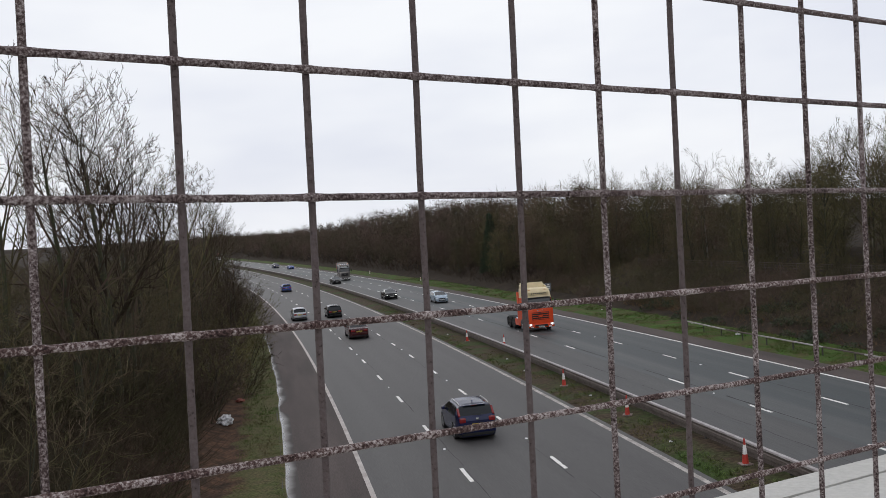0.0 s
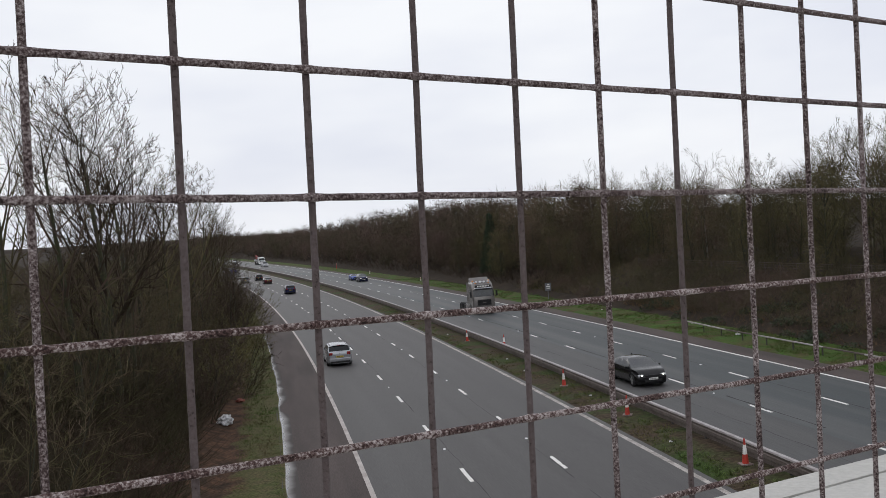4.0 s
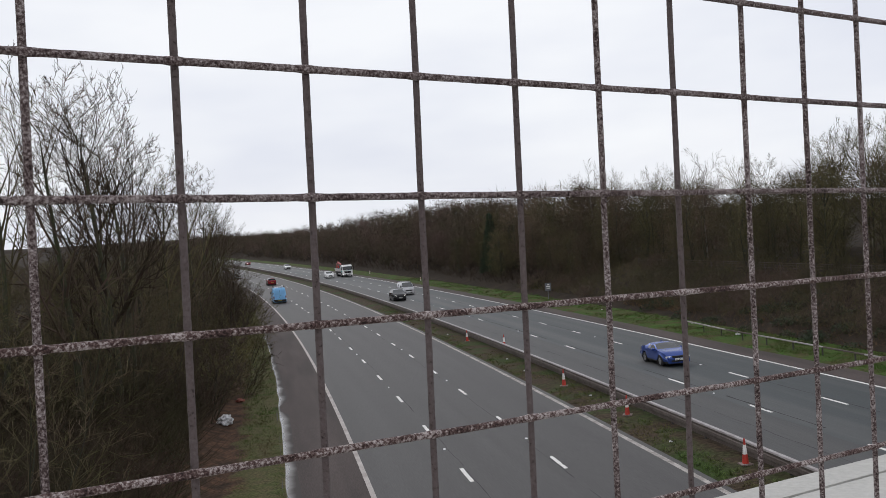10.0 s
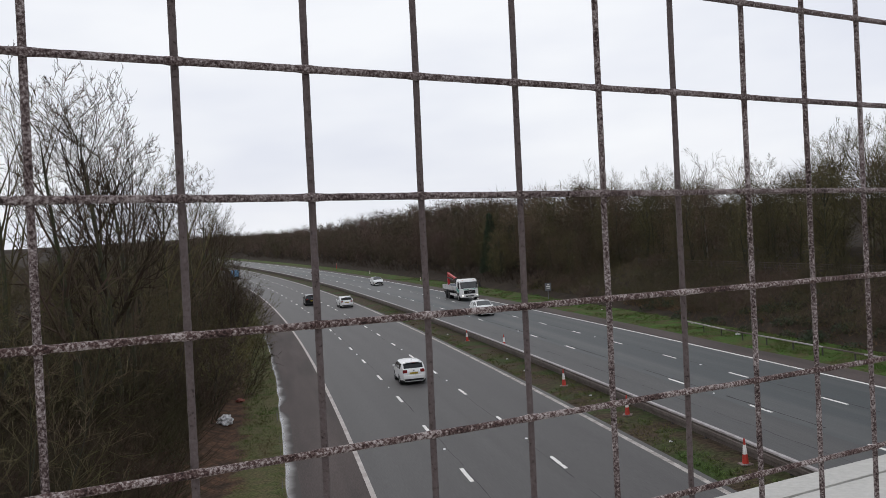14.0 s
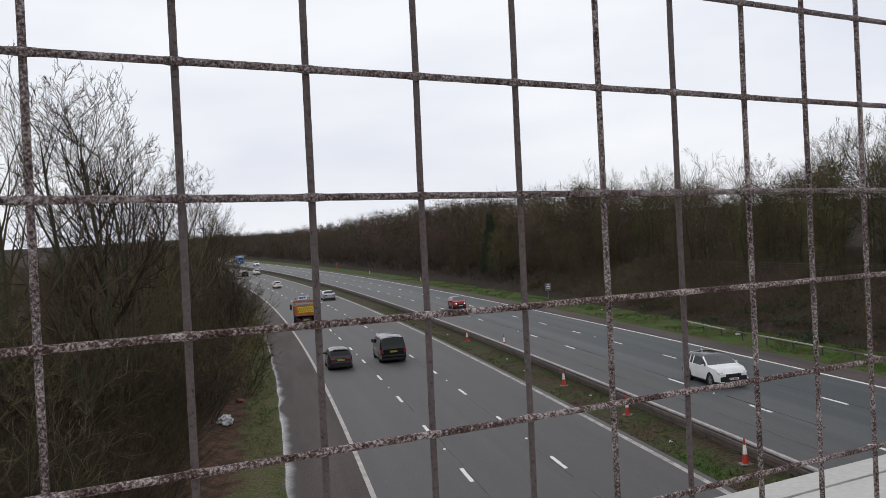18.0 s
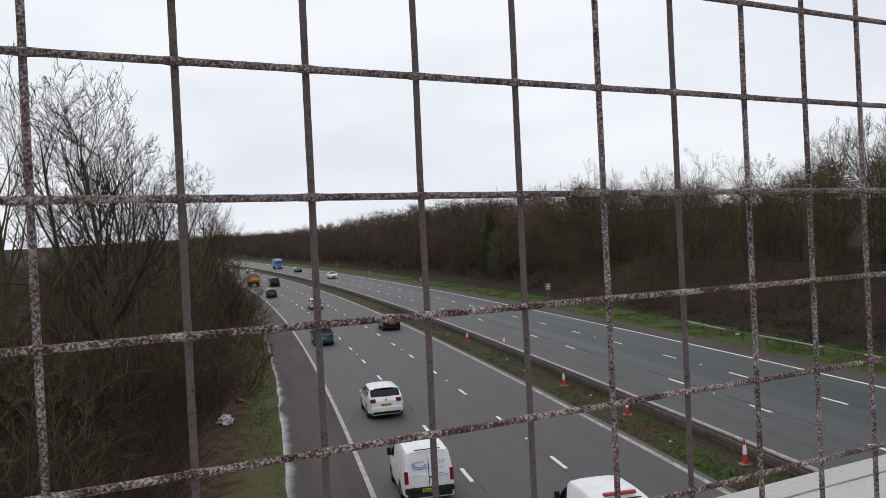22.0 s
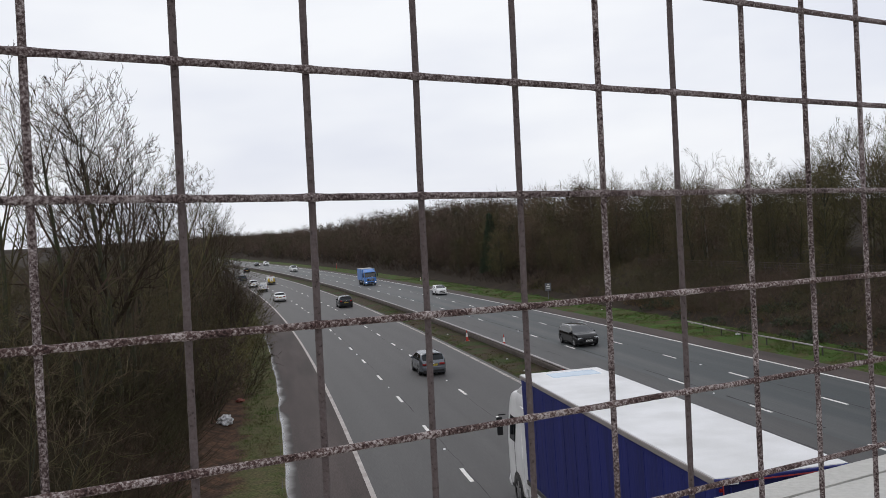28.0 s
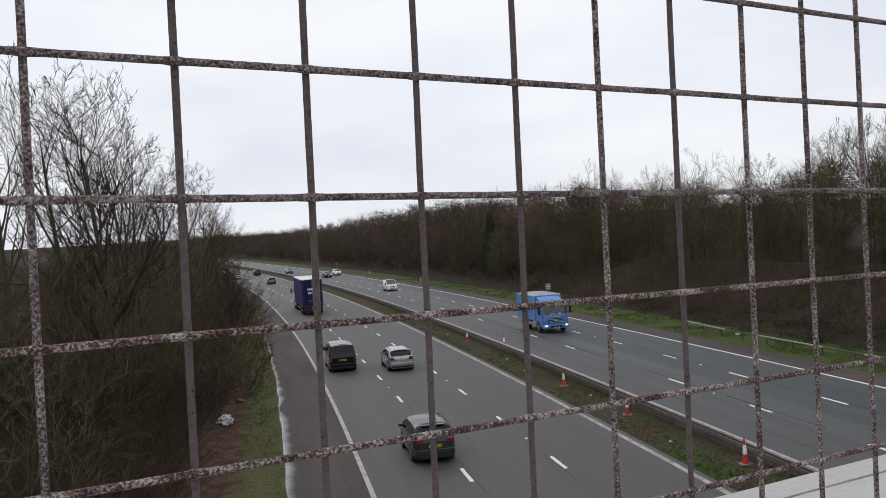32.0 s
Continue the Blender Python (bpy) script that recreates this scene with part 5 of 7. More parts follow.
def crane_lorry():
    """Dropside lorry with a folded red loading crane at the tail; the origin lies under the front axle."""
    t = new("crane_lorry")
    tagged(t, "white dropside lorry with a folded red loader crane and grey cargo", "lorry", "traffic on the motorway")
    white = paint("white", (0.80, 0.80, 0.80))
    cab(t, -0.75, 1.35, 2.45, 0.5, 2.8, white, True, white, lower=white, visor=False, band=TRIM)
    swoosh = material("green_swoosh", (0.05, 0.26, 0.21), 0.5)
    for side in (1, -1):
        part("side_stripe", block(side * 1.228, 0.05, 1.36, 0.014, 1.35, 0.42, 0, lambda c: (c.x, c.y, c.z - (c.y - 0.05) * 0.30)), swoosh, t)
    part("front_stripe", block(0, 1.40, 1.52, 1.7, 0.03, 0.05, 0), swoosh, t)
    chassis(t, -8.3, -0.7)
    axle(t, 0.0, 0.5, 2.51, arch=False, cut=0.51)
    axle(t, -5.4, 0.5, 2.45, True)
    axle(t, -6.75, 0.5, 2.45, True)
    part("bed_floor", block(0, -4.72, 1.22, 2.5, 7.84, 0.14, 0.02), STEEL_DARK, t)
    for side in (1, -1):
        for q in range(4):
            part("dropside", block(side * 1.23, -1.86 - q * 1.93, 1.58, 0.05, 1.90, 0.58, 0.015), BED_WHITE, t)
            part("side_latch", block(side * 1.262, -2.81 - q * 1.93, 1.58, 0.02, 0.06, 0.5, 0.005), TRAILER_RAIL, t)
        part("side_guard", block(side * 1.18, -2.9, 0.72, 0.05, 3.4, 0.30, 0.01), BED_WHITE, t)
        part("side_lamp", block(side * 1.2, -2.0, 1.08, 0.03, 0.1, 0.06, 0.01), LAMP_AMBER, t)
    part("headboard", block(0, -0.86, 1.85, 2.45, 0.08, 1.1, 0.02), BED_WHITE, t)
    part("tailboard", block(0, -8.62, 1.58, 2.48, 0.05, 0.58, 0.015), BED_WHITE, t)
    rng = random.Random(5)
    for q in range(7):
        part("cargo_sack", block(rng.uniform(-0.5, 0.5), -2.4 - q * 0.66, 1.62, 1.5, 0.62, 0.60 + rng.uniform(-0.1, 0.25), 0.14), CARGO, t)
    x, y = 0.45, -8.0
    crane = part("crane_column", block(x, y, 2.25, 0.32, 0.38, 2.1, 0.06), CRANE_RED, t)
    bm = block(x, y + 0.05, 3.25, 0.36, 0.55, 0.45, 0.12)
    block(x, y + 2.1, 3.28, 0.26, 4.2, 0.30, 0.07, lambda c: (c.x, c.y, c.z - (c.y - y - 0.1) * 0.13), bm)
    part("crane_arm", bm, CRANE_RED, crane)
    part("crane_jib", block(x + 0.2, y + 2.0, 2.86, 0.14, 3.4, 0.16, 0.04, lambda c: (c.x, c.y, c.z - (c.y - y - 0.1) * 0.10)), STEEL_DARK, crane)
    part("crane_ram", rod(bmesh.new(), (x, y + 0.2, 2.5), (x, y + 1.6, 3.0), 0.06, 8), CHROME, crane)
    part("crane_knuckle", block(x, y + 4.1, 2.62, 0.30, 0.42, 0.50, 0.14), STEEL_DARK, crane)
    part("hook_frame", block(x, y + 3.95, 2.15, 0.22, 0.26, 1.1, 0.08, lambda c: (c.x, c.y + (c.z - 2.25) * 0.25, c.z)), STEEL_DARK, crane)
    for side in (1, -1):
        part("outrigger", block(side * 0.85, y - 0.3, 0.80, 0.5, 0.22, 0.22, 0.03), STEEL_DARK, t)
    return t


def tipper():
    """Small blue-cabbed tipper with an orange body; the origin lies under the rear axle, the front towards +y."""
    t = new("tipper_lorry")
    tagged(t, "orange-bodied tipper lorry with yellow tail chevrons and a blue cab", "lorry", "traffic on the motorway")
    blue = paint("cab_blue", (0.03, 0.11, 0.42))
    cab(t, 3.0, 4.75, 2.2, 0.45, 2.6, blue, False, blue, visor=False)
    chassis(t, -1.3, 3.0, 0.8)
    axle(t, 0.0, 0.45, 2.3, True)
    axle(t, 3.9, 0.45, 2.26, arch=False, cut=0.46)
    part("tipper_floor", block(0, 0.75, 1.18, 2.35, 4.1, 0.12, 0.02), STEEL_DARK, t)
    for side in (1, -1):
        part("tipper_side", block(side * 1.15, 0.75, 1.75, 0.07, 4.1, 1.1, 0.02), ORANGE_BODY, t)
        for q in range(5):
            part("side_rib", block(side * 1.20, -1.15 + q * 0.95, 1.72, 0.05, 0.09, 1.0, 0.01), ORANGE_BODY, t)
        part("tail_light", block(side * 0.88, -1.42, 0.78, 0.36, 0.08, 0.14, 0.02), LAMP_RED, t)
        beacon = bmesh.new()
        rod(beacon, (side * 0.8, 3.9, 2.62), (side * 0.8, 3.9, 2.85), 0.10, 12, 0.08)
        part("beacon", beacon, RED_TAPE, t)
    part("tipper_front", block(0, 2.78, 1.9, 2.3, 0.07, 1.4, 0.02), ORANGE_BODY, t)
    tail = part("tailboard", block(0, -1.31, 1.75, 2.3, 0.07, 1.15, 0.02), ORANGE_BODY, t)
    part("chevron_board", block(0, -1.36, 1.84, 1.9, 0.025, 0.62, 0.006), CHEVRON_Y, tail)
    for q in range(8):
        s = 1 if q < 4 else -1
        x = -0.82 + q * 0.234
        part("chevron_stripe", block(x, -1.376, 1.84, 0.09, 0.006, 0.50, 0, lambda c, s=s: (c.x + s * (c.z - 1.84) * 0.45, c.y, c.z)), RED_TAPE, tail)
    part("load", block(0, 0.75, 2.15, 2.1, 3.8, 0.5, 0.2), STEEL_DARK, t)
    part("rear_bumper", block(0, -1.38, 0.58, 2.1, 0.10, 0.14, 0.02), STEEL_DARK, t)
    plate = part("number_plate", block(-0.1, -1.44, 0.72, 0.5, 0.02, 0.12, 0.004), PLATE_YELLOW, t)
    letter_bars(plate, -0.1, 0.72, [0.05] * 4, 0.07, -1.453, INK)
    board = part("name_board", block(0, 3.75, 2.86, 0.95, 0.10, 0.34, 0.02), LETTER_WHITE, t, "white board with dark lettering bars")
    letter_bars(board, 0, 2.86, [0.2, 0.2, 0.2], 0.2, 3.695, INK)
    part("roof_bar", block(0, 3.85, 2.64, 1.9, 0.14, 0.06, 0.02), ALLOY, t)
    return t


def box_lorry():
    """Rigid box lorry; the origin lies under the front axle."""
    t = new("box_lorry")
    tagged(t, "bright blue rigid box lorry with a pale grey roof", "lorry", "traffic on the motorway")
    cab(t, -0.65, 1.3, 2.3, 0.45, 2.75, BOX_BLUE, True, BOX_BLUE, visor=True, band=CHROME)
    part("box_body", block(0, -3.35, 2.05, 2.45, 5.2, 2.14, 0.03), BOX_BLUE, t)
    part("box_roof", block(0, -3.35, 3.13, 2.43, 5.18, 0.05, 0.02), paint("pale_grey_roof", (0.50, 0.50, 0.50)), t)
    part("roof_edge", block(0, -0.77, 3.10, 2.44, 0.05, 0.07, 0.01), paint("pale_blue", (0.45, 0.58, 0.72)), t)
    for side in (1, -1):
        part("corner_trim", block(side * 1.215, -0.76, 2.05, 0.06, 0.06, 2.14, 0.01), paint("pale_blue", (0.45, 0.58, 0.72)), t)
        part("side_guard", block(side * 1.15, -2.6, 0.7, 0.05, 2.2, 0.3, 0.01), ALLOY, t)
    part("cab_deflector", block(0, -0.2, 2.86, 2.0, 0.9, 0.36, 0.10, lambda c: (c.x, c.y, c.z - (0.3 if c.y > -0.2 and c.z > 2.86 else 0))), BOX_BLUE, t)
    chassis(t, -5.9, -0.6, 0.85)
    axle(t, 0.0, 0.46, 2.36, arch=False, cut=0.46)
    axle(t, -4.2, 0.46, 2.4, True)
    letter_bars(t, 0, 1.62, [0.16] * 5, 0.10, 1.33, LETTER_WHITE)
    return t


# ---- the traffic, one by one ----
NAVY = paint("navy", (0.010, 0.014, 0.050))
BLACK = paint("black", (0.006, 0.006, 0.007), 0.0, 0.13)
DARK_GREY = paint("dark_grey", (0.030, 0.031, 0.035), 0.1)
GREY = paint("grey", (0.16, 0.17, 0.19), 0.5)
SILVER = paint("silver", (0.40, 0.41, 0.43), 0.55)
WHITE = paint("white", (0.80, 0.80, 0.80))
RED = paint("red", (0.22, 0.012, 0.018), 0.2)
BRIGHT_RED = paint("bright_red", (0.27, 0.010, 0.022), 0.1)
DARK_RED = paint("dark_red", (0.05, 0.006, 0.008))
VAN_BLUE = paint("van_blue", (0.23, 0.52, 0.86), 0.05)
MID_BLUE = paint("mid_blue", (0.045, 0.085, 0.30), 0.4)
TEAL = paint("teal_blue", (0.040, 0.098, 0.165), 0.3)
ICE_BLUE = paint("ice_blue", (0.38, 0.46, 0.54), 0.5)
ORANGE = paint("lorry_orange", (0.72, 0.080, 0.024))
CREAM = paint("cream", (0.66, 0.55, 0.34))
LORRY_GREY = paint("lorry_grey", (0.24, 0.225, 0.218), 0.45)
PALE_GREY = paint("pale_grey", (0.60, 0.61, 0.63), 0.15)

FLEET = {
    "a1": car("suv", NAVY, "dark blue sport utility car with tall red pillar lamps", rails=True, pillar_lamps=True),
    "a2": car("saloon", DARK_RED, "very dark red four-door saloon car"),
    "a3": car("hatchback", BLACK, "glossy black five-door hatchback car"),
    "a4": car("hatchback", SILVER, "plain silver five-door hatchback car"),
    "a5": car("hatchback", MID_BLUE, "mid-blue five-door hatchback car"),
    "a6": car("suv", SILVER, "silver sport utility car with black roof rails", rails="black"),
    "a8": car("suv", RED, "deep red crossover car with a raked tail", rim=STEEL_DARK),
    "a9": car("large_van", VAN_BLUE, "light blue panel van with a roof rack", "van", blind=True, rack=True),
    "a10": car("suv", BLACK, "black sport utility car with silver roof rails", rails=True),
    "a11": car("estate", WHITE, "clean white estate car with roof rails", rails=True),
    "a12": car("small_hatchback", WHITE, "small white hatchback car"),
    "a13": tipper(),
    "a14": car("hatchback", DARK_GREY, "dark grey hatchback car with a pale roof sheen"),
    "a15": car("panel_van", BLACK, "black panel van with a glazed tailgate", "van"),
    "a16": car("saloon", SILVER, "plain silver four-door saloon car"),
    "a17": car("estate", PALE_GREY, "pale silver estate car", rails=True),
    "a18": car("people_carrier", TEAL, "dark teal blue compact people carrier with silver roof rails", "car", rails=True),
    "a19": car("hatchback", BLACK, "black hatchback car with red tail lamps"),
    "a20": car("suv", WHITE, "white crossover car with dark lower trim"),
    "a21": car("small_van", WHITE, "small white panel van with sealed sides", "van", blind=True),
    "a22": car("small_van", WHITE, "small white works van with yellow and red tail chevrons", "van", blind=True),
    "a23": car("saloon", WHITE, "clean white four-door saloon car"),
    "a24": car("suv", DARK_GREY, "dark grey crossover car with black trim", dark_rear=True),
    "a25": car("hatchback", GREY, "plain grey five-door hatchback car"),
    "a26": articulated(),
    "a27": car("panel_van", BLACK, "black panel van with a glazed tailgate", "van"),
    "a28": car("estate", SILVER, "silver estate car with black roof rails", rails="black"),
    "a29": car("people_carrier", DARK_GREY, "dark grey compact people carrier"),
    "b1": tractor(ORANGE, "orange-red lorry tractor unit with a cream roof and no trailer", CREAM, False, band=ORANGE),
    "b2": car("saloon", BLACK, "black saloon car with chrome trim and lit headlamps", lit=True, away=False, chrome=True),
    "b3": car("hatchback", ICE_BLUE, "pale ice-blue five-door hatchback car", away=False),
    "b4": car("saloon", BLACK, "black saloon car with lit headlamps", lit=True, away=False),
    "b5": tractor(LORRY_GREY, "dark grey lorry tractor unit with pale name board, no trailer", LORRY_GREY, True, band=TRIM),
    "b6": car("suv", NAVY, "dark navy sport utility car with lit headlamps", lit=True, away=False),
    "b7": car("roadster", MID_BLUE, "blue two-seat roadster with its hood up", away=False),
    "b8": car("panel_van", paint("silver_van", (0.55, 0.55, 0.57), 0.2), "silver-grey panel van with dark side graphics and roof bars", "van", blind=True, lit=False, away=False, rack=True),
    "b9": car("suv", BLACK, "black crossover car with lit headlamps and pale roof", lit=True, away=False),
    "b10": crane_lorry(),
    "b11": car("suv", WHITE, "white sport utility car with roof rails", rails=True, away=False),
    "b12": car("suv", WHITE, "white crossover car with a black roof", roof_mat=BLACK, away=False, dark_rear=True),
    "b13": car("small_hatchback", BRIGHT_RED, "red compact hatchback car with a dark grey roof and lit headlamps", lit=True, roof_mat=DARK_GREY, away=False),
    "b14": car("suv", WHITE, "white sport utility car with roof rails", rails=True, away=False),
    "b15": car("estate", BLACK, "black estate car with silver roof rails", rails=True, away=False),
    "b16": car("small_hatchback", WHITE, "clean white five-door hatchback car", away=False),
    "b17": box_lorry(),
    "b18": car("small_van", WHITE, "small white panel van with sealed sides", "van", blind=True, away=False),
    "b19": car("saloon", BLACK, "black saloon car with lit headlamps", lit=True, away=False),
    "b20": car("hatchback", WHITE, "clean white five-door hatchback car", away=False),
    "b21": car("hatchback", GREY, "plain grey five-door hatchback car", away=False),
}


def works_van_tail(thing):
    """Yellow and red chevrons on the rear doors."""
    y = -thing["axle"] - 0.012
    for side in (1, -1):
        board = part("chevron_board", block(side * 0.56, y, 0.98, 0.36, 0.02, 0.86, 0.01), CHEVRON_Y, thing)
        for q in range(5):
            part("chevron_stripe", block(side * 0.56, y - 0.014, 0.63 + q * 0.18, 0.34, 0.006, 0.08, 0, lambda c, k=side: (c.x, c.y, c.z + k * (0.56 * k - c.x) * 0.6)), RED_TAPE, board)
    board = part("chevron_board", block(0, y, 0.64, 0.74, 0.02, 0.18, 0.01), CHEVRON_Y, thing)
    for q in range(4):
        k = 1 if q < 2 else -1
        part("chevron_stripe", block(-0.27 + q * 0.18, y - 0.014, 0.64, 0.07, 0.006, 0.17, 0, lambda c, k=k: (c.x + k * (c.z - 0.64) * 0.6, c.y, c.z)), RED_TAPE, board)
    part("light_bar", block(0, -thing["axle"] + 0.5, 1.88, 0.9, 0.16, 0.09, 0.03), RED_TAPE, thing)


works_van_tail(FLEET["a22"])


def small_van_tail(thing):
    """Faded round badge and lines of lettering on the van's rear doors."""
    y = -thing["axle"] - 0.012
    swoosh = bmesh.new()
    for r, lift in ((0.20, 0.0), (0.16, 0.03)):
        arc = [(-0.30 + r * 1.25 * math.cos(a), y + 0.02 - 0.02 * math.sin(a), 1.38 + lift + r * math.sin(a)) for a in np.linspace(2.9, 6.0, 9)]
        for a, b in zip(arc[:-1], arc[1:]):
            rod(swoosh, a, b, 0.016, 5)
    part("swoosh", swoosh, LETTER_BLUE, thing)
    for x, z, widths, h in ((-0.30, 1.44, [0.28], 0.05), (0.38, 1.46, [0.22, 0.12], 0.03), (0.38, 1.38, [0.3], 0.03), (0.0, 1.22, [0.5, 0.5], 0.02),
                            (0.45, 1.02, [0.2], 0.03), (0.42, 0.94, [0.12, 0.1, 0.14], 0.04), (-0.4, 1.0, [0.2], 0.02)):
        letter_bars(thing, x, z, widths, h, y, LETTER_FADED)


small_van_tail(FLEET["a21"])


def side_graphics(thing):
    """Dark swoosh and an oval badge along the van's sides."""
    for side in (1, -1):
        bm = block(side * 0.952, -2.55, 1.02, 0.012, 1.3, 0.20, 0, lambda c: (c.x, c.y, c.z + (c.y + 2.55) * 0.10 - (0.07 if c.z > 1.0 and c.y > -2.5 else 0)))
        part("side_swoosh", bm, GREY, thing)
        oval = bmesh.new()
        bmesh.ops.create_cone(oval, cap_ends=True, segments=20, radius1=0.30, radius2=0.30, depth=0.012,
                              matrix=Matrix.Translation((side * 0.884, -2.0, 1.48)) @ Matrix.Rotation(-side * 0.15, 4, "Y") @ Matrix.Rotation(math.pi / 2, 4, "Y") @ Matrix.Diagonal((0.4, 1, 1, 1)))
        part("oval_badge", oval, GREY, thing)


side_graphics(FLEET["b8"])


# ---- trees and scrub ----
class Sticks:
    """Collects tapered branches as thin prisms."""

    def __init__(self):
        self.v, self.f = [], []

    def tube(self, pts, radii, sides):
        base = len(self.v)
        n = len(pts)
        for i, p in enumerate(pts):
            d = (pts[min(i + 1, n - 1)] - pts[max(i - 1, 0)])
            d = d.normalized() if d.length > 1e-6 else Vector((0, 0, 1))
            e1 = d.orthogonal().normalized()
            e2 = d.cross(e1)
            if i == n - 1:
                self.v.append(p)
            else:
                for j in range(sides):
                    t = 2 * math.pi * j / sides
                    self.v.append(p + (e1 * math.cos(t) + e2 * math.sin(t)) * radii[i])
        for i in range(n - 2):
            for j in range(sides):
                q = (j + 1) % sides
                self.f.append((base + i * sides + j, base + i * sides + q, base + (i + 1) * sides + q, base + (i + 1) * sides + j))
        tip = base + (n - 1) * sides
        for j in range(sides):
            q = (j + 1) % sides
            self.f.append((base + (n - 2) * sides + j, base + (n - 2) * sides + q, tip))


def grow(rng, sticks, p, d, length, r, level, plan, thin, segments=(7, 5, 3, 2, 1), up=0.02, neat=0.0):
    """One branch with its side branches; plan: for each level the number of side branches and their length."""
    segs = segments[level]
    pts, radii = [p.copy()], [r]
    q = p.copy()
    bend = Vector((rng.uniform(-1, 1), rng.uniform(-1, 1), rng.uniform(-0.3, 1))) * (0.06, 0.10, 0.14, 0.2, 0.2)[level]
    for i in range(segs):
        wild = Vector((rng.uniform(-1, 1), rng.uniform(-1, 1), rng.uniform(-1, 1))) * (0.07, 0.16, 0.22, 0.26, 0.26)[level] * (1 - 0.35 * neat)
        d = (d + bend / segs * 2 + wild + Vector((0, 0, up + 0.05 if level else 0.08 + up))).normalized()
        q = q + d * (length / segs)
        pts.append(q.copy())
        radii.append(max(r * (1 - 0.80 * (i + 1) / segs), thin))
    sticks[0 if level == 0 else 1].tube(pts, radii, (7, 4, 3, 3, 3)[level])
    if level >= len(plan):
        return
    count, ratio, low = plan[level]
    for i in range(count):
        k = low + (1 - low) * (i + rng.random()) / count
        f = k * segs
        a = min(int(f), segs - 1)
        s = pts[a].lerp(pts[a + 1], f - a)
        t = (pts[a + 1] - pts[a]).normalized()
        side = t.orthogonal().normalized()
        side.rotate(Matrix.Rotation(rng.uniform(0, 6.283) if level else i * 2.4 + rng.uniform(-0.5, 0.5), 3, t))
        open_ = (rng.uniform(0.5, 1.05) if level == 0 else rng.uniform(0.5, 1.0)) * (1 - 0.08 * neat)
        nd = (t * math.cos(open_) + side * math.sin(open_)).normalized()
        size = length * ratio * rng.uniform(0.7, 1.2) * (1.25 - 0.75 * k if level == 0 else 1.15 - 0.5 * k)
        grow(rng, sticks, s, nd, size, max(radii[a] * rng.uniform(0.40 + 0.08 * neat, 0.62 + 0.06 * neat), thin), level + 1, plan, thin, segments, up, neat)


def tree_meshes(seed, height, plan, radius, thin, bark, twig, stems=1, spread=0.0, segments=(7, 5, 3, 2, 1), up=0.02, neat=0.0):
    """Trunk and crown; with several stems it is a coppiced thicket that branches from the ground up."""
    rng = random.Random(seed)
    sticks = (Sticks(), Sticks())
    for i in range(stems):
        a = 6.283 * (i + rng.random() * 0.6) / stems
        d = Vector((math.cos(a) * spread, math.sin(a) * spread, 1)) + Vector((rng.uniform(-0.08, 0.08), rng.uniform(-0.08, 0.08), 0))
        foot = Vector((math.cos(a), math.sin(a), 0)) * spread * 1.2
        grow(rng, sticks, foot + Vector((0, 0, -0.4)), d.normalized(), height * (rng.uniform(0.72, 1.0) if i else 1.0), radius, 0, plan, thin, segments, up, neat)
    return (mesh_of("trunk", sticks[0].v, sticks[0].f, bark, True), mesh_of("crown", sticks[1].v, sticks[1].f, twig))


def tree(meshes, m, label, group):
    t = new("tree")
    tagged(t, label, "tree", group)
    piece("trunk", meshes[0], t)
    piece("crown", meshes[1], t)
    t.matrix_basis = m
    return t


def woods(name, placed, label):
    """Many far trees joined into one sheet of trunks and twigs."""
    raw = {}
    co, ix, size, nv = [], [], [], 0
    for meshes, m in placed:
        r = np.array(m)
        for me in meshes:
            if me.name not in raw:
                c = np.empty(len(me.vertices) * 3, dtype=np.float32)
                me.vertices.foreach_get("co", c)
                v = np.empty(len(me.loops), dtype=np.int32)
                me.loops.foreach_get("vertex_index", v)
                t = np.empty(len(me.polygons), dtype=np.int32)
                me.polygons.foreach_get("loop_total", t)
                raw[me.name] = (c.reshape(-1, 3), v, t)
            c, v, t = raw[me.name]
            co.append(c @ r[:3, :3].T + r[:3, 3])
            ix.append(v + nv)
            size.append(t)
            nv += len(c)
    co, ix, size = np.concatenate(co), np.concatenate(ix), np.concatenate(size)
    out = bpy.data.meshes.new(name)
    out.vertices.add(nv)
    out.vertices.foreach_set("co", co.astype(np.float32).ravel())
    out.loops.add(len(ix))
    out.loops.foreach_set("vertex_index", ix.astype(np.int32))
    out.polygons.add(len(size))
    out.polygons.foreach_set("loop_start", np.concatenate([[0], np.cumsum(size)[:-1]]).astype(np.int32))
    out.update(calc_edges=True)
    out.materials.append(TWIG_FAR)
    tagged(new(name, out), label, kind="stuff")


def planted(s, o, turn, size=1.0, lean=0.0):
    z = ground_z(o) + bank_height(s, o) - 0.1
    return Matrix.Translation(spot(s, o, z)) @ Matrix.Rotation(turn, 4, "Z") @ Matrix.Rotation(lean, 4, "X") @ Matrix.Scale(size, 4)


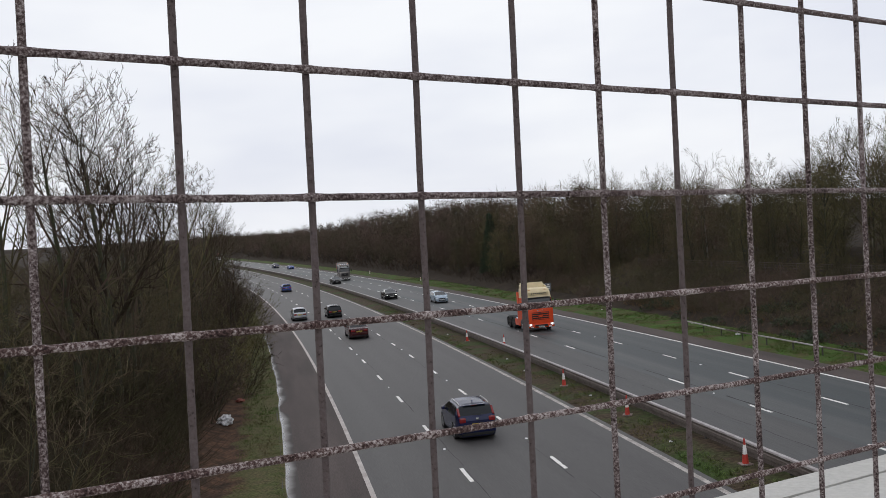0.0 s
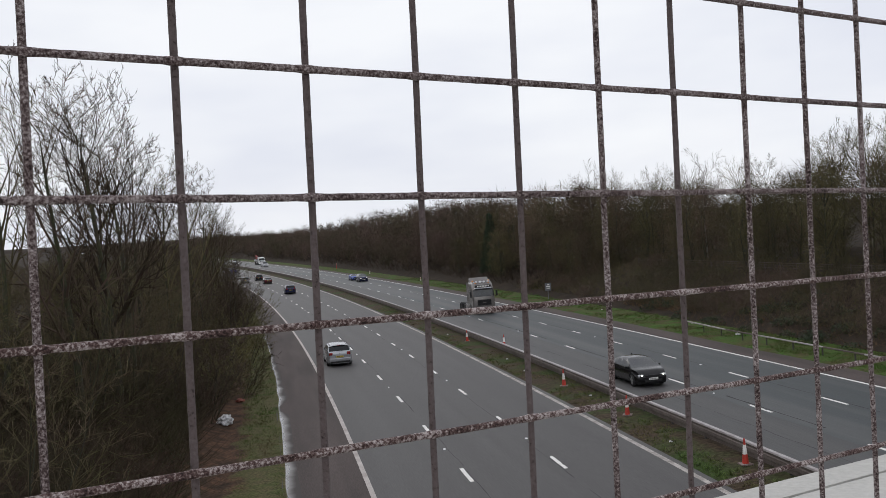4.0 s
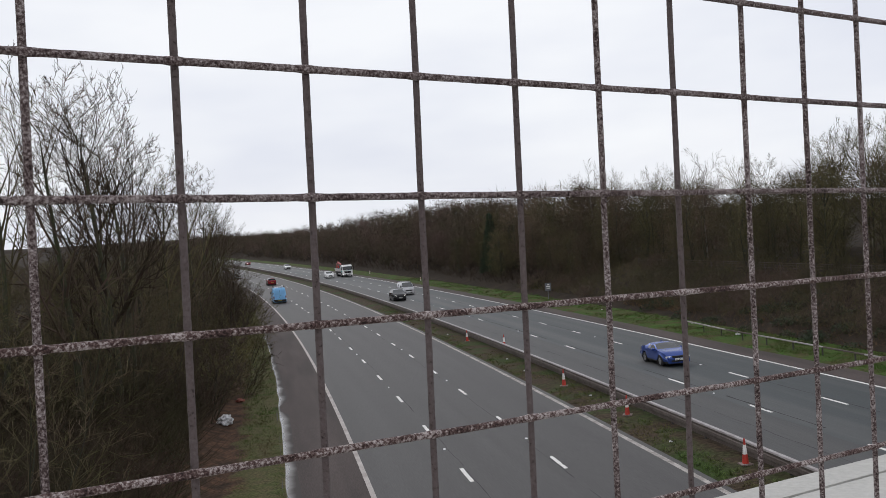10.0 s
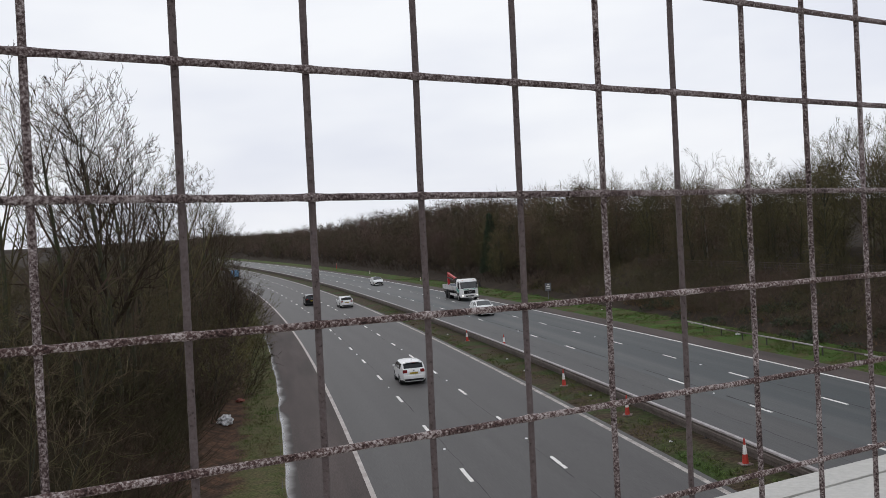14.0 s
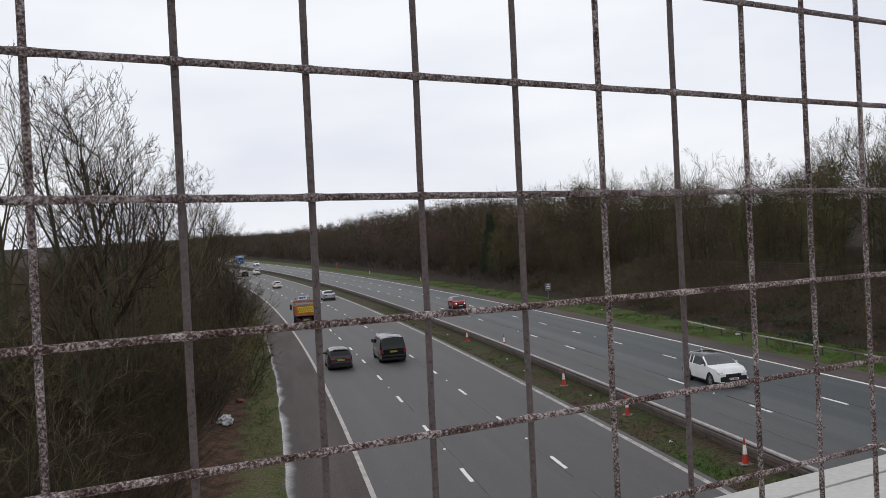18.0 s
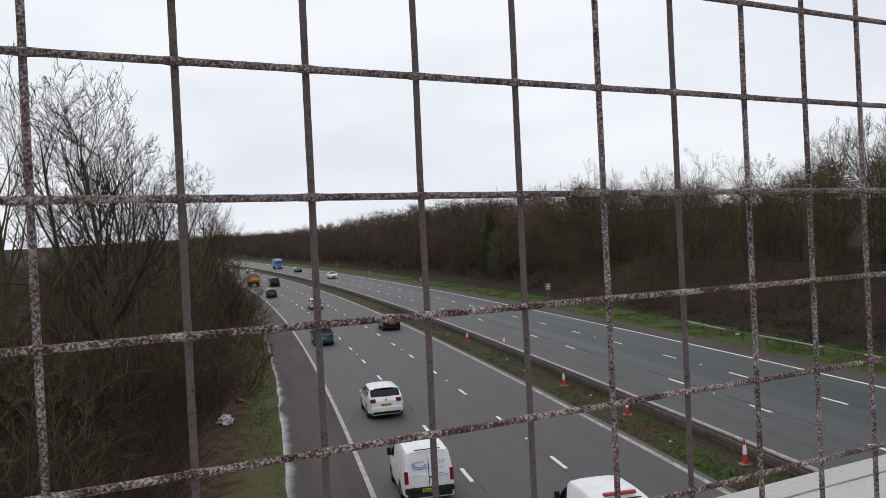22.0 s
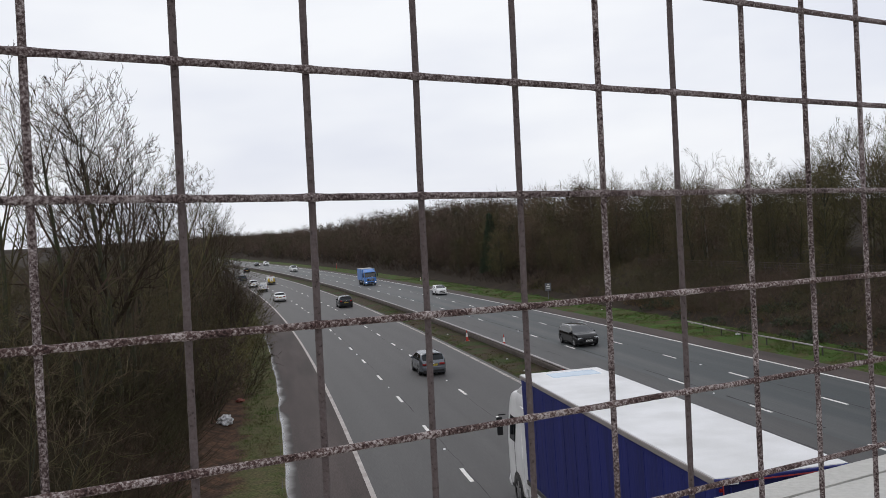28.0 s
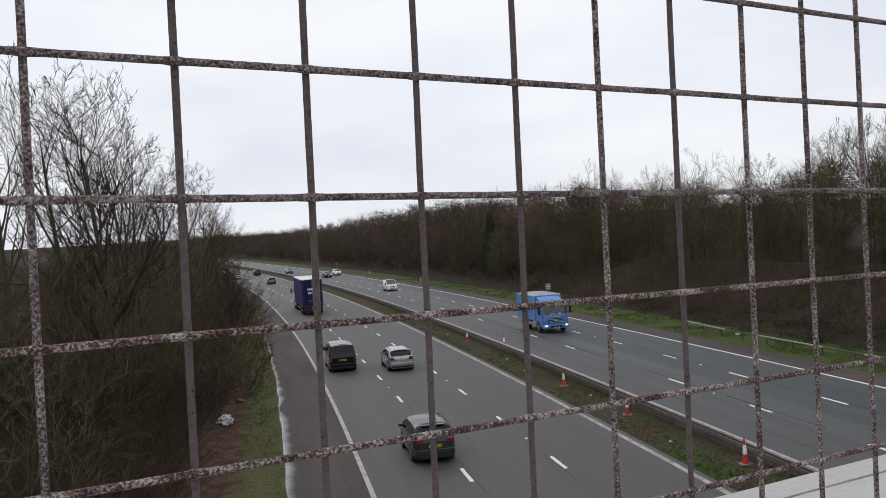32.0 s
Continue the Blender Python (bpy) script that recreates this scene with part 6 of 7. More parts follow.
def clump_tree(seed, height, half, clumps, twigs, width, reach, bark, twig, leader=0.06):
    """A dense bare tree: a stem with limbs, each carrying a round cloud of fine twigs."""
    rng = random.Random(seed)
    stem, crown = Sticks(), Sticks()
    top = Vector((rng.uniform(-0.4, 0.4), rng.uniform(-0.4, 0.4), height * 0.86))
    mid = top * 0.5 + Vector((rng.uniform(-0.4, 0.4), rng.uniform(-0.4, 0.4), 0))
    stem.tube([Vector((0, 0, -0.5)), mid, top], [leader * 1.6, leader, leader * 0.4], 5)
    for i in range(clumps):
        u = (i + rng.random()) / clumps
        z = height * (0.10 + 0.78 * u)
        r = half * (math.sin(math.pi * (0.22 + 0.70 * u)) ** 0.8) * math.sqrt(rng.random())
        t = i * 2.4 + rng.uniform(-0.6, 0.6)
        c = Vector((r * math.cos(t), r * math.sin(t), z))
        foot = Vector((0, 0, -0.5)).lerp(top, max(0.03, min(0.95, (z - r * 0.9) / height)))
        stem.tube([foot, foot.lerp(c, 0.5) + Vector((0, 0, -0.1 * r)), c], [leader * 0.7, leader * 0.5, leader * 0.2], 3)
        size = half * rng.uniform(0.38, 0.62)
        tall = rng.uniform(0.7, 1.05)
        for j in range(twigs // clumps):
            d = Vector((rng.gauss(0, 1), rng.gauss(0, 1), rng.gauss(0, 1))).normalized()
            p = c + Vector((d.x, d.y, d.z * tall)) * size * rng.random() ** 0.45
            e = (d * 0.7 + Vector((rng.uniform(-1, 1), rng.uniform(-1, 1), rng.uniform(-0.6, 1.3))) * 0.7).normalized()
            L = reach * rng.uniform(0.45, 1.2)
            w = e.orthogonal().normalized()
            w.rotate(Matrix.Rotation(rng.uniform(0, 3.14), 3, e))
            w *= width * rng.uniform(0.6, 1.3) / 2
            k = len(crown.v)
            crown.v.extend((p - w, p + w, p + e * L))
            crown.f.append((k, k + 1, k + 2))
    return (mesh_of("trunk", stem.v, stem.f, bark, True), mesh_of("crown", crown.v, crown.f, twig))


NEAR_PLAN = [(12, 0.50, 0.18), (7, 0.50, 0.18), (5, 0.52, 0.15), (3, 0.58, 0.1)]
near_trees = [tree_meshes(11 + i, 12.4, NEAR_PLAN, 0.17, 0.0090, BARK_MOSS if i != 1 else BARK, TWIG if i != 2 else TWIG_GREEN, 1, 0.0,
                          (9, 6, 4, 3, 2), 0.03, 1.0) for i in range(3)]
WOOD = (WOOD_OLIVE, WOOD_BROWN, WOOD_MAUVE, WOOD_OLIVE)
BARKS, TWIGS = (BARK, BARK_MOSS, BARK_PALE, BARK), (TWIG, TWIG_GREEN, TWIG_MAUVE, TWIG_GREEN)
thickets = [tree_meshes(51 + i, 8.0, [(9, 0.44, 0.04), (6, 0.46, 0.1), (3, 0.5, 0.1)], 0.045, 0.0105, BARKS[i % 2], TWIG_DIM, 5, 0.42, (6, 4, 3, 2), -0.05, 0.5) for i in range(3)]
bushes = [tree_meshes(81 + i, 4.6, [(10, 0.46, 0.06), (6, 0.5, 0.1), (4, 0.5, 0.1)], 0.040, 0.0090, BARK, TWIGS[i], 6, 0.60, (6, 4, 3, 1), -0.07, 0.4) for i in range(2)]
feather = [tree_meshes(31 + i, 9.0, [(12, 0.50, 0.24), (8, 0.48, 0.15), (5, 0.55, 0.1)], 0.08, 0.0082, BARKS[2 * i], WOOD[2 * i], 1, 0.0, (6, 4, 3, 2), 0.04, 1.0) for i in range(2)]
near_wood = [clump_tree(131 + i, 9.0, 2.3, 19, 3000, 0.026, 0.80, BARKS[i], WOOD[i]) for i in range(4)]
mid_wood = [clump_tree(141 + i, 9.0, 2.4, 15, 1400, 0.050, 1.0, BARKS[i], WOOD[i], 0.07) for i in range(4)]
far_wood = [clump_tree(161 + i, 9.0, 2.8, 12, 560, 0.10, 1.25, BARK, TWIGS[i], 0.10) for i in range(3)]


def left_woods():
    rng = random.Random(4)
    label = "bare winter tree with mossy trunk and fine twigs"
    for s, o, size, k in ((42.0, -14.7, 1.06, 0), (45.0, -13.6, 1.10, 0), (42.0, -17.6, 0.92, 2), (49.0, -14.6, 1.0, 1), (55.0, -14.3, 1.02, 1), (63.0, -14.6, 1.0, 0),
                          (72.0, -13.6, 0.92, 2), (84.0, -12.6, 0.98, 1), (97.0, -12.4, 0.9, 0), (112.0, -11.6, 0.86, 2), (132.0, -11.4, 0.86, 1), (150.0, -11.0, 0.8, 0)):
        tree(near_trees[k], planted(s, o, rng.uniform(0, 6.28), size * (1.10 if s > 48 else 1.0)), label, "trees on the near bank")
    for i in range(46):
        s = 28 + i * 2.4 + rng.uniform(-1, 1)
        o = -11.9 - rng.uniform(0, 6.5) - (1.2 if s < 45 else 0)
        top = rng.uniform(6.2, 9.2) - bank_height(s, o)
        tree(thickets[rng.randrange(3)], planted(s, o, rng.uniform(0, 6.28), max(0.4, top / 7.6)), "many-stemmed bare hazel thicket on the bank", "thickets on the near bank")
    for i in range(40):
        s = 40 + i * 3.6 + rng.uniform(-3, 3)
        o = -18.5 - rng.uniform(0, 14)
        tree(near_wood[(0, 1, 3)[rng.randrange(3)]], planted(s, o, rng.uniform(0, 6.28), (rng.uniform(8.2, 9.8) - bank_height(s, o)) / 9.0), "bare winter tree in the wood behind", "trees on the near bank")
    for i in range(30):
        s, o = rng.uniform(50, 105), -20 - rng.uniform(0, 14)
        tree(near_wood[(0, 1, 3)[rng.randrange(3)]], planted(s, o, rng.uniform(0, 6.28), (rng.uniform(8.8, 10.4) - bank_height(s, o)) / 9.0), "bare winter tree in the wood behind", "trees on the near bank")
    for i in range(16):
        s, o = rng.uniform(36, 62), -21 - rng.uniform(0, 14)
        tree(near_wood[(0, 1, 3)[rng.randrange(3)]], planted(s, o, rng.uniform(0, 6.28), (rng.uniform(8.6, 10.0) - bank_height(s, o)) / 9.0), "bare winter tree in the wood behind", "trees on the near bank")
    placed = []
    for i in range(60):
        s = 150 + i * 8 + rng.uniform(-3, 3)
        for o in (-12.5, -19):
            placed.append((far_wood[rng.randrange(3)], planted(s, o - rng.uniform(0, 4), rng.uniform(0, 6.28), rng.uniform(0.75, 1.0))))
    woods("far_woods", placed, "bare brown winter wood along the road")
    for i in range(40):
        s = 50 + i * 2.7 + rng.uniform(-1, 1)
        tree(bushes[rng.randrange(2)], planted(s, -10.2 - rng.uniform(0, 1.3), rng.uniform(0, 6.28), rng.uniform(0.7, 1.05)), "wide arching bare bush at the verge", "thickets on the near bank")
    for s, o, size in ((59.5, -9.0, 0.75), (63.5, -8.9, 0.85), (76, -9.0, 1.0), (84, -9.0, 1.0), (92, -8.9, 1.0), (101, -8.8, 1.0), (112, -8.9, 0.95), (124, -8.6, 1.0)):
        tree(bushes[rng.randrange(2)], planted(s, o, rng.uniform(0, 6.28), size), "bare bush with twigs hanging over the shoulder", "thickets on the near bank")
    for s, o, size, k in ((72, -9.5, 0.50, 1), (79, -9.2, 0.55, 0), (87, -9.2, 0.58, 1), (95, -9.4, 0.50, 0), (103, -10.0, 0.55, 2), (116, -9.8, 0.55, 1), (70, -11.2, 0.52, 1)):
        tree(near_trees[k], planted(s, o, rng.uniform(0, 6.28), size), label, "trees on the near bank")
    for s, o, size in ((88, -9.9, 0.72), (99, -9.7, 0.8), (113, -9.4, 0.85)):
        tree(thickets[rng.randrange(3)], planted(s, o, rng.uniform(0, 6.28), size), "many-stemmed bare hazel thicket on the bank", "thickets on the near bank")


def wood_top(s, o):
    """How high the wood on the far bank stands above the road."""
    return float(np.interp(s - (o - 36) * 1.6, [40, 62, 66, 70, 80, 92, 108, 128, 146, 168, 192, 232, 268, 300, 324, 414, 490],
                           [15.6, 15.6, 15.2, 13.4, 12.9, 13.9, 14.8, 15.7, 16.2, 16.3, 16.5, 16.8, 16.8, 15.6, 14.4, 13.2, 12.6]))


def right_woods():
    rng = random.Random(9)
    label = "bare winter tree in the dense wood on the cutting bank"
    placed = []
    rows = ((33.8, 3.9, 0.60), (36.5, 3.4, 0.80), (40.5, 3.4, 0.95), (45.0, 3.6, 1.0), (50.0, 4.0, 1.0), (57.0, 4.5, 1.0))
    for row, (o0, gap, low) in enumerate(rows):
        s = 40.0 + row * 2
        if o0 < 38:
            s = 112.0 + row * 3
        while s < 680:
            single = row < 4 and s < 170
            kinds = near_wood if s < 125 and single else (mid_wood if s < 240 else far_wood)
            o = o0 + rng.uniform(-1.6, 1.6)
            need = wood_top(s, o) * low * rng.uniform(0.84, 1.04) - bank_height(s, o)
            k = rng.randrange(len(kinds))
            if k == 2 and len(kinds) == 4 and rng.random() < 0.75:
                k = 1
            m = planted(s, o, rng.uniform(0, 6.28), max(0.3, need / 9.0))
            if single:
                tree(kinds[k], m, label, "trees on the far bank")
            else:
                placed.append((kinds[k], m))
            s += gap * (1.0 if s < 125 else (1.35 if s < 240 else 2.0)) * rng.uniform(0.8, 1.2)
    woods("far_woods", placed, "dense bare brown winter wood on the cutting bank")
    for s, o, top in ((126, 41, 15.6), (123, 43, 15.2), (108, 41, 14.4), (104, 43, 14.2), (95, 41, 14.2), (92, 44, 13.8), (84, 42, 13.6),
                      (73, 41, 14.6), (71, 43, 15.2), (68, 41, 15.0), (66, 43, 15.6), (64, 41, 15.0), (62, 44, 15.6)):
        tree(feather[1 if s in (126, 95) else 0], planted(s, o, rng.uniform(0, 6.28), (top - bank_height(s, o)) / 9.0), "taller bare tree rising over the wood", "trees on the far bank")


left_woods()
right_woods()


def boundary_fence():
    """Weathered post-and-wire fence along the top of the cutting bank."""
    fence = new("boundary_fence")
    tagged(fence, "weathered grey post and wire fence along the bank top", "fence")
    stops = [50 + i * 2.5 for i in range(24)]
    for s in stops:
        part("post", rod(bmesh.new(), spot(s, 38.6, bank_height(s, 38.6) - 0.2), spot(s, 38.6, 4.3), 0.045, 6), RAIL_BACK, fence)
    for h in (3.5, 3.8, 4.05, 4.25):
        wire = bmesh.new()
        for s0, s1 in zip(stops[:-1], stops[1:]):
            rod(wire, spot(s0, 38.55, h), spot(s1, 38.55, h), 0.010 if h < 4.2 else 0.016, 4)
        part("wire", wire, RAIL_BACK, fence)
    netting = bmesh.new()
    for i in range(6 * 23):
        q = 50 + i * 2.5 / 6
        rod(netting, spot(q, 38.56, 3.2), spot(q, 38.56, 4.25), 0.007, 4)
    part("netting", netting, RAIL_BACK, fence)


def bramble_mounds():
    rng = random.Random(21)
    kinds = [clump_tree(201 + i, 1.5, 1.0, 7, 420, 0.022, 0.6, BARK, TWIGS[i], 0.02) for i in range(3)]
    placed = []
    for i in range(230):
        s, o = 42 + 86 * rng.random() ** 1.3, rng.uniform(30.2, 38.5)
        placed.append((kinds[rng.randrange(3)], planted(s, o, rng.uniform(0, 6.28), rng.uniform(0.5, 1.2))))
    woods("brambles", placed, "mounds of brown brambles on the bare cutting bank")


bramble_mounds()
boundary_fence()


def scrub(name, count, s0, s1, o0, o1, length, radius, mat, seed, label, lean=0.5, power=1.0):
    """Arching bramble and hedge stems, too many to count."""
    rng = random.Random(seed)
    sticks = Sticks()
    for i in range(count):
        s = s0 + (s1 - s0) * rng.random() ** power
        o = rng.uniform(o0, o1)
        p = spot(s, o, ground_z(o) + bank_height(s, o) - 0.05)
        L = length * rng.uniform(0.4, 1.25)
        d = Vector((rng.uniform(-1, 1) * lean, rng.uniform(-1, 1) * lean, 1)).normalized()
        sag = Vector((rng.uniform(-1, 1), rng.uniform(-1, 1), -0.6)) * 0.45
        q1 = p + d * L * 0.5
        q2 = q1 + (d + sag).normalized() * L * 0.5
        r = radius * rng.uniform(0.6, 1.3)
        sticks.tube([p, q1, q2], [r, r * 0.7, 0], 3)
        for k in range(3):
            a = p.lerp(q1, rng.uniform(0.4, 1)) if k else q1
            e = a + Vector((rng.uniform(-1, 1), rng.uniform(-1, 1), rng.uniform(-0.2, 1))) * L * 0.3
            sticks.tube([a, e], [r * 0.6, 0], 3)
    return tagged(new(name, mesh_of(name, sticks.v, sticks.f, mat)), label, kind="stuff")


scrub("scrub", 10000, 24, 75, -22, -10.4, 3.0, 0.018, STEMS, 1, "tangled brown bramble and hedge stems on the bank", 1.3)
scrub("scrub", 4000, 75, 190, -22, -9.6, 2.6, 0.018, TWIG_GREEN, 2, "tangled olive hedge stems along the verge", 1.1)
scrub("scrub", 8500, 38, 130, 30.2, 42, 1.7, 0.016, TWIG_DIM, 3, "low brown brambles on the cutting bank", 1.2)


def turf(name, count, s0, s1, o0, o1, tall, wide, mat, seed, label, power=1.6, patchy=0.0):
    """Tufts of rough grass blades."""
    rng = random.Random(seed)
    verts, faces = [], []
    while count:
        count -= 1
        s, o = s0 + (s1 - s0) * rng.random() ** power, rng.uniform(o0, o1)
        if patchy and noise.noise(Vector((s * 0.22, o * 0.45, seed))) < patchy:
            continue
        foot = spot(s, o, ground_z(o) + bank_height(s, o) - 0.02)
        for k in range(8):
            p = foot + Vector((rng.gauss(0, 0.09), rng.gauss(0, 0.09), 0))
            lean = Vector((rng.gauss(0, 1.1), rng.gauss(0, 1.1), 0.8)).normalized()
            a = rng.uniform(0, 3.14)
            w = Vector((math.cos(a), math.sin(a), 0)) * wide * rng.uniform(0.6, 1.3)
            n = len(verts)
            verts += [p - w, p + w, p + lean * tall * rng.uniform(0.4, 1.3)]
            faces.append((n, n + 1, n + 2))
    tagged(new(name, mesh_of(name, verts, faces, mat)), label, kind="stuff")


def leafy_mounds(name, count, s0, s1, o0, o1, mat, seed, label, leaf=0.07):
    """Low mounds of small leaves, as ivy and bramble make them."""
    rng = random.Random(seed)
    verts, faces = [], []
    for i in range(count):
        s, o = s0 + (s1 - s0) * rng.random() ** 1.3, rng.uniform(o0, o1)
        c = spot(s, o, ground_z(o) + bank_height(s, o))
        r = Vector((rng.uniform(0.5, 1.2), rng.uniform(0.5, 1.2), rng.uniform(0.35, 0.9)))
        for k in range(240):
            d = Vector((rng.gauss(0, 1), rng.gauss(0, 1), abs(rng.gauss(0, 1)))).normalized()
            p = c + Vector((d.x * r.x, d.y * r.y, d.z * r.z)) * rng.uniform(0.75, 1.08)
            e = Vector((rng.gauss(0, 1), rng.gauss(0, 1), rng.gauss(0, 0.6))).normalized() * leaf * rng.uniform(0.6, 1.3)
            f = e.cross(d + Vector((rng.gauss(0, 0.4), rng.gauss(0, 0.4), rng.gauss(0, 0.4)))).normalized() * leaf * 0.45
            n = len(verts)
            verts += [p - e, p + f, p + e, p - f]
            faces.append((n, n + 1, n + 2, n + 3))
    tagged(new(name, mesh_of(name, verts, faces, mat)), label, kind="stuff")


turf("grass", 3400, 26, 120, 7.9, 11.0, 0.19, 0.020, BLADES, 5, "rough winter grass on the central reservation", 1.9, -0.05)
turf("grass", 2600, 30, 110, -8.6, -6.80, 0.16, 0.014, BLADES, 6, "rough winter grass on the verge", 1.4, -0.2)
turf("grass", 7500, 40, 190, 24.6, 29.2, 0.22, 0.018, BLADES_LUSH, 7, "lush green grass on the far verge", 1.7, -0.1)
leafy_mounds("ivy", 70, 44, 90, 27.6, 36, IVY, 31, "dark green ivy and bramble mounds on the cutting bank")
leafy_mounds("ivy", 14, 30, 60, -16, -10.8, IVY, 32, "dark green ivy among the bank's brambles", 0.05)
scrub("bracken", 700, 80, 93, 29.8, 32.4, 0.9, 0.014, BRACKEN, 33, "pale dead bracken on the foot of the bank", 1.2)
scrub("bracken", 500, 42, 80, 28.8, 31.0, 0.7, 0.012, BRACKEN, 34, "pale dead bracken on the foot of the bank", 1.2)
scrub("scrub", 5000, 120, 460, 30.6, 42, 2.2, 0.035, TWIG, 4, "brown scrub under the far trees", 0.9, 1.3)


def conifer(m):
    rng = random.Random(2)
    t = new("conifer")
    tagged(t, "dark green conifer among the bare trees", "tree")
    part("trunk", rod(bmesh.new(), (0, 0, 0), (0, 0, 10.5), 0.16, 8, 0.02), BARK, t)
    st = Sticks()
    for i in range(2600):
        z = 1.2 + 9.2 * rng.random() ** 1.2
        r = (10.6 - z) * 0.24 * math.sqrt(rng.random())
        a = rng.uniform(0, 6.283)
        p = Vector((r * math.cos(a), r * math.sin(a), z - r * 0.25))
        e = p + Vector((math.cos(a) * 0.45, math.sin(a) * 0.45, -0.25)) + Vector((rng.uniform(-1, 1), rng.uniform(-1, 1), rng.uniform(-1, 1))) * 0.2
        st.tube([p, e], [0.06, 0], 3)
    piece("crown", mesh_of("crown", st.v, st.f, NEEDLES), t)
    t.matrix_basis = m


conifer(planted(152, 33.5, 0))
conifer(planted(156, 35.0, 1.0, 0.85))


lane_marks()


# ---- motion ----
def drive(thing, toward, first, last, mid, s, v, a, b, lane, drift, bend=0.0):
    """Drive along the road: place, speed, gain and its change at the time mid, and the lane with its drift;
    beyond first and last the speed and the lane stay as they are there."""
    rows = []
    times = [0.0] + [x for x in np.arange(0.5, 31.8, 0.5)] + [32.0]
    for t in times:
        c = min(max(t, first), last)
        d = c - mid
        x = s + v * d + a * d * d + b * d ** 3 + (v + 2 * a * d + 3 * b * d * d) * (t - c)
        o = lane + drift * d + bend * d * d
        rows.append((float(t), road_pose(x, o, 0.0, toward)))
    walk(thing, rows)


def motions():
    drive(FLEET["a1"], False, 0, 5.5, 2.50, 122.61, 32.627, -0.0068, -0.00067, 1.72, 0.016, 0.0000)
    drive(FLEET["a2"], False, 0, 3.5, 1.90, 149.37, 32.659, -0.0013, -0.00022, 1.76, 0.086, -0.0001)
    drive(FLEET["a3"], False, 0, 3.5, 1.90, 172.98, 31.348, -0.0084, 0.00046, 2.04, -0.029, 0.0004)
    drive(FLEET["a4"], False, 0, 3, 1.50, 157.51, 29.355, -0.0015, -0.00001, -1.98, 0.008, -0.0000)
    drive(FLEET["a5"], False, 0, 2, 1.00, 210.34, 30.946, -0.0002, -0.00000, 1.89, 0.032, 0.0001)
    drive(FLEET["a6"], False, 3, 8, 5.50, 116.51, 30.986, 0.0075, -0.00251, -2.06, -0.130, 0.0003)
    drive(FLEET["a8"], False, 5.5, 11, 8.07, 145.74, 33.085, -0.0272, 0.00087, 1.81, 0.047, 0.0001)
    drive(FLEET["a9"], False, 6, 13, 9.50, 135.05, 27.562, -0.0106, 0.00175, -2.00, -0.023, 0.0001)
    drive(FLEET["a10"], False, 11, 17, 14.00, 137.68, 33.117, -0.0643, 0.00159, 1.71, -0.066, 0.0003)
    drive(FLEET["a11"], False, 11.5, 17, 14.07, 130.30, 37.746, -0.0473, 0.00215, 5.39, 0.149, -0.0001)
    drive(FLEET["a12"], False, 13.5, 19, 16.07, 129.19, 34.377, 0.0162, -0.00029, 1.62, 0.011, -0.0000)
    drive(FLEET["a13"], False, 16.5, 22, 19.07, 134.56, 26.231, -0.0646, 0.00113, -1.78, -0.006, 0.0003)
    drive(FLEET["a14"], False, 17, 24, 20.50, 128.68, 24.273, -0.0129, 0.00115, -2.03, -0.009, 0.0002)
    drive(FLEET["a15"], False, 17, 23, 20.00, 136.77, 33.670, -0.0704, 0.00132, 1.96, 0.010, 0.0003)
    drive(FLEET["a16"], False, 16.5, 20, 18.10, 149.26, 35.876, -0.0044, 0.00022, 5.24, 0.056, 0.0001)
    drive(FLEET["a17"], False, 19.5, 25, 22.07, 131.53, 33.714, -0.0034, 0.00002, 1.54, -0.051, 0.0001)
    drive(FLEET["a18"], False, 20, 25.5, 22.93, 108.75, 26.000, -0.0151, -0.00041, -1.83, 0.023, 0.0003)
    drive(FLEET["a19"], False, 20.5, 25.5, 22.77, 119.07, 34.749, -0.0261, 0.00048, 5.46, 0.044, 0.0001)
    drive(FLEET["a20"], False, 21.5, 28, 24.56, 116.00, 26.450, -0.0016, 0.00004, -1.74, -0.131, 0.0001)
    drive(FLEET["a21"], False, 22, 29, 25.50, 121.96, 25.515, -0.0147, -0.00029, -1.98, -0.025, 0.0002)
    drive(FLEET["a22"], False, 22.5, 28, 25.07, 120.94, 31.547, 0.0235, 0.00166, 2.10, 0.029, -0.0003)
    drive(FLEET["a23"], False, 23.5, 30, 26.56, 114.30, 26.357, 0.0337, -0.00162, -1.78, 0.081, -0.0003)
    drive(FLEET["a24"], False, 25.5, 31, 28.50, 145.96, 36.116, -0.0493, 0.00188, 5.30, -0.050, 0.0003)
    drive(FLEET["a25"], False, 27.5, 32, 29.58, 122.06, 38.654, -0.0396, 0.00233, 1.97, -0.439, 0.2733)
    drive(FLEET["a26"], False, 28, 32, 30.50, 81.30, 26.815, 0.15, -0.095, 0.92, -0.440, 0.0003)
    drive(FLEET["a27"], False, 30.6, 32, 31.20, 47.98, 23.751, 0.0122, -0.00000, -1.87, -0.060, -0.0097)
    drive(FLEET["a28"], False, 31, 32, 31.50, 48.89, 31.117, 0.0000, 0.00000, 1.82, 0.003, 0.0001)
    drive(FLEET["a29"], False, 32, 32.1, 32.00, 37.80, 27.000, 0.0000, 0.00000, -0.75, 0.000, 0.0000)
    drive(FLEET["b1"], True, 0, 1.5, 0.83, 60.21, -24.429, 0.0161, 0.00000, 16.48, -0.020, -0.0048)
    drive(FLEET["b2"], True, 0, 3, 1.50, 85.28, -34.190, 0.3294, 0.10189, 12.87, -0.130, -0.0012)
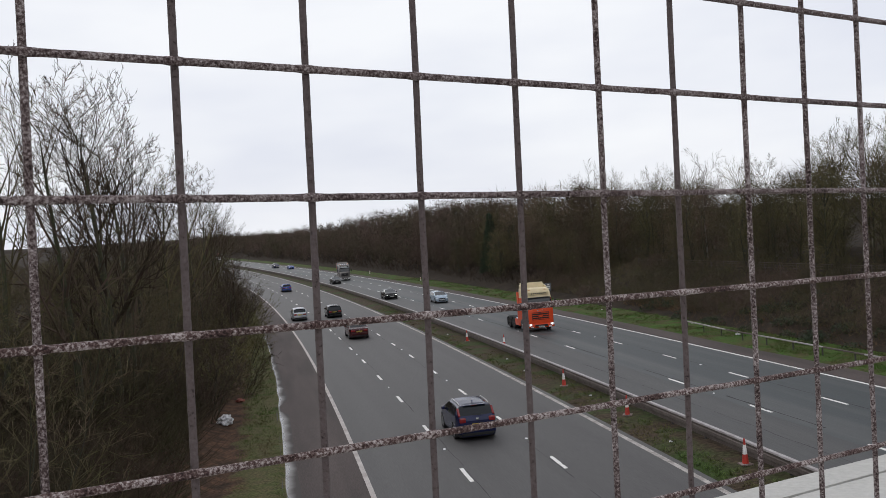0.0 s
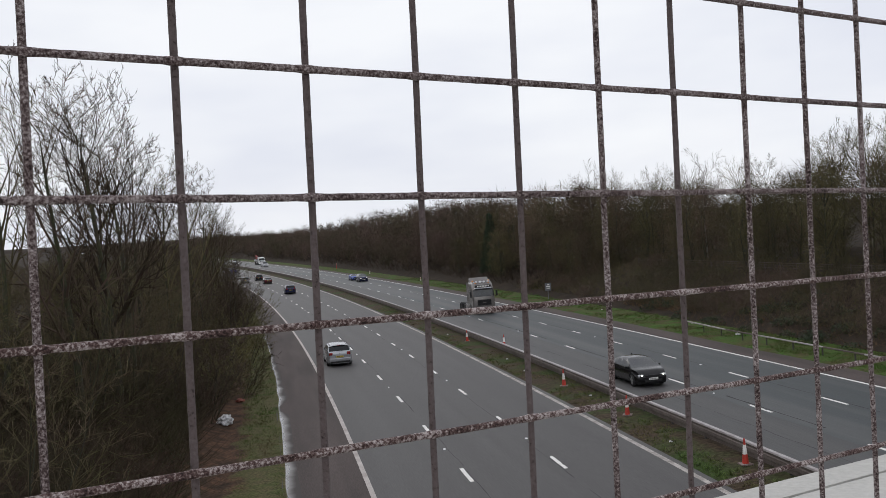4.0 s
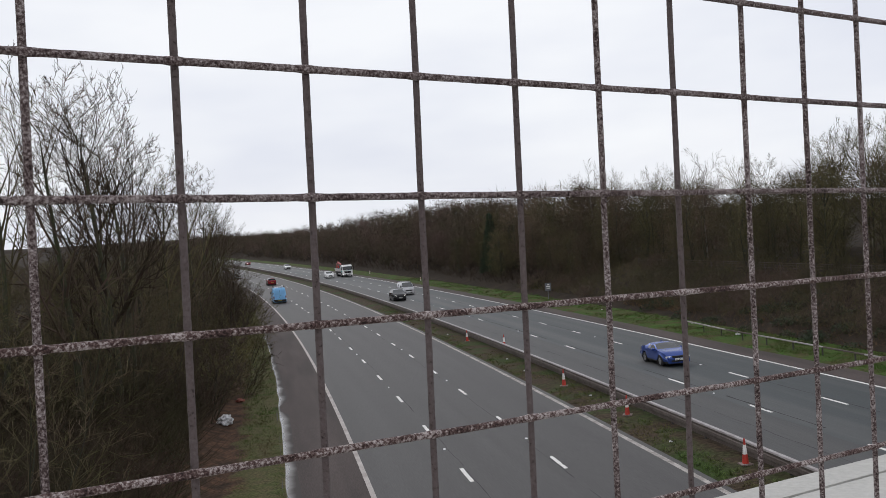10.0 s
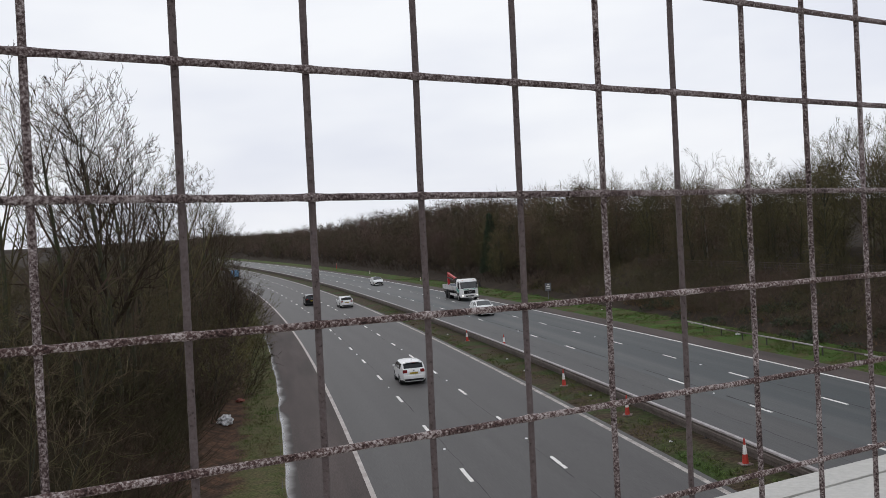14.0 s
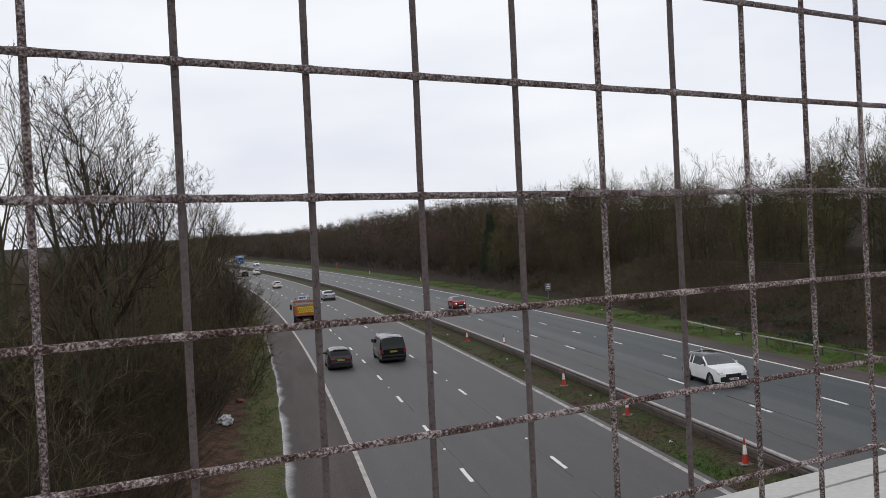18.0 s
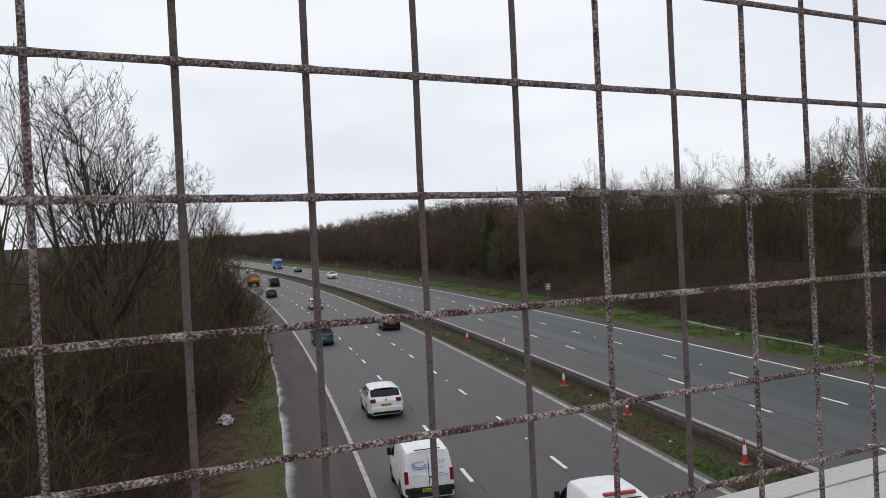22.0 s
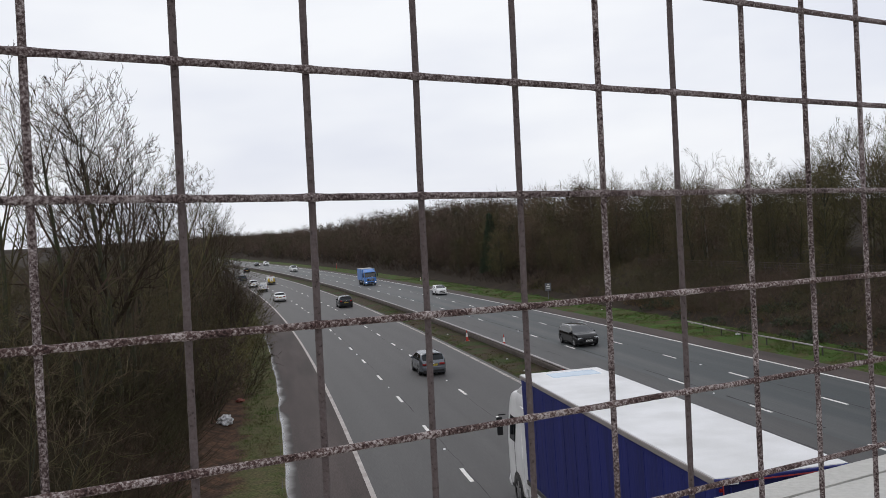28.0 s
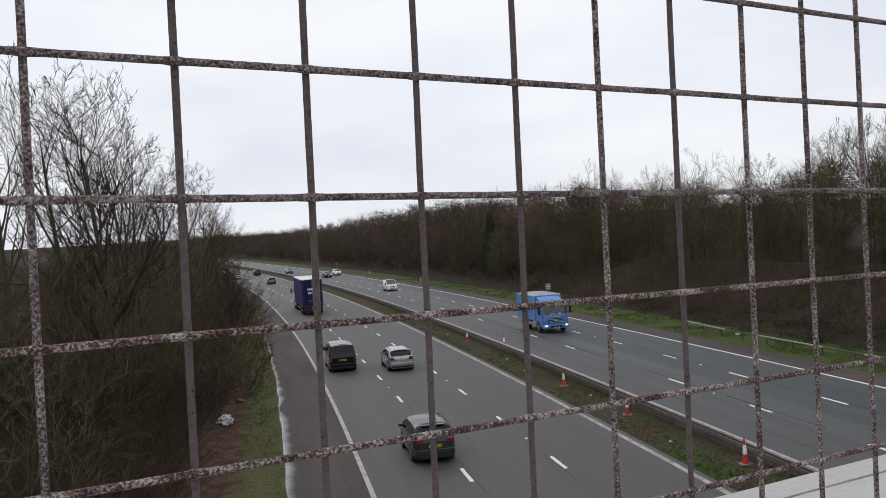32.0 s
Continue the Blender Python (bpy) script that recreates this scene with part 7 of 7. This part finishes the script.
    drive(FLEET["b3"], True, 0, 3, 1.50, 83.71, -25.335, 0.0016, -0.00048, 16.87, -0.028, -0.0000)
    drive(FLEET["b4"], True, 0, 3.5, 1.90, 125.05, -35.881, 0.0097, 0.00071, 13.23, -0.015, -0.0001)
    drive(FLEET["b5"], True, 0, 6, 3.00, 127.15, -25.913, 0.0500, 0.01989, 16.95, 0.020, 0.0001)
    drive(FLEET["b6"], True, 0, 9, 4.22, 186.81, -31.301, 0.0459, 0.01037, 18.94, 0.350, 0.0040)
    drive(FLEET["b7"], True, 0, 10.5, 5.64, 162.27, -24.180, -0.0409, -0.00839, 18.40, -0.189, -0.0140)
    drive(FLEET["b8"], True, 5.5, 13, 9.06, 173.32, -32.673, -0.0255, 0.00018, 16.77, -0.025, 0.0000)
    drive(FLEET["b9"], True, 6, 12, 8.81, 181.53, -41.523, -0.0455, -0.00321, 13.25, 0.109, 0.0002)
    drive(FLEET["b10"], True, 6, 17, 11.50, 184.02, -24.791, -0.0350, 0.00450, 20.55, 0.040, 0.0000)
    drive(FLEET["b11"], True, 8, 14.5, 11.44, 176.95, -30.579, 0.0185, 0.00139, 16.48, 0.037, -0.0001)
    drive(FLEET["b12"], True, 9, 18, 13.50, 190.97, -31.435, -0.0798, -0.00703, 18.35, -0.156, -0.0530)
    drive(FLEET["b13"], True, 12, 20, 16.25, 167.47, -32.906, -0.0109, -0.00030, 16.37, -0.001, -0.0000)
    drive(FLEET["b14"], True, 20, 25.5, 22.93, 185.83, -34.348, 0.0177, -0.00034, 16.59, -0.025, -0.0001)
    drive(FLEET["b15"], True, 21, 29, 25.00, 170.28, -33.878, -0.0457, -0.01180, 16.45, -0.096, -0.0001)
    drive(FLEET["b16"], True, 23, 31, 27.00, 167.80, -31.728, 0.1609, 0.00067, 20.29, 0.084, -0.0002)
    drive(FLEET["b17"], True, 21, 32, 26.50, 212.80, -23.004, -0.2350, -0.00505, 17.25, -0.020, 0.0000)
    drive(FLEET["b18"], True, 27.5, 32, 29.58, 229.85, -30.538, -0.0108, 0.00030, 16.64, 0.088, 0.0001)
    drive(FLEET["b19"], True, 29, 32, 30.50, 272.75, -31.878, 0.0007, 0.00005, 16.54, 0.050, -0.0001)
    drive(FLEET["b20"], True, 29, 32, 30.33, 283.59, -30.409, -0.0008, -0.00000, 20.23, 0.058, 0.0000)
    drive(FLEET["b21"], True, 31, 32, 31.50, 283.87, -34.326, 0.0000, 0.00000, 13.34, 0.112, 0.0012)


motions()
